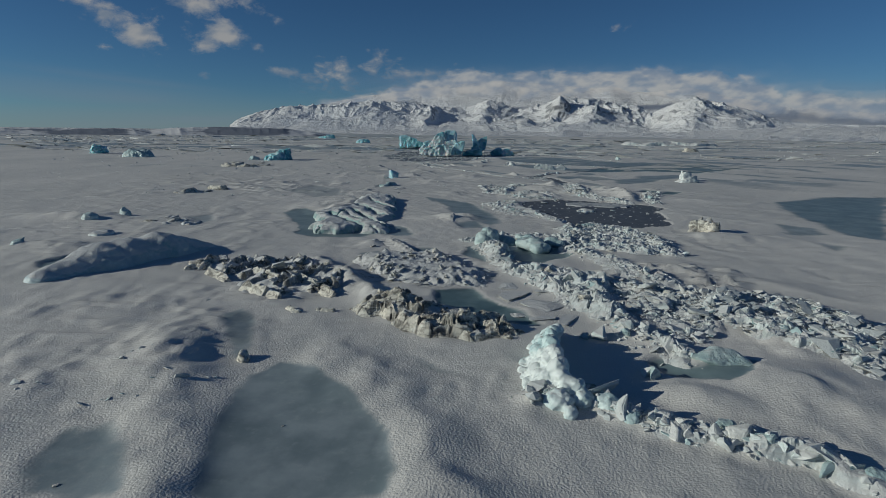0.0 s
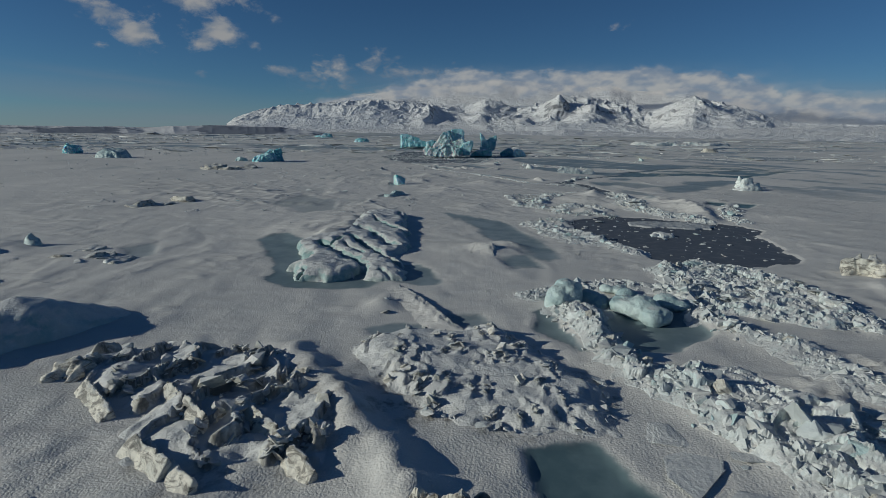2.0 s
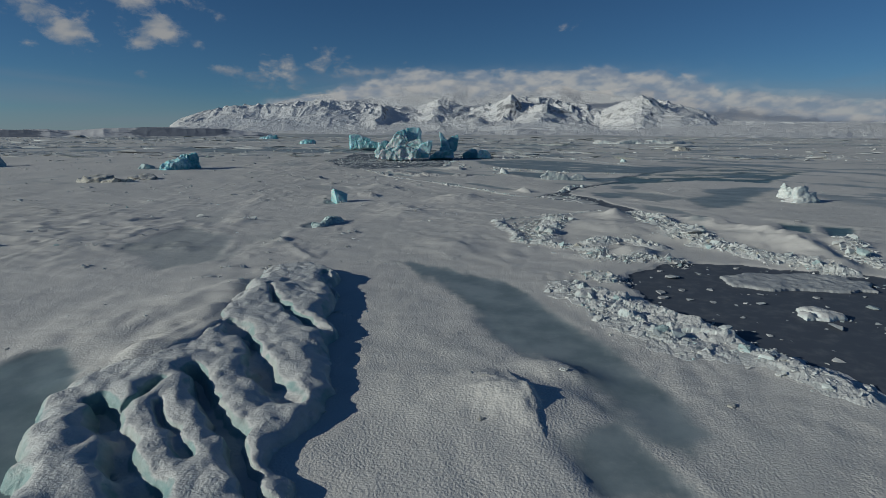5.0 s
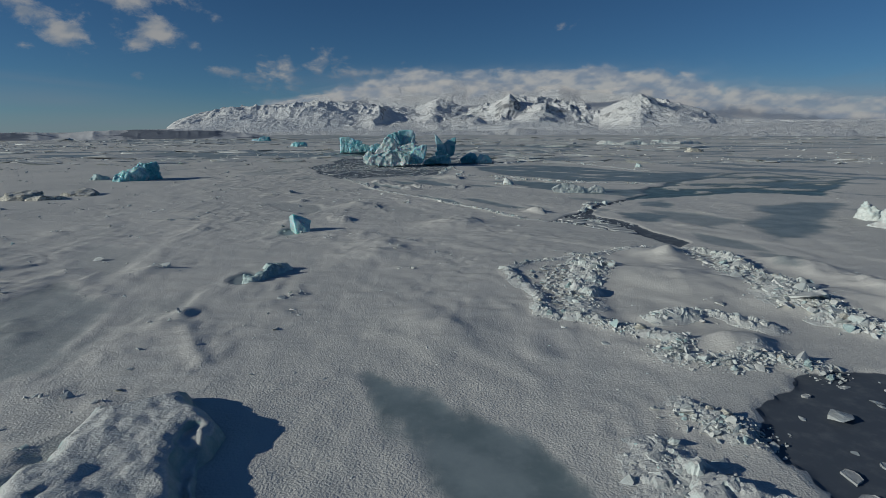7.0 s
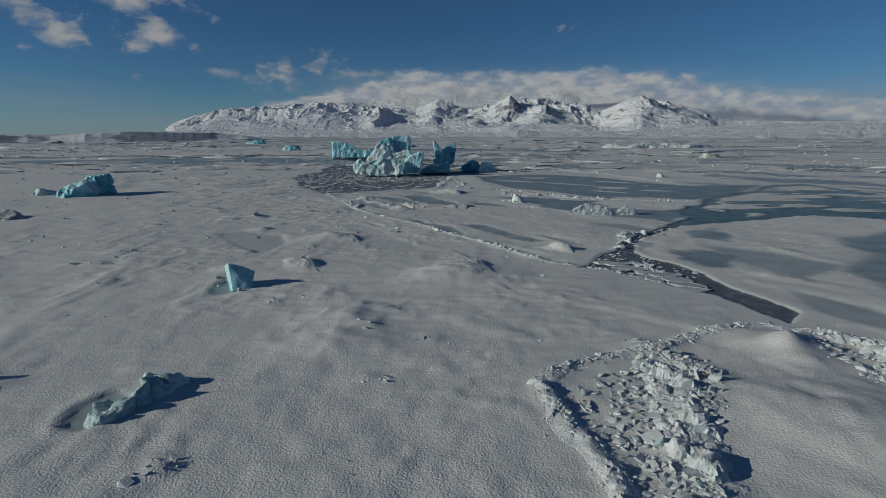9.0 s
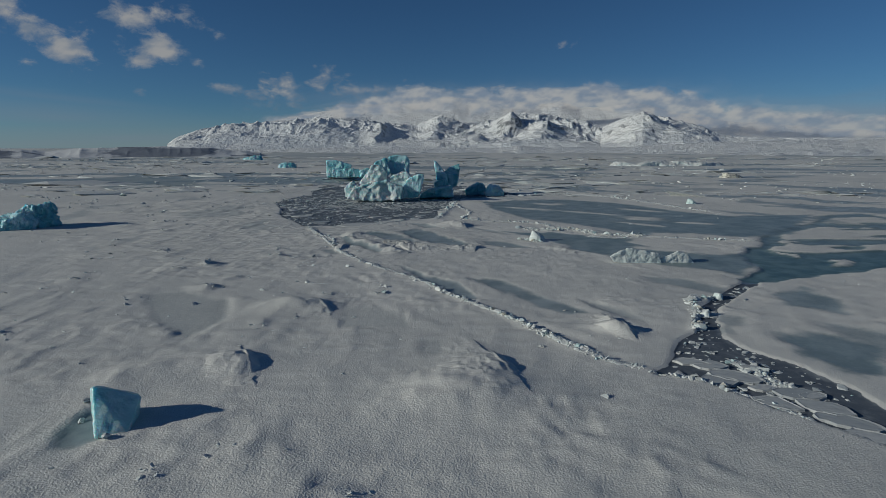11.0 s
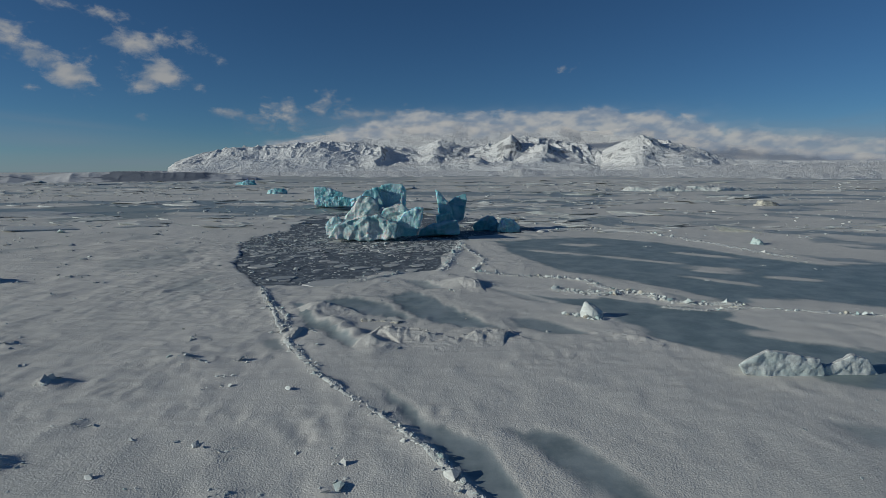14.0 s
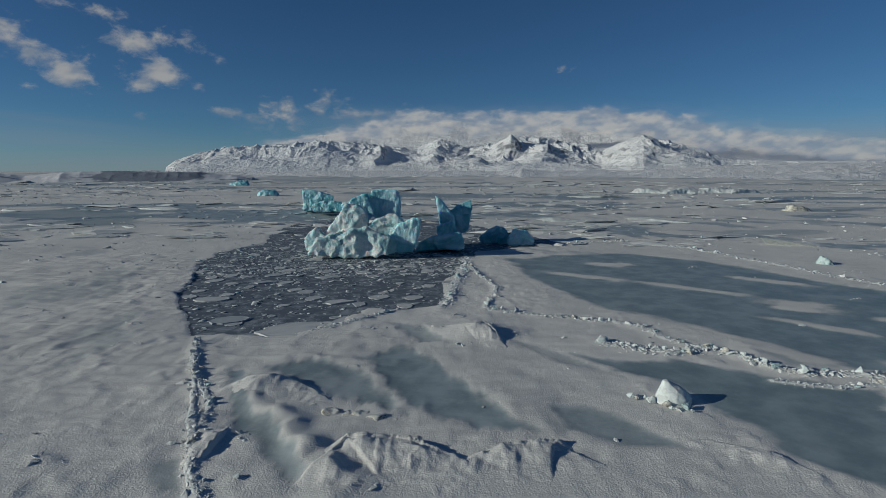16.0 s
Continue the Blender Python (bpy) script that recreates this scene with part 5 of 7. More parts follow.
# broken dirty plates
def plate_field(name, ring, top, cell, material, seed, label, category, cell_size=0.085, wall=0.35, rim=0.7, rough=1.0, sink=0.0, drifted=0.40):
    """Plates of ice jammed together: each tilted its own way, ash along the rims."""
    pts = np.array(ring, float).reshape(-1, 2)
    xs, ys = np.arange(pts[:, 0].min() - 0.8, pts[:, 0].max() + 0.8, cell_size), np.arange(pts[:, 1].min() - 0.8, pts[:, 1].max() + 0.8, cell_size)
    X, Y = np.meshgrid(xs, ys)
    wx, wy = X + 0.4 * cell * fbm(X / cell * 1.3, Y / cell * 1.3, 4, 840 + seed), Y + 0.4 * cell * fbm(X / cell * 1.6, Y / cell * 1.6, 3, 845 + seed)
    d = inside_ring(X, Y, ring) + 0.5 * fbm(X / 1.2, Y / 1.2, 3, 850 + seed)
    high, gap = plates(wx, wy * 1.25, cell, 860 + seed)
    fine = plates(wx + 3.1, wy, cell * 0.5, 870 + seed)[0]
    h = top * (0.5 + 0.45 * rough * high + (0.06 + 0.3 * (0.4 - drifted)) * fine * rough + 0.25 * fbm(X / 2.5, Y / 2.5, 2, 880 + seed)) * smooth(-0.1, wall, d)
    h += 0.32 * top * rough * (np.maximum(0, ridged(wx / cell, wy / (0.8 * cell), 3, 884 + seed)) - 0.3) * smooth(0, 0.5, d)
    h -= 0.22 * top * smooth(0.2, 0.0, gap) * smooth(0, 0.3, d)
    drift = top * (drifted + 0.45 * fbm(X / 1.3, Y / 1.3, 3, 883 + seed)) * smooth(-0.1, 0.8, d)
    buried = smooth(0.05, -0.05, h - drift)
    h = np.maximum(h, drift) + 0.02 * fbm(X / 0.25, Y / 0.25, 2, 881 + seed)
    gy, gx = np.gradient(h, cell_size)
    steep = smooth(0.7, 1.6, np.hypot(gx, gy)) * smooth(-0.3, 0.3, fbm(X / 0.5, Y / 0.5, 3, 885 + seed))
    base = ground_z(X, Y)
    z = np.where(d < -0.1, base - 0.3, base - 0.02 - sink + np.maximum(h, -0.25))
    dirt = rim * np.maximum((1 - 0.6 * buried) * smooth(0.3, 0.05, gap) * smooth(-0.4, 0.15, fbm(X / 0.9, Y / 0.9, 3, 882 + seed)), 0.4 * steep)
    f = grid_faces(len(xs), len(ys))
    keep = (d.ravel()[f] > -0.1).any(1)
    ob = part(name, mesh_from(name, np.stack([X.ravel(), Y.ravel(), z.ravel()], 1), f[keep], {"rim": dirt}, flat=True), material)
    return tagged(ob, label, category)


def shingled(name, ring, top, step, cell, seed, material, label, wall=1.0, sink=0.0, part_cover=0.0, cell_size=0.075):
    """A heap of ice plates that overlap like shingles, drifted over on the weather side: each ends in a ragged ash-lined drop."""
    pts = np.array(ring, float).reshape(-1, 2)
    xs, ys = np.arange(pts[:, 0].min() - 1, pts[:, 0].max() + 1, cell_size), np.arange(pts[:, 1].min() - 1, pts[:, 1].max() + 1, cell_size)
    X, Y = np.meshgrid(xs, ys)
    d = inside_ring(X, Y, ring) + 0.7 * fbm(X / 1.6, Y / 1.6, 4, 1100 + seed)
    body_h = top * smooth(-0.1, wall, d) ** 0.8 * (0.85 + 0.3 * fbm(X / 3, Y / 3, 3, 1103 + seed))
    drop = np.zeros(X.shape)
    dirt = np.zeros(X.shape)
    for k, (ax, ay, scale) in enumerate(((0.86, -0.5, 1.0), (0.98, 0.2, 0.62))):
        wander = 0.75 * fbm(X / (1.1 * cell * scale), Y / (1.1 * cell * scale), 3, 1110 + seed + 9 * k) + 0.12 * fbm(X / 0.55, Y / 0.55, 3, 1111 + seed + 9 * k)
        saw = (ax * X + ay * Y) / (cell * scale) + wander
        saw = saw - np.floor(saw)
        here = smooth(0.0 + part_cover, 0.3 + part_cover, fbm(X / (1.4 * cell * scale) + 7 * k, Y / (1.4 * cell * scale), 3, 1120 + seed + 9 * k) + 0.12)
        drop += step * scale * here * (saw ** 1.5 * smooth(1.0, 0.94, saw) - 0.25)
        dirt = np.maximum(dirt, here * smooth(0.78, 0.90, saw) * smooth(-0.25, 0.15, fbm(X / 0.6, Y / 0.6, 3, 1130 + seed + 9 * k)))
        dirt = np.maximum(dirt, 0.7 * here * smooth(0.05, 0.0, saw))
    h = body_h + drop * smooth(0.0, 0.5, d) + 0.05 * fbm(X / 0.6, Y / 0.6, 3, 1140 + seed)
    z = np.where(d < -0.1, -0.3, np.maximum(h, -0.15)) + ground_z(X, Y) - 0.03 - sink
    f = grid_faces(len(xs), len(ys))
    keep = (d.ravel()[f] > -0.1).any(1)
    ob = part(name, mesh_from(name, np.stack([X.ravel(), Y.ravel(), z.ravel()], 1), f[keep], {"rim": 0.8 * dirt}), material)
    rng = np.random.default_rng(1150 + seed)
    rows, cols = np.nonzero((dirt > 0.55) & (d > 0.2))
    pick = rng.integers(len(rows), size=int(26 * 1.1 ** 2 * (np.ptp(pts[:, 0]) * np.ptp(pts[:, 1])) ** 0.5))
    spots = np.stack([xs[cols[pick]], ys[rows[pick]]], 1)
    over = z[rows[pick], cols[pick]] - ground_z(spots[:, 0], spots[:, 1])
    scatter("ice_shards", spots, rng.lognormal(-1.45, 0.45, len(spots)) * (0.8 + 0.25 * cell), 1160 + seed, material, "ragged shards of ash-stained ice along plate edges", "ice shards", 0.4, 0.45, 0.5, lift=over)
    return tagged(ob, label, "ice plates")


PLATED = ice_material("snowed_plates", (0.46, 0.46, 0.41), (0.64, 0.605, 0.53), 0.85, 0.45, 0.6, 0.1)
plate_field("dirty_ice_ridge", [-1.77, 25.20, -0.67, 26.47, 1.66, 25.94, 3.84, 24.97, 5.80, 24.09, 7.17, 22.70, 6.48, 21.46, 4.24, 21.39, 2.84, 21.56, 1.11, 22.78, -1.37, 24.39], 0.9, 0.95, DIRTY, 1, "ridge of cream and ash-black ice above a thaw hollow", "ice ridge", 0.07, 0.4, 0.9)
shingled("rough_ice_field", [-5.34, 36.75, -3.12, 38.37, 1.03, 39.58, 3.46, 37.06, 5.07, 33.07, 4.86, 30.59, 2.79, 30.06, -0.03, 30.79, -2.61, 32.73], 0.5, 0.22, 0.95, 4, PLATED, "domed field of snowed-over ice plates with ash-lined edges", 1.3)
plate_field("broken_ice_field", [11.64, 31.80, 14.67, 32.16, 16.08, 28.39, 17.22, 25.14, 14.59, 21.14, 13.71, 22.88, 12.99, 25.99], 0.28, 0.94, WHITE, 5, "field of jammed white ice flakes under thin snow", "ice plates", 0.085, 0.6, 0.35, 1.3, 0.0, 0.12)
plate_field("broken_ice_field", [16.49, 27.04, 20.55, 29.56, 23.68, 26.89, 24.03, 23.67, 20.65, 18.54, 19.67, 21.19, 17.16, 23.67], 0.35, 1.00, WHITE, 6, "field of jammed white ice flakes under thin snow", "ice plates", 0.1, 0.6, 0.35, 1.3, 0.0, 0.12)
plate_field("broken_ice_field", [13.13, 50.45, 17.87, 53.32, 20.29, 48.66, 20.30, 42.53, 18.11, 40.70, 14.82, 41.92, 12.66, 43.45], 0.45, 1.00, WHITE, 7, "heap of jammed white ice flakes beside a dark pool", "ice plates", 0.1, 0.5, 0.25, 1.3, 0.0, 0.12)
plate_field("broken_ice_field", [9.6, 36.6, 11.2, 36.2, 13.01, 31.96, 10.88, 27.79, 9.17, 31.50, 7.2, 35.8], 0.5, 1.12, WHITE, 8, "heap of white ice blocks frozen together", "ice plates", 0.085, 0.4, 0.15, 1.3, 0.0, 0.12)
plate_field("broken_ice_field", [4.93, 42.17, 6.49, 42.70, 7.34, 41.64, 6.72, 39.80, 5.74, 39.54, 5.11, 40.48], 0.55, 1.00, WHITE, 9, "snowy hummock of broken ice beside a frozen pool", "ice plates", 0.075, 0.35, 0.4)
plate_field("broken_ice_field", [9.04, 96.05, 10.31, 94.04, 9.72, 89.30, 7.98, 85.36, 7.33, 87.47, 7.53, 90.74], 0.4, 1.00, WHITE, 10, "jumble of snowy ice plates on the sheet", "ice plates", 0.085, 0.35, 0.2, 1.3, 0.0, 0.12)
plate_field("broken_ice_field", [5.99, 71.55, 8.31, 69.00, 10.30, 65.67, 11.71, 62.73, 10.13, 61.89, 7.72, 64.27, 5.54, 67.22], 0.3, 1.00, WHITE, 12, "rim of snowy ice plates round a slush pool", "ice plates", 0.09, 0.4, 0.2, 1.3, 0.0, 0.12)


def flake_field(ring, n, size, lift, seed, label):
    """Thin broken plates lying across one another."""
    r = np.random.default_rng(seed)
    pts = np.array(ring, float).reshape(-1, 2)
    p = r.uniform(pts.min(0), pts.max(0), (6 * n, 2))
    p = p[inside_ring(p[:, 0], p[:, 1], ring) + 0.6 * fbm(p[:, 0] / 1.2, p[:, 1] / 1.2, 3, seed) > 0.1][:n]
    scatter("ice_flakes", p, 0.7 * size * r.lognormal(-0.2, 0.5, len(p)), seed, RUBBLE, label, "ice flakes", 0.3, 0.22, 0.25, lift=lift)


flake_field([11.64, 31.80, 14.67, 32.16, 16.08, 28.39, 17.22, 25.14, 14.59, 21.14, 13.71, 22.88, 12.99, 25.99], 420, 0.5, 0.1, 8101, "jammed thin flakes of white ice")
flake_field([16.49, 27.04, 20.55, 29.56, 23.68, 26.89, 24.03, 23.67, 20.65, 18.54, 19.67, 21.19, 17.16, 23.67], 800, 0.6, 0.12, 8102, "jammed thin flakes of white ice")
flake_field([13.13, 50.45, 17.87, 53.32, 20.29, 48.66, 20.30, 42.53, 18.11, 40.70, 14.82, 41.92, 12.66, 43.45], 500, 0.5, 0.16, 8103, "jammed thin flakes of white ice beside a dark pool")
flake_field([2.01, 35.62, 5.64, 34.15, 5.45, 31.02, 1.82, 30.09, -1.67, 30.80, -1.67, 34.04], 160, 0.4, 0.12, 8104, "thin flakes of ash-lined ice under snow")
flake_field([4.6, 91.5, 8.5, 95.5, 11.4, 94.0, 10.0, 90.0, 8.6, 87.0, 7.6, 84.0, 5.6, 84.0, 5.6, 87.5], 420, 0.45, 0.02, 8105, "loose thin flakes of white ice inside a broken rim")
flake_field([17.5, 97.0, 20.5, 97.0, 21.5, 88.0, 20.0, 82.0, 17.0, 84.0, 18.5, 90.0], 420, 0.5, 0.02, 8106, "loose thin flakes of white ice beside a bright ridge")
for k, (x, y, s) in enumerate(((6.54, 30.50, 2.2), (6.84, 28.46, 2.6), (8.26, 26.82, 2.6), (8.04, 24.44, 1.8), (9.47, 24.42, 2.2), (8.73, 29.37, 1.6), (7.03, 25.43, 1.4))):
    ice_block(x, y, s, 5600 + k, "flat snow-covered plate of ice broken from the sheet", "broken plates by the pool", WHITE, (1.1, 0.9, 0.07), 0.02)
for k, (x, y, sh, s) in enumerate(((13.77, 14.27, (2.0, 0.7, 0.6), 0.75), (14.98, 13.30, (1.8, 0.8, 0.35), 0.8), (15.60, 12.08, (1.9, 0.6, 0.5), 0.7), (11.75, 14.27, (1.3, 1.0, 0.6), 0.7), (10.89, 14.69, (0.9, 0.5, 1.0), 0.6), (13.58, 13.29, (0.9, 0.8, 0.8), 0.6), (9.56, 15.84, (1.0, 1.0, 0.9), 0.65), (9.15, 16.90, (1.2, 1.0, 0.9), 0.8), (11.79, 18.23, (1.2, 1.0, 1.0), 1.0), (14.91, 23.28, (1.0, 0.8, 0.8), 0.8), (10.54, 22.36, (1.3, 1.0, 0.9), 1.5), (9.82, 22.28, (1.0, 0.8, 0.6), 0.9), (11.59, 18.40, (1.3, 1.0, 0.9), 1.1), (14.81, 23.80, (1.6, 0.8, 0.5), 1.3))):
    ice_block(x, y, 0.72 * s, 5650 + k, "rounded pale block of ice on a snow bank", "ice blocks of the pressure ridges", (WHITE, WHITE, PALE)[k % 3], sh, 0.15)
tagged(body("ice_slab", PALE, (), (), [[(14.01, 20.69, -0.30), (14.46, 19.86, -0.30), (15.93, 19.30, -0.30), (16.87, 20.39, -0.30), (14.90, 21.72, -0.30), (13.71, 19.74, 0.35), (14.32, 19.34, 0.30), (14.67, 20.09, 0.70), (15.58, 20.06, 0.60), (16.11, 19.36, 0.25)]], 0.06, ((0.9, 0.15), (0.3, 0.05)), 24), "long slab of smooth pale green ice in a frozen pool", "ice slab")
shingled("dirty_ice_field", [-15.52, 33.74, -14.41, 35.39, -11.36, 36.02, -7.82, 35.91, -5.22, 32.85, -2.98, 29.57, -3.17, 27.45, -5.33, 27.87, -6.37, 26.66, -8.97, 27.57, -10.89, 30.01, -12.76, 31.20], 0.38, 0.48, 2.0, 14, PLATED, "field of drifted snow over cream and ash-lined ice plates", 0.8, 0.1)


def fin(ax, ay, bx, by, high, wide, seed, label):
    """A leaning shard of ice: a sharp crest from a to b, gently sloped on one side and sheer on the other."""
    rng = np.random.default_rng(seed)
    a, b = Vector((ax, ay, 0)), Vector((bx, by, 0))
    along_it = (b - a).normalized()
    side = Vector((-along_it.y, along_it.x, 0))
    if side.x > 0:
        side = -side
    hulls = []
    for k in range(3):
        p, q = a.lerp(b, k / 3 - 0.04), a.lerp(b, (k + 1) / 3 + 0.06)
        z = [float(ground_z(v.x, v.y)) for v in (p, q)]
        top = [high * rng.uniform(0.6, 1.1) for _ in range(3)]
        m = (p + q) / 2
        pts = [p + side * wide * rng.uniform(0.7, 1.2), q + side * wide * rng.uniform(0.7, 1.2), p - side * 0.18, q - side * 0.18]
        hulls.append([(v.x, v.y, z[0] - 0.25) for v in pts] + [(v.x + rng.normal() * 0.06, v.y, z[0] + t) for v, t in zip((p, m, q), top)] + [((p + side * 0.25).x, (p + side * 0.25).y, z[0] + top[0] * 0.6)])
    return tagged(body("dirty_ice_fin", DIRTY, (), (), hulls, 0.05, ((0.6, 0.1), (0.2, 0.05)), seed), label, "ice fin", "fins of dirty ice")


for k, (line, high, wide) in enumerate((
    ((-14.37, 32.68, -13.76, 32.41), 0.75, 0.8), ((-12.99, 31.66, -11.05, 29.94), 0.6, 0.6), ((-9.98, 31.54, -7.62, 29.35), 0.9, 0.6), ((-9.11, 28.28, -7.39, 27.10), 0.8, 0.6),
    ((-7.53, 27.34, -6.43, 26.55), 0.7, 0.5), ((-6.35, 30.16, -4.79, 28.70), 0.7, 0.55), ((-4.74, 28.56, -3.52, 27.34), 0.55, 0.5), ((-8.34, 33.81, -6.86, 33.46), 0.4, 0.5),
    ((-7.83, 29.23, -7.20, 29.90), 0.35, 0.4), ((-12.06, 33.17, -10.23, 33.11), 0.45, 0.6), ((-6.56, 33.25, -5.47, 32.88), 0.35, 0.5), ((-5.27, 25.01, -4.70, 24.39), 0.3, 0.3), ((-3.65, 24.84, -2.74, 24.70), 0.25, 0.4),
)):
    fin(*line, 0.75 * high, wide, 400 + k, "leaning shard of cream ice with ash-black edges")


def drift_sheet(points, gentle, steep, h, seed, label, side=-1, cell=0.07, material=None, blunt=0.22):
    """A wind drift with a sharp crest along a line: gentle on one side, breaking off on the other."""
    pts = np.array(points, float).reshape(-1, 2)
    pad = 2.2 * gentle
    xs, ys = np.arange(pts[:, 0].min() - pad, pts[:, 0].max() + pad, cell), np.arange(pts[:, 1].min() - pad, pts[:, 1].max() + pad, cell)
    X, Y = np.meshgrid(xs, ys)
    wx, wy = X + 0.12 * fbm(X / 0.8, Y / 0.8, 3, 900 + seed), Y + 0.12 * fbm(X / 0.8, Y / 0.8, 3, 903 + seed)
    best, sign, u = np.full(X.shape, 1e9), np.ones(X.shape), np.zeros(X.shape)
    for k, (a, b) in enumerate(zip(pts[:-1], pts[1:])):
        ab = b - a
        t = np.clip(((wx - a[0]) * ab[0] + (wy - a[1]) * ab[1]) / (ab @ ab), 0, 1)
        d = np.hypot(wx - a[0] - t * ab[0], wy - a[1] - t * ab[1])
        cross = ab[0] * (wy - a[1]) - ab[1] * (wx - a[0])
        near = d < best
        sign, u, best = np.where(near, np.sign(cross), sign), np.where(near, (k + t) / (len(pts) - 1), u), np.minimum(best, d)
    prof = np.where(sign == side, np.clip(1 - best / (1.6 * gentle), 0, 1) ** 1.25 * (0.85 + 0.22 * fbm(X / 0.9, Y / 0.9, 3, 908 + seed)), np.clip(1 - best / steep, 0, 1))
    prof = prof - blunt * np.exp(-((best / (0.5 * steep + 0.08)) ** 2))
    ends = 0.35 + 0.65 * smooth(-0.05, 0.3, u) * smooth(1.05, 0.7, u)
    z = h * prof * ends * (1 + 0.14 * ridged(X / 0.5, Y / 1.6, 3, 906 + seed)) + 0.02 * fbm(X / 0.3, Y / 0.3, 2, 907 + seed)
    f = grid_faces(len(xs), len(ys))
    keep = (prof.ravel()[f] > 0.004).any(1)
    base = ground_z(X, Y) - 0.03
    ob = part("snow_drift", mesh_from("snow_drift", np.stack([X.ravel(), Y.ravel(), (base + z).ravel()], 1), f[keep]), material or SNOW)
    return tagged(ob, label, "snow drift", "wind drifts")


DOME = ice_material("dome_ice", (0.22, 0.36, 0.39), (0.40, 0.48, 0.50), 0.8, 0.1, 0.45, 0.08)
dome = body("ice_dome", DOME, chain([(-22.4, 29.0, -0.25), (-21.3, 32.6, -0.1), (-19.6, 36.2, -0.1), (-17.4, 38.8, -0.3)], [1.3, 2.3, 2.4, 1.2], 0.75), (), (), 0.12, ((3.0, 0.6), (0.9, 0.12), (0.3, 0.04)), 30, smooth_it=4)
tagged(dome, "long snowed-over dome of dark blue ice", "ice dome")
for k, (x, y, z, s, mat) in enumerate(((-33.87, 53.69, 0.5, 1.3, PALE), (-31.69, 37.14, 0.5, 1.1, PALE), (-29.29, 43.57, 0.3, 2.2, WHITE), (-27.71, 38.08, 0.2, 2.6, DIRTY), (-26.79, 49.13, 0.2, 1.0, WHITE), (-24.80, 49.75, 0.2, 1.0, WHITE), (-20.02, 32.11, 0.2, 0.9, WHITE), (-35.66, 50.71, 0.5, 1.8, PALE))):
    tagged(body("ice_hump", mat, [((x, y, 0.0), 0.5 * s, 0.35 if mat != PALE else 0.95)], [(x, y, -0.2, s, 0.7 * s, (z + 0.35) if mat == PALE else 0.5 * z + 0.3, 40 * k, 8)], (), 0.08, ((0.9, 0.25), (0.3, 0.08)), 150 + k), ("pale blue-green lump of ice in the snow" if mat == PALE else "low snowed-over hump of pale ice"), "ice hump")
drift_sheet([-11.24, 116.13, -9.68, 113.09], 1.6, 0.6, 0.34, 1, "sharp-crested drift of snow with a blue shadow side")
drift_sheet([2.37, 116.08, 3.35, 112.64], 2.4, 0.6, 0.34, 2, "broad drift of crusted snow breaking off on one side")
drift_sheet([-5.75, 148.25, -5.34, 149.10, -3.09, 149.25, -1.65, 148.62, -0.52, 147.88], 2.2, 0.5, 0.62, 3, "fluted snow scarp with an ash-dark lip")
drift_sheet([0.46, 147.88, 2.04, 148.71, 4.29, 149.12, 4.66, 148.70], 1.9, 0.45, 0.5, 4, "fluted snow scarp with an ash-dark lip")
drift_sheet([-3.79, 45.57, -2.31, 42.77, -0.94, 40.16, -0.02, 39.01], 0.9, 0.3, 0.42, 5, "long narrow drift of snow with a steep lee side")
drift_sheet([-11.32, 150.11, -11.52, 147.79], 0.6, 0.25, 0.4, 6, "small snow drift lying across a crack")
drift_sheet([-12.12, 155.97, -10.28, 156.39, -7.93, 154.74], 1.5, 0.5, 0.32, 7, "smooth drift of snow beside a bare ice strip")
drift_sheet([-9.33, 126.49, -7.95, 123.62], 1.0, 0.5, 0.24, 8, "crusted hummock of snow")
drift_sheet([2.54, 167.30, 3.34, 164.42], 1.3, 0.4, 0.6, 9, "crusted hummock of snow")
drift_sheet([1.29, 57.74, 1.52, 55.99], 1.3, 0.35, 0.4, 10, "low drift of snow with a shaded lee side")
drift_sheet([11.2, 149.28, 12.17, 148.86, 13.16, 148.52, 13.83, 147.71, 14.46, 146.8], 1.1, 0.3, 0.22, 13, "low cracked crust of snow with a shaded lip")
drift_sheet([10.99, 122.36, 11.21, 120.45], 0.9, 0.3, 0.5, 11, "dirt-flecked drift of snow")
drift_sheet([10.59, 121.55, 11.32, 119.18], 0.9, 0.3, 0.5, 12, "dirt-flecked drift of snow")


# dirty ice walls
def dirty_wall(line, n, size, high, seed, label, width=0.5):
    rng = np.random.default_rng(seed)
    spots = band_spots(line, width, n, rng)
    chunks = [(x, y, float(ground_z(x, y)) - 0.25, 1.35 * size * rng.uniform(0.7, 1.5), 1.35 * size * rng.uniform(0.5, 1.0), 1.15 * high * rng.uniform(0.5, 1.25), rng.uniform(0, 180), rng.normal() * 12) for x, y in spots]
    ob = body("dirty_ice_wall", DIRTY, (), chunks, (), 0.085, ((0.7, 0.16), (0.25, 0.08)), seed)
    return tagged(ob, label, "ice wall")


dirty_wall([-5.13, 24.68, -4.63, 24.49], 3, 0.4, 0.3, 36, "small upright shard of dirty ice")
dirty_wall([-14.66, 32.41, -14.05, 32.97], 4, 0.8, 0.6, 37, "snow-capped knob of dirty ice")
dirty_wall([25.11, 52.34, 26.94, 51.54], 6, 1.0, 1.2, 38, "knob of brown and white layered ice")
dirty_wall([-7.16, 152.56, -5.35, 152.22, -3.29, 151.75], 26, 0.62, 0.26, 40, "row of dirty ice flakes beside a bare ice strip", 0.25)
dirty_wall([-5.65, 149.80, -3.13, 149.79, -2.07, 149.62], 30, 0.45, 0.2, 41, "ash-lined lip of broken ice on a snow scarp", 0.15)
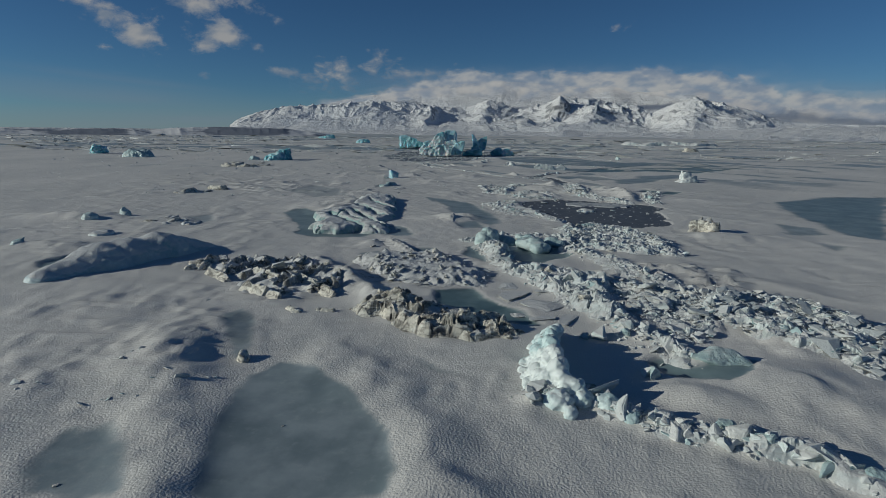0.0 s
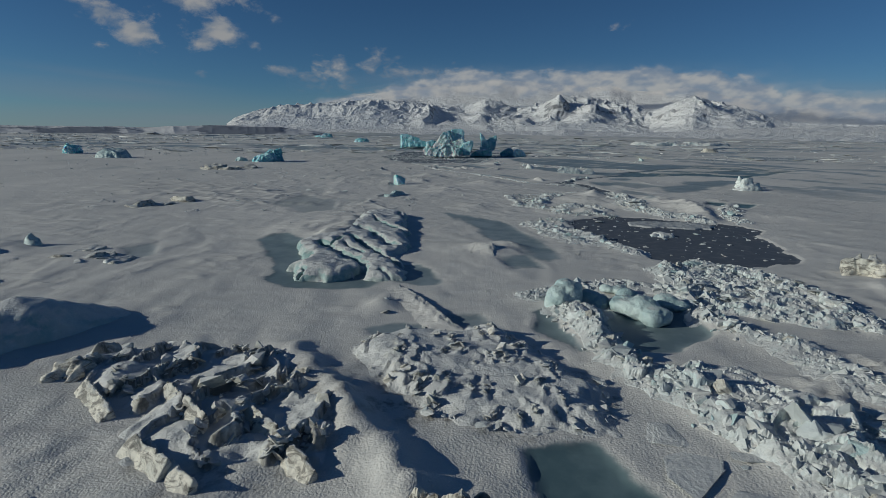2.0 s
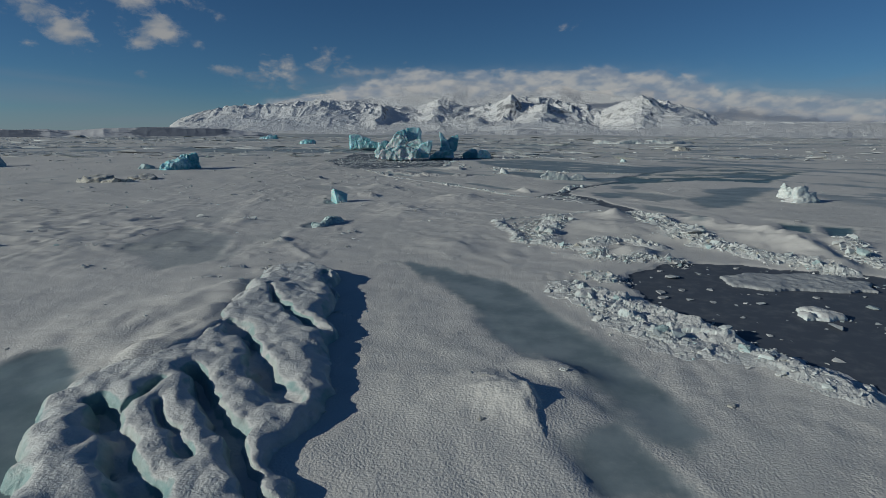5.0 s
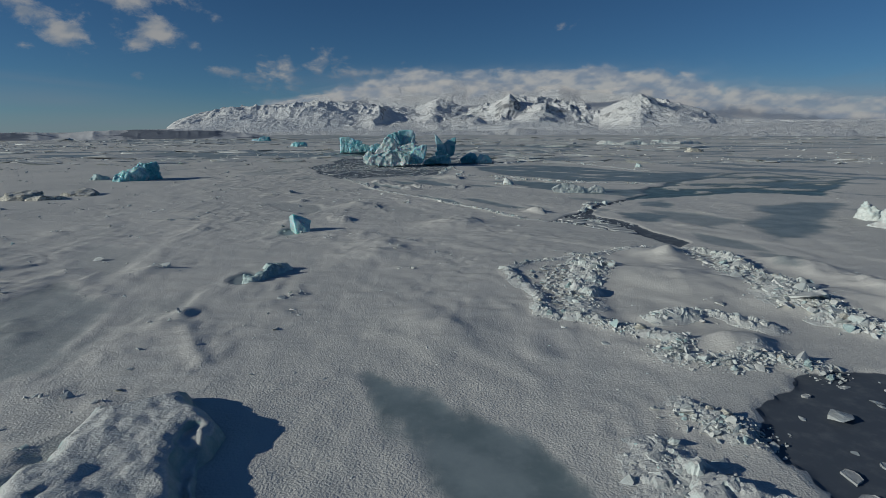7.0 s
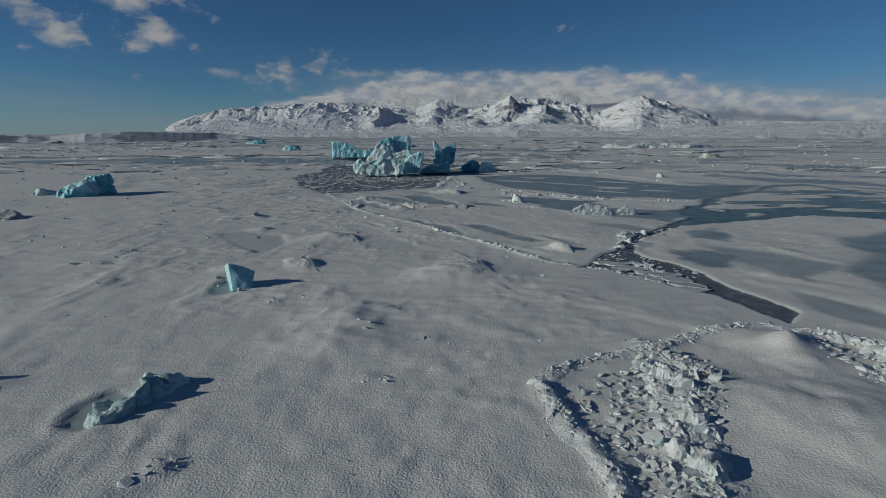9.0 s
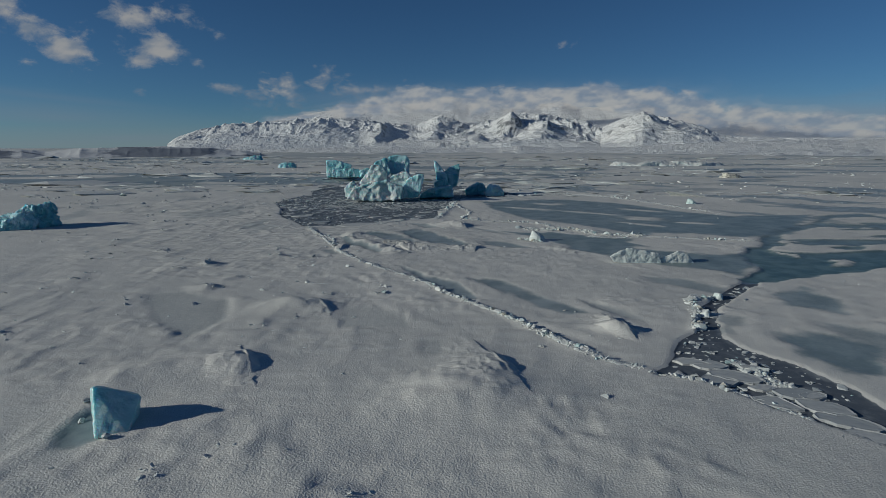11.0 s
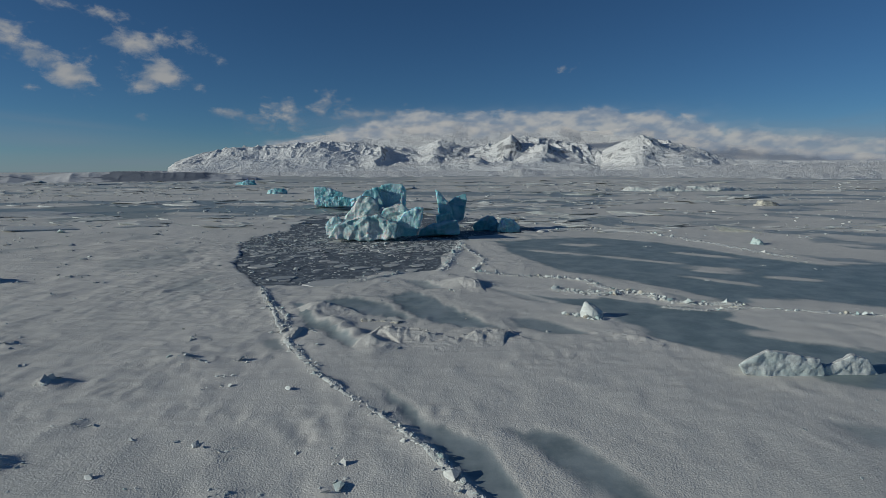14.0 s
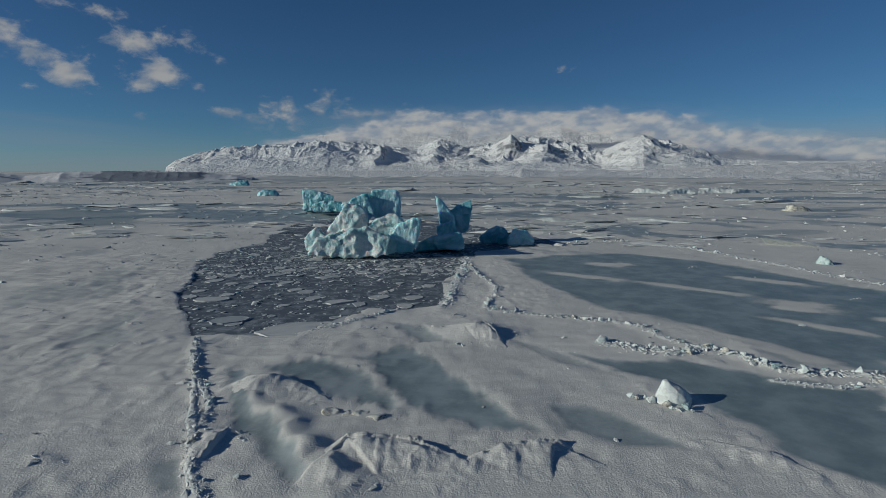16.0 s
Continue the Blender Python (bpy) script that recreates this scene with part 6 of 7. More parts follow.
dirty_wall([0.78, 148.97, 2.74, 150.05, 4.40, 150.33], 26, 0.4, 0.16, 42, "ash-lined lip of broken ice on a snow scarp", 0.15)
dirty_wall([-8.72, 72.20, -8.81, 73.01], 3, 0.5, 0.35, 43, "dirty cleft pillar of ice behind a snow drift", 0.4)
dirty_wall([-40.79, 75.39, -38.37, 77.35, -36.15, 81.89], 6, 2.0, 0.55, 44, "low grey hump of dirty ice under snow", 0.8)
dirty_wall([-32.87, 51.11, -30.01, 53.44, -24.61, 50.47], 9, 1.3, 0.28, 45, "scattered low plates of dirty ice", 1.2)
dirty_wall([-32.24, 50.33, -27.61, 50.93, -23.81, 49.68], 9, 1.3, 0.28, 46, "scattered low plates of dirty ice", 1.2)
dirty_wall([-5.42, 18.44, -4.50, 18.30], 2, 0.5, 0.4, 47, "dark stone-like lump of ice melted into snow", 0.1)

# the blue tooth with its hollow
tooth = body("ice_tooth", ice_material("tooth_ice", (0.25, 0.50, 0.53), (0.46, 0.66, 0.67), 0.0, 0.0, 0.3, 0.1, 0.6), (), (), [[(-14.24, 107.55, -0.30), (-13.88, 106.91, 0.00), (-12.79, 107.33, 0.00), (-13.13, 107.99, -0.30), (-13.26, 108.99, -0.30), (-15.11, 109.49, -0.30), (-14.46, 108.00, 1.67), (-14.63, 108.60, 1.50), (-12.88, 108.70, 0.93), (-13.31, 109.30, 0.78), (-14.92, 108.50, 1.39), (-13.61, 108.40, 1.34)]], 0.05, ((1.2, 0.1), (0.3, 0.03)), 50)
tagged(tooth, "upright tooth of smooth turquoise ice in a thawed hollow", "ice tooth")
for k, (px, py) in enumerate(((-15.38, 108.45), (-15.92, 109.88), (-13.40, 106.90))):
    ice_block(px, py, 0.4, 5000 + k, "small white ice fragment fallen from a turquoise tooth", "fragments of the tooth", WHITE)

# little blue heap in the snow
for k, (px, py, s) in enumerate(((-12.57, 90.04, 0.8), (-12.25, 90.68, 0.9), (-11.95, 91.52, 1.0), (-11.57, 92.22, 1.1), (-11.30, 93.16, 1.0), (-13.1, 91.2, 0.6), (-12.45, 93.57, 0.7))):
    ob = body("ice_boulder", PALE, [((px, py, 0.0), 0.6 * s, 0.55)], [(px, py, -0.2, 1.25 * s, 0.9 * s, 0.72 * s, 50 * k, 14)], (), 0.06, ((0.7, 0.22), (0.25, 0.08)), 60 + k)
    tagged(ob, "rounded lump of blue-green ice sunk in snow", "ice boulder", "cluster of blue lumps")

# white cone and chunk beside the leads
cx, cy = 11.55, 154.05
cone = body("ice_cone", WHITE, (), (), [[(cx + 1.05 * math.cos(a), cy - 0.2 + 0.85 * math.sin(a), -0.2) for a in np.arange(0, 6.2, 0.6)] + [(cx + 0.1 + 0.95 * math.cos(a), cy - 0.2 + 0.75 * math.sin(a), 0.35) for a in np.arange(0.3, 6.2, 0.6)] + [(cx - 0.05 + 0.55 * math.cos(a), cy - 0.2 + 0.5 * math.sin(a), 0.78) for a in np.arange(0.1, 6.2, 0.8)] + [(cx - 0.42 + 0.16 * math.cos(a), cy - 0.2 + 0.16 * math.sin(a), 1.2) for a in np.arange(0.2, 6.2, 1.2)]], 0.05, ((0.9, 0.1), (0.3, 0.02)), 70)
tagged(cone, "small white cone of ice on a bare ice strip", "ice cone")
for k in range(16):
    ice_block(cx - 2.0 + 0.16 * k + 0.25 * math.sin(5 * k), cy + 0.4 - 0.13 * k + 0.3 * math.sin(3 * k), 0.28 + 0.3 * (k * 5 % 7) / 7, 5100 + k, "small pale fragment of ice beside a white cone", "fragments of the cone")
chunk = body("ice_shelf", WHITE, (), (), [[(16.52, 140.46, 0.67), (18.17, 140.46, 1.51), (21.34, 140.46, 1.01), (21.84, 140.46, -0.17), (19.40, 140.46, -0.34), (16.92, 140.46, 0.09), (17.62, 142.06, 0.21), (19.08, 142.06, 1.08), (21.88, 142.06, 0.56), (22.34, 142.06, -0.66), (20.18, 142.06, -0.84), (17.99, 142.06, -0.40)], [(21.42, 140.66, 0.28), (23.32, 140.66, 1.16), (24.32, 140.66, 0.91), (25.44, 140.66, -0.57), (22.13, 140.66, -0.40), (22.40, 141.86, -0.08), (24.05, 141.86, 0.83), (24.93, 141.86, 0.57), (25.93, 141.86, -0.95), (23.03, 141.86, -0.78)]], 0.07, ((0.8, 0.22), (0.3, 0.08)), 71)
tagged(chunk, "low tilted shelf of white ice on bare lake ice", "ice shelf")
for k, (px, py, s, hgt, lean) in enumerate(((18.73, 126.84, 1.4, 0.45, 25), (21.00, 127.66, 1.0, 0.45, 20), (17.84, 123.27, 0.9, 0.4, 10), (16.28, 120.45, 0.9, 0.4, 5), (10.59, 119.77, 1.3, 0.3, 8))):
    ob = body("tilted_slab", WHITE, (), [(px, py, -0.15, s, 0.7 * s, hgt, 30 + 40 * k, lean)], (), 0.06, ((0.6, 0.12), (0.2, 0.04)), 72 + k)
    tagged(ob, "upturned slab of snowy ice at the edge of a lead", "ice slab", "slabs along the lead")

# pinnacle far on the open side
px, py = 43.63, 109.12
tagged(body("ice_pinnacle", WHITE, (), [(px, py, -0.2, 4.4, 3, 1.0, 10, 0), (px - 0.2, py, 0, 2.4, 1.8, 1.9, 30, 0), (px + 1.0, py, 0, 2.4, 1.8, 1.2, 30, 0)], (), 0.14, ((1.4, 0.5), (0.5, 0.15)), 80), "pointed pinnacle of snow-covered ice", "ice pinnacle")
px, py = -14.55, 109.03

# ---- the iceberg in its pool of brash ice ----
bx, by = -13.58, 212.92
berg = empty("iceberg", bx, by)
BERG_WHITE = ice_material("berg_snow_ice", (0.27, 0.49, 0.53), (0.68, 0.73, 0.71), 0.58, 0.1, 0.5, 0.2, 0.4, 0.8, 0.42, 0.12)


def berg_part(name, mat, chunks, hulls, seed, voxel=0.14, lumps=((2.8, 1.7), (0.9, 0.28), (0.3, 0.14))):
    ob = body(name, mat, (), chunks, hulls, voxel, lumps, seed, smooth_it=3, scallop=(1.6, 0.08))
    ob.parent, ob.matrix_parent_inverse = berg, Matrix.Translation(-berg.location)
    return ob


def thick(outline, depth, shrink=0.88):
    """A slab from its outline: the same outline again, smaller, some way behind."""
    mid = np.mean(outline, 0)
    return [tuple(p) for p in outline] + [tuple(mid + (np.array(p) - mid) * shrink + (0, depth, 0)) for p in outline]


berg_part("flank", BERG_WHITE, (), [
    thick([(-20.96, 205.0, 2.14), (-20.17, 205.0, 3.63), (-18.93, 205.0, 4.04), (-17.75, 205.0, 2.8), (-19.04, 205.0, 0.73), (-20.68, 205.0, 0.73)], 3, 0.8),
    thick([(-19.68, 202.5, 0.7), (-18.42, 202.5, 2.7), (-15.22, 202.5, 4.06), (-11.25, 202.5, 4.37), (-8.11, 202.5, 2.94), (-8.54, 202.5, 0.69), (-12.13, 202.5, 0.13), (-16.11, 202.5, 0.29)], 5, 0.72),
    thick([(-17.85, 205.5, 2.74), (-16.12, 205.5, 5.87), (-14.69, 205.5, 7.51), (-12.57, 205.5, 7.35), (-11.46, 205.5, 5.63), (-11.68, 205.5, 2.74), (-15.82, 205.5, 1.91)], 4, 0.7),
    thick([(-13.66, 205.0, 2.8), (-10.75, 205.0, 5.1), (-7.47, 205.0, 6.24), (-6.51, 205.0, 5.09), (-7.51, 205.0, 2.96), (-11.62, 205.0, 2.14)], 4, 0.75)], 90, 0.12, ((3.0, 0.9), (-2.6, 0.24), (0.9, 0.2), (0.3, 0.06)))
berg_part("crown", BLUE, (), [
    thick([(-11.75, 211.0, 9.08), (-9.65, 211.0, 9.6), (-7.92, 211.0, 9.34), (-7.23, 211.0, 8.22), (-7.28, 211.0, 4.28), (-8.87, 211.0, 3.4), (-11.04, 211.0, 4.54), (-11.7, 211.0, 6.91)], 3.5, 0.9),
    thick([(-14.57, 210.0, 8.1), (-12.14, 210.0, 8.95), (-11.17, 210.0, 5.68), (-12.67, 210.0, 3.94), (-15.49, 210.0, 5.85)], 4, 0.85)], 91, 0.12, ((2.4, 0.5), (-2.6, 0.16), (0.9, 0.12), (0.3, 0.04)))
berg_part("blue_slab", BLUE, (), [thick([(-8.63, 203.5, 0.7), (-8.28, 203.5, 2.81), (-7.13, 203.5, 4.67), (-5.36, 203.5, 5.47), (-3.84, 203.5, 5.55), (-4.09, 203.5, 3.62), (-5.0, 203.5, 0.86)], 3, 0.85)], 92, 0.12, ((2.4, 0.5), (-2.6, 0.16), (0.9, 0.12), (0.3, 0.04)))
tagged(berg, "turquoise iceberg with snowy white flank in a brash-filled pool", "iceberg")

spire = empty("ice_spire", 1.21, 229.67)
for k, (nm, hulls) in enumerate((
    ("left_horn", [thick([(-1.88, 217.0, 8.29), (-1.04, 217.0, 7.92), (0.08, 217.0, 6.43), (1.21, 217.0, 4.74), (1.5, 217.0, 3.04), (0.94, 217.0, 1.53), (-0.95, 217.0, 2.47), (-1.23, 217.0, 5.11)], 2.5, 0.85), thick([(-1.68, 214.0, 3.35), (0.87, 214.0, 4.26), (2.33, 214.0, 1.51), (-1.41, 214.0, 1.15)], 4, 0.85)]),
    ("right_horn", [thick([(-0.95, 218.0, 4.84), (0.95, 218.0, 5.22), (3.98, 218.0, 5.03), (3.62, 218.0, 2.17), (0.96, 218.0, 1.41), (-0.38, 218.0, 1.98)], 3, 0.85), thick([(0.39, 219.0, 5.34), (2.11, 219.0, 6.77), (4.21, 219.0, 7.44), (4.32, 219.0, 4.95), (3.77, 219.0, 2.25), (0.98, 219.0, 1.68), (0.49, 219.0, 3.42)], 2.5, 0.9)]),
)):
    ob = body(nm, BLUE, (), (), hulls, 0.12, ((2.2, 0.5), (0.9, 0.14), (0.3, 0.04)), 93 + k, smooth_it=3, scallop=(1.6, 0.08))
    ob.parent, ob.matrix_parent_inverse = spire, Matrix.Translation(-spire.location)
tagged(spire, "two-horned spire of clear turquoise ice", "ice spire")
def growler(corners, seed, label):
    tagged(body("growler", BLUE, (), (), [corners], 0.14, ((1.8, 0.7), (0.6, 0.35)), seed, smooth_it=4, scallop=(1.0, 0.1)), label, "growler")


growler([(-2.31, 208.00, 2.41), (2.19, 208.00, 3.18), (2.63, 208.00, 0.69), (-4.88, 208.00, 0.18), (-4.53, 208.00, 1.38), (-2.29, 213.00, 1.81), (2.01, 213.00, 2.62), (2.42, 213.00, -0.02), (-4.74, 213.00, -0.56), (-4.41, 213.00, 0.72)], 100, "low shaded blue ice between two bergs")
growler([(5.54, 218.00, 1.20), (8.28, 218.00, 3.11), (9.52, 218.00, 2.92), (10.88, 218.00, 1.10), (10.90, 218.00, 0.04), (5.74, 218.00, 0.04), (6.13, 222.00, 0.71), (8.70, 222.00, 2.71), (9.86, 222.00, 2.51), (11.14, 222.00, 0.61), (11.16, 222.00, -0.49), (6.32, 222.00, -0.49)], 101, "small blue growler in the brash ice")
growler([(10.07, 216.00, 0.88), (10.97, 216.00, 2.85), (13.03, 216.00, 2.47), (14.55, 216.00, 0.97), (14.48, 216.00, 0.03), (10.27, 216.00, 0.03), (10.79, 220.00, 0.37), (11.63, 220.00, 2.42), (13.56, 220.00, 2.03), (15.00, 220.00, 0.46), (14.94, 220.00, -0.52), (10.98, 220.00, -0.52)], 102, "small blue growler in the brash ice")
growler([(-40.57, 285.00, 6.62), (-37.65, 285.00, 6.79), (-31.87, 285.00, 5.01), (-31.76, 285.00, 3.23), (-37.85, 285.00, 0.79), (-40.45, 285.00, 0.79), (-42.38, 294.00, 6.30), (-39.60, 294.00, 6.47), (-34.12, 294.00, 4.59), (-34.01, 294.00, 2.71), (-39.81, 294.00, 0.13), (-42.28, 294.00, 0.13)], 103, "blue iceberg block beyond the brash pool")
growler([(-35.49, 275.00, 3.20), (-32.10, 275.00, 4.26), (-27.70, 275.00, 3.81), (-27.46, 275.00, 1.37), (-35.09, 275.00, 1.21), (-37.14, 284.00, 2.64), (-33.91, 284.00, 3.77), (-29.71, 284.00, 3.29), (-29.49, 284.00, 0.70), (-36.77, 284.00, 0.54)], 104, "low blue growler beyond the brash pool")
growler([(-26.83, 270.00, 3.51), (-24.15, 270.00, 4.54), (-21.52, 270.00, 3.80), (-21.56, 270.00, 1.74), (-26.58, 270.00, 1.59), (-27.97, 278.00, 3.01), (-25.43, 278.00, 4.10), (-22.93, 278.00, 3.32), (-22.97, 278.00, 1.15), (-27.74, 278.00, 0.99)], 105, "low blue growler beyond the brash pool")

# bergs further out
FAR_BERGS = (
    # place, width, depth, height
    (-54.17, 326.77, 6.15, 4, 1.2, DIRTY, "low dirty growler on the far side of the pool"),
    (-85.41, 398.58, 9.44, 6, 3.0, BLUE, "far small blue iceberg frozen into the lagoon"),
    (-59.87, 163.80, 6.23, 5, 2.6, BLUE, "turquoise iceberg frozen into snow"),
    (-58.24, 166.29, 4.28, 5, 3.6, BLUE, "turquoise iceberg frozen into snow"),
    (-67.75, 166.87, 3.09, 4, 1.2, PALE, "low pale ice beside a turquoise berg"),
    (-54.19, 139.21, 5.27, 4, 1.0, DIRTY, "long low dirty berg in snow"),
    (-59.28, 134.00, 5.62, 4, 1.3, DIRTY, "long low dirty berg in snow"),
    (-55.60, 134.08, 5.15, 4, 0.8, DIRTY, "long low dirty berg in snow"),
    (-109.15, 171.72, 8.93, 7, 2.6, PALE, "far low berg frozen into the lagoon"),
    (-136.14, 190.42, 5.34, 6, 3.2, BLUE, "far small blue iceberg frozen into the lagoon"),
    (-108.84, 171.58, 9.22, 6, 2.0, PALE, "far low berg frozen into the lagoon"),
    (107.78, 293.62, 7.76, 5, 2.0, DIRTY, "ragged dirty ice on the far lagoon"),
    (50.24, 197.80, 1.66, 2, 1.2, PALE, "small pale ice stub"),
    (-174.99, 597.24, 10.51, 6, 2.0, BLUE, "far small blue iceberg frozen into the lagoon"),
    (-161.71, 577.18, 11.78, 8, 4.0, BLUE, "far small blue iceberg frozen into the lagoon"),
    (44.62, 113.70, 1.73, 3, 1.6, WHITE, "snowy ice stub on the open lagoon"),
)
for k, (px, py, wide, deep, hgt, mat, lab) in enumerate(FAR_BERGS):
    v = min(0.4, max(0.14, wide / 40))
    tagged(body("far_berg", mat, (), [(px, py, -0.4, wide, deep, hgt, 8 * k % 20, 6), (px + 0.25 * wide, py, -0.4, 0.5 * wide, 0.8 * deep, 0.7 * hgt, 15, 0), (px - 0.3 * wide, py - 0.2, -0.4, 0.5 * wide, 0.7 * deep, 0.6 * hgt, 0, 4)], (), v, ((wide / 4, hgt * 0.4), (wide / 12, hgt * 0.12)), 120 + k, smooth_it=4), lab, "iceberg")

tagged(body("far_berg", WHITE, (), [(139.11 + 8.26 * k, 426.72 + 3 * (k % 2), -0.5, 26 - 2 * abs(k), 12, 3.0 - 0.25 * abs(k) + 0.3 * (k % 2), 0, 0) for k in range(-3, 4)], (), 0.4, ((4, 1.4), (1.2, 0.4)), 160, smooth_it=2), "long snow-covered berg on the far plain", "iceberg")

# ---- floes ----
rng = np.random.default_rng(41)
wet_y, wet_x = np.nonzero(WET > 0.95)
near_pool = [(GX[i], GY[j]) for j, i in zip(wet_y, wet_x) if 158 < GY[j] < 198 and abs(GX[i]) < 36]
back_pool = [(GX[i], GY[j]) for j, i in zip(wet_y, wet_x) if 190 < GY[j] < 268 and abs(GX[i]) < 36]
dark_pool = [(GX[i], GY[j]) for j, i in zip(wet_y, wet_x) if GY[j] < 100]
leads = [(GX[i], GY[j]) for j, i in zip(wet_y, wet_x) if 110 < GY[j] < 150 and GX[i] > 8]
for pool, count, lo, hi, group in ((near_pool, 80, 0.5, 2.3, "floes in the brash pool"), (back_pool, 130, 0.8, 2.6, "floes in the brash pool"), (dark_pool, 12, 0.35, 0.9, "floes in the dark slush pool"), (leads, 14, 0.4, 1.0, "floes in the open lead")):
    for k in range(count):
        x, y = pool[rng.integers(len(pool))]
        floe(x, y, lo + (hi - lo) * rng.uniform() ** 2, 6000 + count * 7 + k, group, 0.08)
for k, (x, y, size, stretch, rot) in enumerate(((-12.3, 167.6, 4.6, 1.4, 25), (-9.3, 169.9, 4.0, 1.2, 40), (-23.2, 177.9, 3.0, 1.2, 0), (-18.7, 170.3, 2.6, 1.3, 20), (-20.5, 186.1, 2.4, 1.2, 10), (-14.2, 189.3, 2.6, 1.2, 0), (-10.6, 176.7, 2.4, 1.3, 15), (0.29, 185.98, 2.2, 1.2, 40), (15.98, 113.99, 1.1, 1.3, -40), (14.53, 112.91, 2.1, 1.3, -27), (16.41, 110.95, 1.8, 1.3, -14), (13.95, 114.38, 1.5, 1.3, -1), (17.01, 110.65, 1.1, 1.3, 12), (16.83, 108.24, 2.1, 1.3, -35), (15.02, 109.97, 1.8, 1.3, -22), (13.44, 112.44, 1.5, 1.3, -9), (15.18, 111.58, 1.1, 1.3, 4), (16.82, 106.99, 2.1, 1.3, 17), (16.76, 109.52, 1.8, 1.3, -30), (13.23, 114.78, 1.5, 1.3, -17))):
    floe(x, y, size, 6900 + k, "large floes", 0.15, stretch=stretch, rot=rot)
for pool, count, seed in ((near_pool, 900, 1), (back_pool, 4200, 4), (dark_pool, 130, 2), (leads, 200, 3)):
    r2 = np.random.default_rng(seed)
    spots = np.array([pool[i] for i in r2.integers(len(pool), size=count)]) + r2.normal(size=(count, 2)) * 0.1
    scatter("brash_ice", spots, r2.lognormal(-1.35, 0.5, count), 7000 + seed, RUBBLE, "loose brash of thin white ice in dark slush", "brash ice", 0.25, 0.12, 0.3)

r5 = np.random.default_rng(91)
spots = np.concatenate([np.array([hx, hy]) + r5.normal(size=(6, 2)) * (0.55, 0.3) for hx, hy in HUMMOCKS])
scatter("hummock_flakes", spots, r5.lognormal(-1.45, 0.45, len(spots)), 7050, RUBBLE, "small flakes of grey ice caught in snow drifts", "ice flakes", 0.35, 0.35, 0.3)
for k, (x, y, size) in enumerate(((0.20, 58.06, 0.5), (-0.27, 58.44, 0.35), (-0.12, 55.54, 0.3), (3.04, 58.75, 0.5), (8.07, 56.65, 0.5), (8.30, 60.76, 0.6), (1.02, 45.56, 0.3), (-4.25, 42.65, 0.6), (-4.06, 41.01, 0.6), (-1.31, 13.33, 0.2), (-6.23, 9.74, 0.25), (7.12, 149.48, 0.4), (1.24, 153.21, 0.25), (-13.34, 149.03, 0.5), (-12.81, 149.29, 0.4), (-18.24, 147.49, 0.6), (1.53, 114.14, 0.3), (5.53, 117.30, 0.5), (5.65, 117.22, 0.6), (9.20, 123.96, 0.4), (8.47, 124.30, 0.4))):
    ice_block(x, y, 0.7 * size, 5200 + k, "lone shard of grey ice half sunk in snow", "lone shards", (DIRTY, WHITE)[k % 2], (1.4, 0.9, 0.28), 0.15)

# ---- scattered lumps over the plain ----
def snowy(x, y):
    """Where the sheet is under snow."""
    return ICE[np.clip(np.searchsorted(GY, y), 0, len(GY) - 1), np.clip(np.searchsorted(GX, x), 0, len(GX) - 1)] < 0.4


r3 = np.random.default_rng(77)
n = 2600
y = 75 + 180 * r3.uniform(0, 1, n) ** 0.9
x = -5 - (y - 10) * 0.85 * r3.uniform(0, 1, n)
keep = snowy(x, y) & (fbm(x / 5, y / 3, 3, 204) > 0.26) & (ground_z(x, y) > -0.1)
scatter("crust_flakes", np.stack([x, y], 1)[keep], (r3.lognormal(-1.35, 0.45, n) * (0.15 + y / 130))[keep], 7095, RUBBLE, "clusters of low crusted flakes on wind-packed snow", "ice flakes", 0.42, 0.28, 0.25)
n = 120
y = 22 + 110 * r3.uniform(0, 1, n)
x = -4 - 40 * r3.uniform(0, 1, n) ** 1.2
keep = (fbm(x / 5, y / 4, 3, 202) > 0.18) & (ground_z(x, y) > -0.08)
scatter("snow_flakes", np.stack([x, y], 1)[keep], r3.lognormal(-1.8, 0.45, n)[keep], 7090, RUBBLE, "small flakes of crusted snow and grey ice", "ice flakes", 0.4, 0.3, 0.3)
n = 3600
y = 60 + 240 * r3.uniform(0, 1, n) ** 0.8
x = r3.normal(size=n) * (20 + 0.55 * (y - 40))
keep = (fbm(x / 25, y / 12, 3, 200) > 0.02) & snowy(x, y)
scatter("snow_lump", np.stack([x, y], 1)[keep], (r3.lognormal(-1.9, 0.4, n) * (0.6 + y / 150))[keep], 7100, RUBBLE, "scattered low lumps of snow-crusted ice", "ice lumps", 0.35, 0.2, 0.42)
n = 5200
y = 215 + 500 * r3.uniform(0, 1, n) ** 1.2
x = r3.uniform(-0.95, 0.95, n) * (y - 20)
keep = fbm(x / 90, y / 30, 3, 201) > -0.02
scatter("far_ice", np.stack([x, y], 1)[keep], (r3.lognormal(0.1, 0.6, n) * (0.7 + y / 450))[keep], 7200, CRUST, "far belt of low dirty ice and ridges", "ice ridges", 0.3, 0.15, 0.35, 3.2)


n = 5200
y = 190 + 420 * r3.uniform(0, 1, n) ** 1.1
x = r3.uniform(-0.9, 0.95, n) * (y - 20)
keep = fbm(x / 60, y / 20, 3, 203) > 0.0
scatter("far_lumps", np.stack([x, y], 1)[keep], (r3.lognormal(-0.55, 0.5, n) * (0.6 + y / 500))[keep], 7210, RUBBLE, "far small lumps of white ice on the lagoon", "ice lumps", 0.45, 0.2, 0.3)


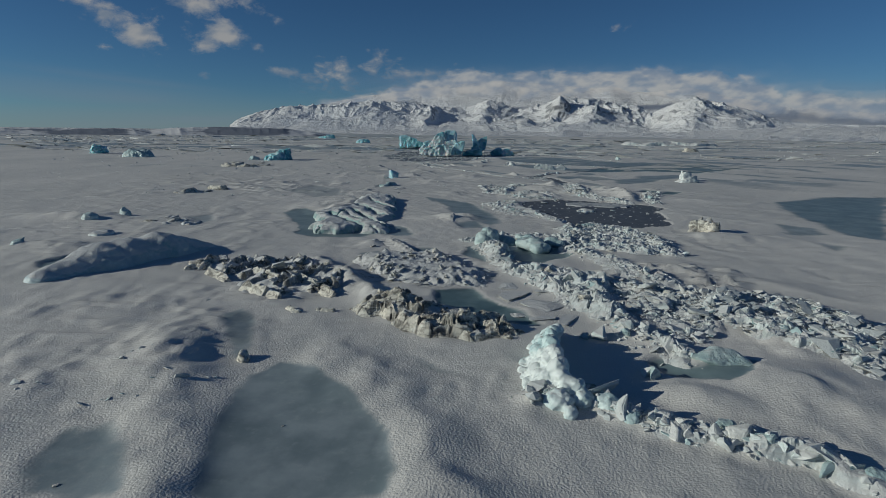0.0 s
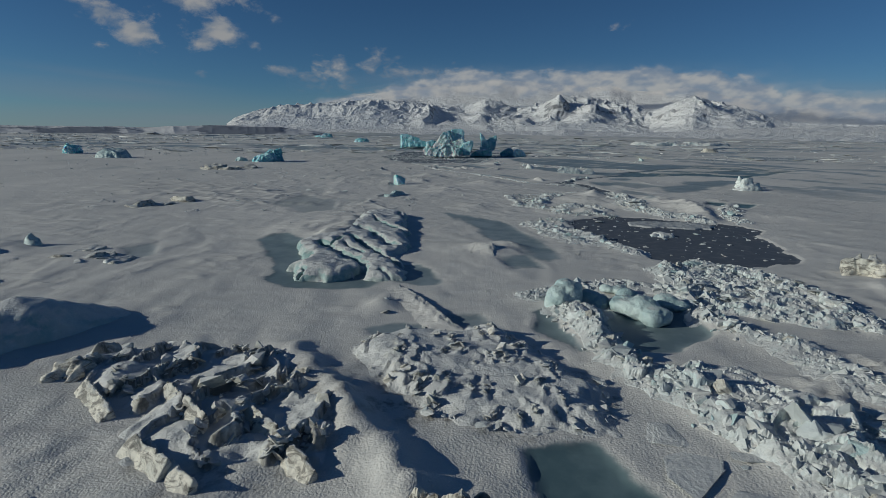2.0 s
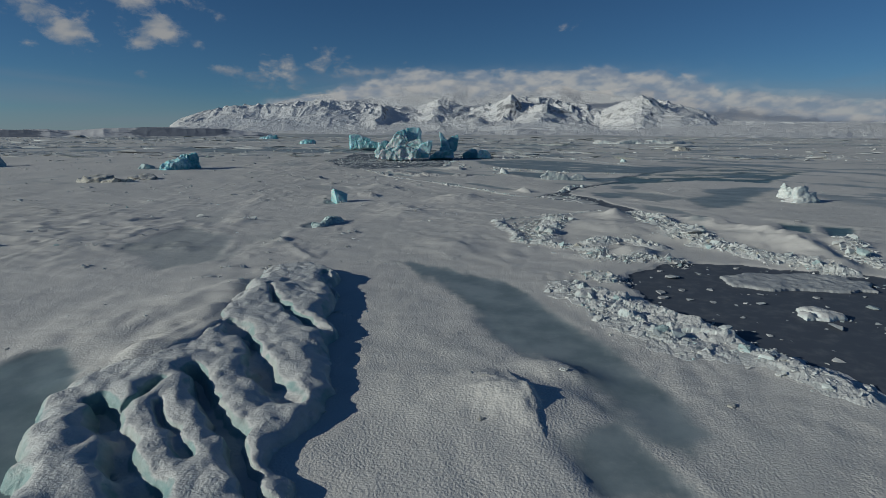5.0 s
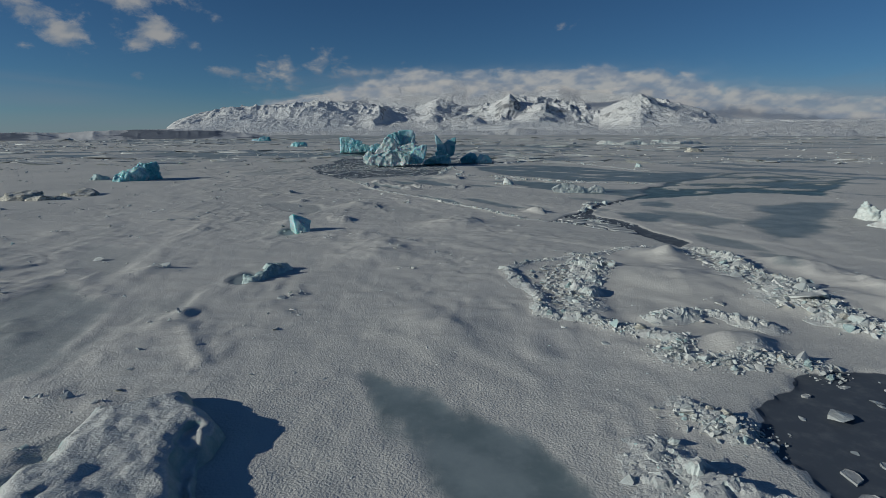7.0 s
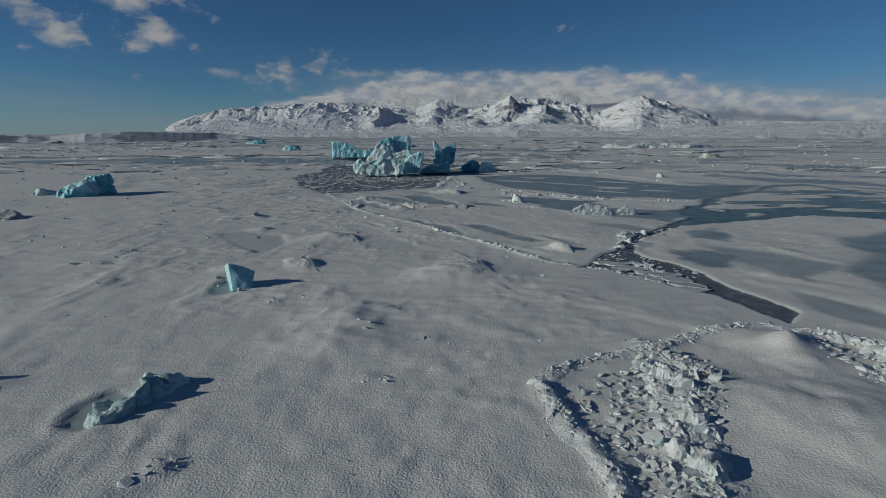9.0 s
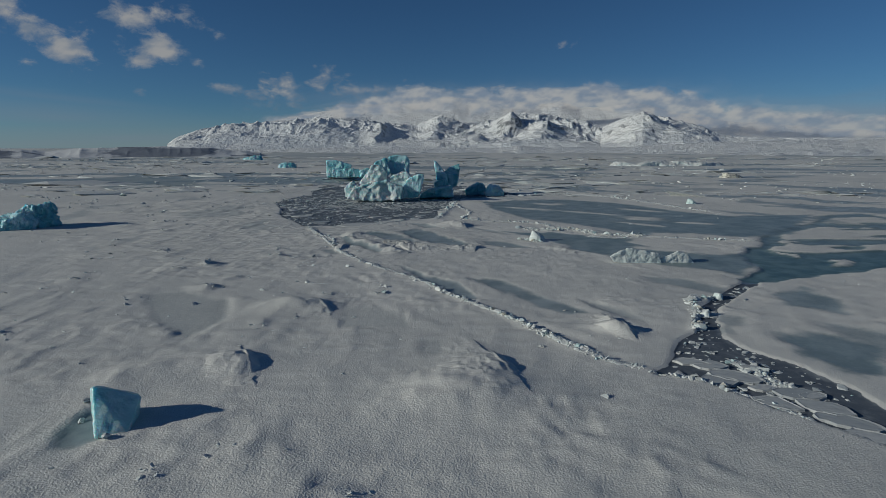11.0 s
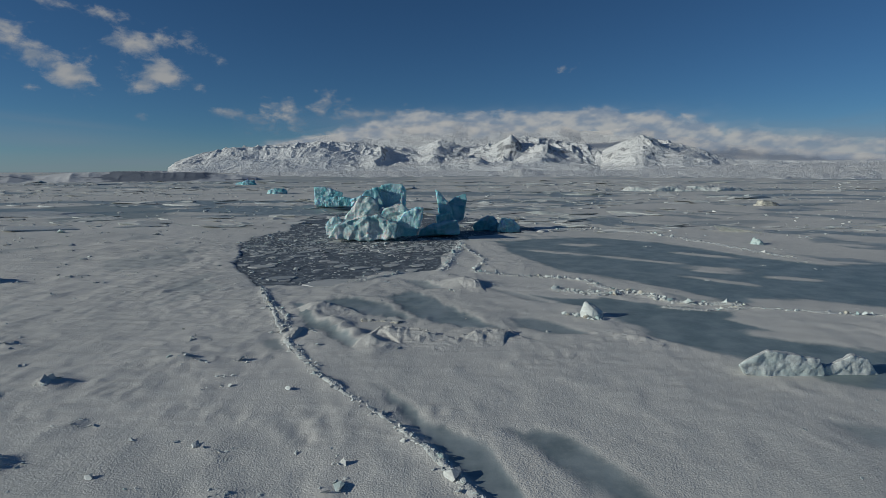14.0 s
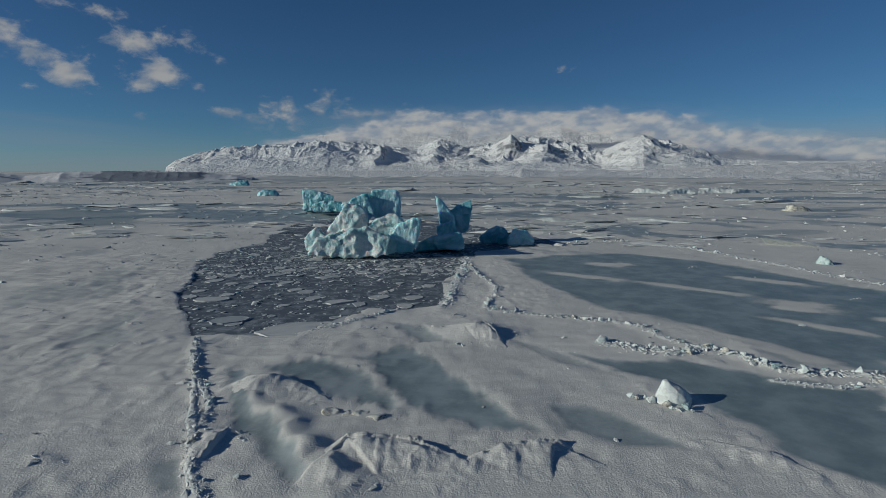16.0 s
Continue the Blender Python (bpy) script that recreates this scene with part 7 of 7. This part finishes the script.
# ---- far land ----
def polar_sheet(name, az0, az1, daz, radii, height, material, centre=(0.0, 62.0)):
    az = np.radians(np.arange(az0, az1, daz))
    A, R = np.meshgrid(az, radii)
    Z = height(np.degrees(A), R)
    v = np.stack([centre[0] + R * np.sin(A), centre[1] + R * np.cos(A), Z], -1).reshape(-1, 3)
    return part(name, mesh_from(name, v, grid_faces(len(az), len(radii))), material)


def crest_line(pairs, dist, eye=9.3):
    pts = np.array(pairs, float).reshape(-1, 2)
    return lambda a: np.interp(a, pts[:, 0], dist * np.tan(np.radians(pts[:, 1])) + eye, left=-30, right=-30)


FRONT = crest_line([-25.70, 0.28, -24.91, 0.89, -23.05, 1.57, -20.57, 2.17, -16.50, 2.45, -12.24, 2.83, -7.86, 2.77, -5.08, 2.36, -2.26, 2.27, -0.28, 3.10, 0.85, 2.94, 2.84, 2.18, 5.65, 2.72, 7.03, 3.48, 8.70, 3.25, 10.19, 3.25, 12.28, 2.80, 14.44, 2.57, 15.81, 1.82, 16.57, 2.24, 18.08, 2.85, 19.56, 3.34, 20.84, 2.91, 22.59, 2.48, 24.55, 1.95, 26.11, 1.24, 27.41, 0.93, 31.75, 0.81, 38.21, 0.78, 45.57, 0.64], 4000)
BACK = crest_line([-24.11, 0.29, -19.60, 1.77, -15.44, 2.67, -10.04, 3.61, -4.49, 4.53, 1.12, 4.88, 10.04, 4.31, 11.93, 4.50, 13.84, 3.85, 16.46, 3.91, 18.75, 4.18, 22.52, 3.29, 27.28, 2.31, 31.64, 1.76, 35.65, 1.29, 38.15, 1.17, 45.55, 0.80], 4650)


SPLIT = -2.26


def front_height(a, r):
    """Crags, spurs and gullies that climb toward a crest line, drawn level with it at every bearing."""
    px, py = r * np.sin(np.radians(a)), r * np.cos(np.radians(a))
    wx, wy = 90 * fbm(px / 260, py / 260, 3, 301), 90 * fbm(px / 260, py / 260, 3, 304)
    crag = smooth(SPLIT - 5, SPLIT + 3, a)
    peaks = np.clip(0.5 + 0.5 * ridged((px + wx) / 420, (py + wy) / 420, 6, 303), 0, 1)
    knolls = np.clip(0.5 + 0.5 * ridged((px + 0.7 * wx) / 230, (py + 0.7 * wy) / 330, 6, 333), 0, 1)
    rough = 0.30 + 0.70 * peaks ** 1.2 * crag + (0.15 + 0.4 * knolls) * (1 - crag)
    rise = smooth(2900, 4000, r) ** 0.75 * smooth(4260, 4080, r)
    z = -14 + (FRONT(a) + 30) * rise * rough
    seen = np.max((z - 9.3) / r, 0)
    wanted = np.maximum((FRONT(a[0]) - 9.3) / 4000, 0.001)
    scale = np.convolve(np.pad(wanted / np.maximum(seen, 0.001), 12, "edge"), np.hanning(27)[1:-1] / np.hanning(27).sum(), "valid")
    return np.where(z > 9.3, 9.3 + (z - 9.3) * np.clip(scale, 0, 3), z)


def back_height(a, r):
    s = (r - 3950) / 700.0
    px, py = r * np.sin(np.radians(a)), r * np.cos(np.radians(a))
    return -14 + (BACK(a) + 14) * np.clip(s, 0, 1) ** 0.8 * smooth(1.8, 1.02, s) + 22 * fbm(px / 260, py / 200, 4, 310) * np.clip(s, 0, 1)


massif = polar_sheet("mountain", -45, 52, 0.06, np.concatenate([np.linspace(2850, 4080, 150), [4150, 4250]]), front_height, MOUNTAIN)
tagged(massif, "snow-covered craggy mountain range with dark rock ribs", "mountain")
cap = polar_sheet("glacier_dome", -45, 52, 0.15, np.linspace(3940, 4680, 36), back_height, MOUNTAIN)
tagged(cap, "smooth white glacier dome rising behind the crags", "glacier")

SHORE_LINE = crest_line([-47.03, -0.17, -37.82, -0.15, -35.62, -0.10, -34.11, -0.28, -31.67, 0.01, -28.25, 0.07, -25.53, 0.13, -21.72, 0.04, -19.74, -0.21, -17.19, -0.42], 860)
def hill_height(a, r):
    return -2 + (SHORE_LINE(a) + 2.0) * smooth(690, 850, r) * smooth(1000, 900, r) + 2.2 * (ridged(a * 0.3, r / 110, 3, 320) - 0.35) * smooth(700, 800, r)


hills = polar_sheet("shore_hills", -60, 4, 0.06, np.linspace(690, 1000, 40), hill_height, SHORE)
hill_az, hill_r = np.meshgrid(np.arange(-60, 4, 0.06), np.linspace(690, 1000, 40))
scarp = sum(tall * smooth(lo - 2, lo + 3, hill_az) * smooth(hi + 2, hi - 3, hill_az) for lo, hi, tall in ((-60, -47, 0.8), (-43.5, -35.5, 0.85), (-29.5, -21.5, 1.0), (-19, -15, 0.7)))
scarp = np.clip(scarp, 0, 1) * smooth(715, 750, hill_r) * smooth(850, 800, hill_r) + 0.2
layer = hills.data.attributes.new("scarp", "FLOAT", "POINT")
layer.data.foreach_set("value", scarp.ravel().astype(np.float32))
tagged(hills, "low dark moraine hills with patchy snow on the shore", "hills")
PLAIN = crest_line([-21.75, -0.32, -12.37, -0.09, -4.55, -0.06, 5.72, -0.09, 7.97, 0.20, 10.21, -0.02, 17.76, 0.01, 25.16, 0.44, 31.78, 0.62, 38.22, 0.64, 48.26, 0.59], 2000)
plain = polar_sheet("outwash_plain", -22, 60, 0.1, np.linspace(760, 3300, 60), lambda a, r: -2 + (PLAIN(a) + 2) * smooth(740, 2000, r) + 2.0 * fbm(a, r / 120, 4, 330), MOUNTAIN)
tagged(plain, "snowy outwash plain rising toward the mountains", "plain", kind="structure")


# ---- clouds far off, and a glowing haze sheet before the mountains ----
def cloud_sheet(name, az0, az1, el0, el1, step, dist, puffs, glow, seed, label, veil=(), lo=0.36, hi=1.05, grain=0.006):
    az, el = np.arange(az0, az1, step), np.arange(el0, el1, step)
    A, E = np.meshgrid(az, el)
    cover = np.zeros_like(A)
    wisp = fbm(A / 2.2 + 0.6 * fbm(A / 3, E / 2, 3, seed), E / 1.0, 5, seed + 3)
    for a, e, ra, re, rot, dense in puffs:
        c, s = math.cos(radians(rot)), math.sin(radians(rot))
        u, v = (c * (A - a) + s * (E - e)) / ra, (c * (E - e) - s * (A - a)) / re
        d = u * u + v * v
        cover = np.maximum(cover, dense * np.exp(-0.6 * d))
    # veils of haze, put in as even glow of the sheet
    haze = np.zeros_like(A)
    for a, e, ra, re, rot, dense in veil:
        c, s = math.cos(radians(rot)), math.sin(radians(rot))
        u, v = (c * (A - a) + s * (E - e)) / ra, (c * (E - e) - s * (A - a)) / re
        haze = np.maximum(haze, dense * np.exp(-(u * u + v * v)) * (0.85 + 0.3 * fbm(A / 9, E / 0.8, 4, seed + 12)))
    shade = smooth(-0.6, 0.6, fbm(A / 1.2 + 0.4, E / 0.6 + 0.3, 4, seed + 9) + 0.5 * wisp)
    ra, re = np.radians(A), np.radians(E)
    v = np.stack([dist * np.sin(ra) * np.cos(re), 62 + dist * np.cos(ra) * np.cos(re), 9.3 + dist * np.sin(re)], -1).reshape(-1, 3)
    ob = part(name, mesh_from(name, v, grid_faces(len(az), len(el)), {"cover": cover, "shade": np.where(haze > cover, 0.0, shade), "haze": haze}), cloud_material(name, glow, lo, hi, grain))
    return tagged(ob, label, "clouds", kind="structure")


PUFFS = [
    (-36.21, 10.49, 1.66, 1.55, -20, 0.8),
    (-34.71, 9.22, 1.91, 1.06, -30, 0.95),
    (-32.54, 8.14, 2.15, 1.21, -32, 1.0),
    (-32.08, 9.06, 1.15, 0.76, 20, 0.7),
    (-29.41, 12.42, 2.03, 0.81, -38, 0.7),
    (-27.84, 11.05, 1.88, 1.24, -38, 1.0),
    (-24.31, 11.29, 2.54, 0.97, -5, 0.7),
    (-22.25, 11.0, 1.73, 0.76, -25, 0.65),
    (-25.62, 8.47, 1.66, 0.92, 0, 1.15),
    (-27.24, 7.41, 1.52, 0.59, 8, 0.8),
    (-23.95, 8.25, 1.16, 0.44, -5, 0.6),
    (-22.47, 7.36, 1.49, 0.51, -22, 0.55),
    (-28.74, 9.15, 1.26, 2.22, 0, 0.38),
    (-34.94, 6.61, 1.36, 1.01, -20, 0.45),
    (-33.43, 13.35, 1.84, 0.42, 0, 0.6),
    (-19.91, 5.47, 2.19, 0.47, 0, 0.62),
    (-17.95, 4.6, 1.29, 1.02, 0, 0.65),
    (-15.33, 5.45, 2.15, 1.46, 0, 0.75),
    (-11.59, 6.34, 2.36, 1.34, 10, 0.62),
    (-7.8, 5.34, 2.7, 0.81, 0, 0.62),
    (-27.43, 4.67, 0.66, 0.39, 0, 0.4),
    (12.14, 9.62, 1.22, 0.41, 0, 0.55),
    (-4.44, 6.62, 1.93, 0.49, 0, 0.35),
]
cloud_sheet("glow_sheet", -52, 58, -0.6, 22, 0.16, 4860, PUFFS, 0.46, 400, "thin torn clouds in a clear winter sky", [(-33.65, 4.02, 8.74, 0.41, -5, 0.22), (-35.28, 2.59, 12.21, 1.17, -3, 0.4), (-33.15, 0.56, 16.38, 1.32, 0, 0.6), (33.23, 2.53, 10.4, 1.22, 0, 0.5), (35.42, 3.96, 5.7, 0.54, 10, 0.2)])
BANK = [(-4.49, 4.42, 4.0, 0.8, 8, 0.9), (-1.12, 4.66, 4.0, 1.0, 0, 1.0), (2.81, 4.67, 5.0, 1.0, 0, 1.0), (7.83, 4.65, 5.0, 0.95, 0, 1.0), (13.26, 4.59, 5.0, 0.9, 0, 1.0), (17.98, 4.30, 4.5, 0.9, 0, 1.0), (23.00, 3.38, 5.0, 0.9, -3, 0.95), (27.26, 2.50, 5.5, 0.9, -3, 0.95), (31.61, 2.04, 6.0, 0.9, -2, 0.85), (35.60, 1.69, 6.0, 0.9, -2, 0.8), (39.23, 1.46, 6.0, 0.9, -2, 0.8), (-7.84, 3.74, 4.5, 0.6, 9, 0.8), (-13.31, 2.92, 4.0, 0.45, 10, 0.6)]
cloud_sheet("cloud_bank", -20, 48, -0.2, 7.5, 0.1, 4120, BANK, 0.54, 440, "bank of cloud lying along the mountain tops", [(6.73, 4.45, 16.0, 1.1, 0, 0.6), (33.63, 2.00, 14.0, 1.3, 0, 0.6), (24.88, 3.39, 10.0, 1.2, -4, 0.45)], 0.15, 0.75, 0.004)
# aerial haze painted as a faint glowing sheet in front of the mountains
PAINTED_HAZE = [(-14.00, 1.2, 12.0, 1.6, 4, 0.26), (33.0, 1.33, 12.0, 1.6, 0, 0.2), (9.62, 0.5, 14.0, 0.9, 0, 0.08)]
cloud_sheet("glow_sheet", -30, 50, -0.15, 6.0, 0.2, 2840, [], 0.5, 470, "glowing sheet of painted thin winter haze before the mountains", PAINTED_HAZE)
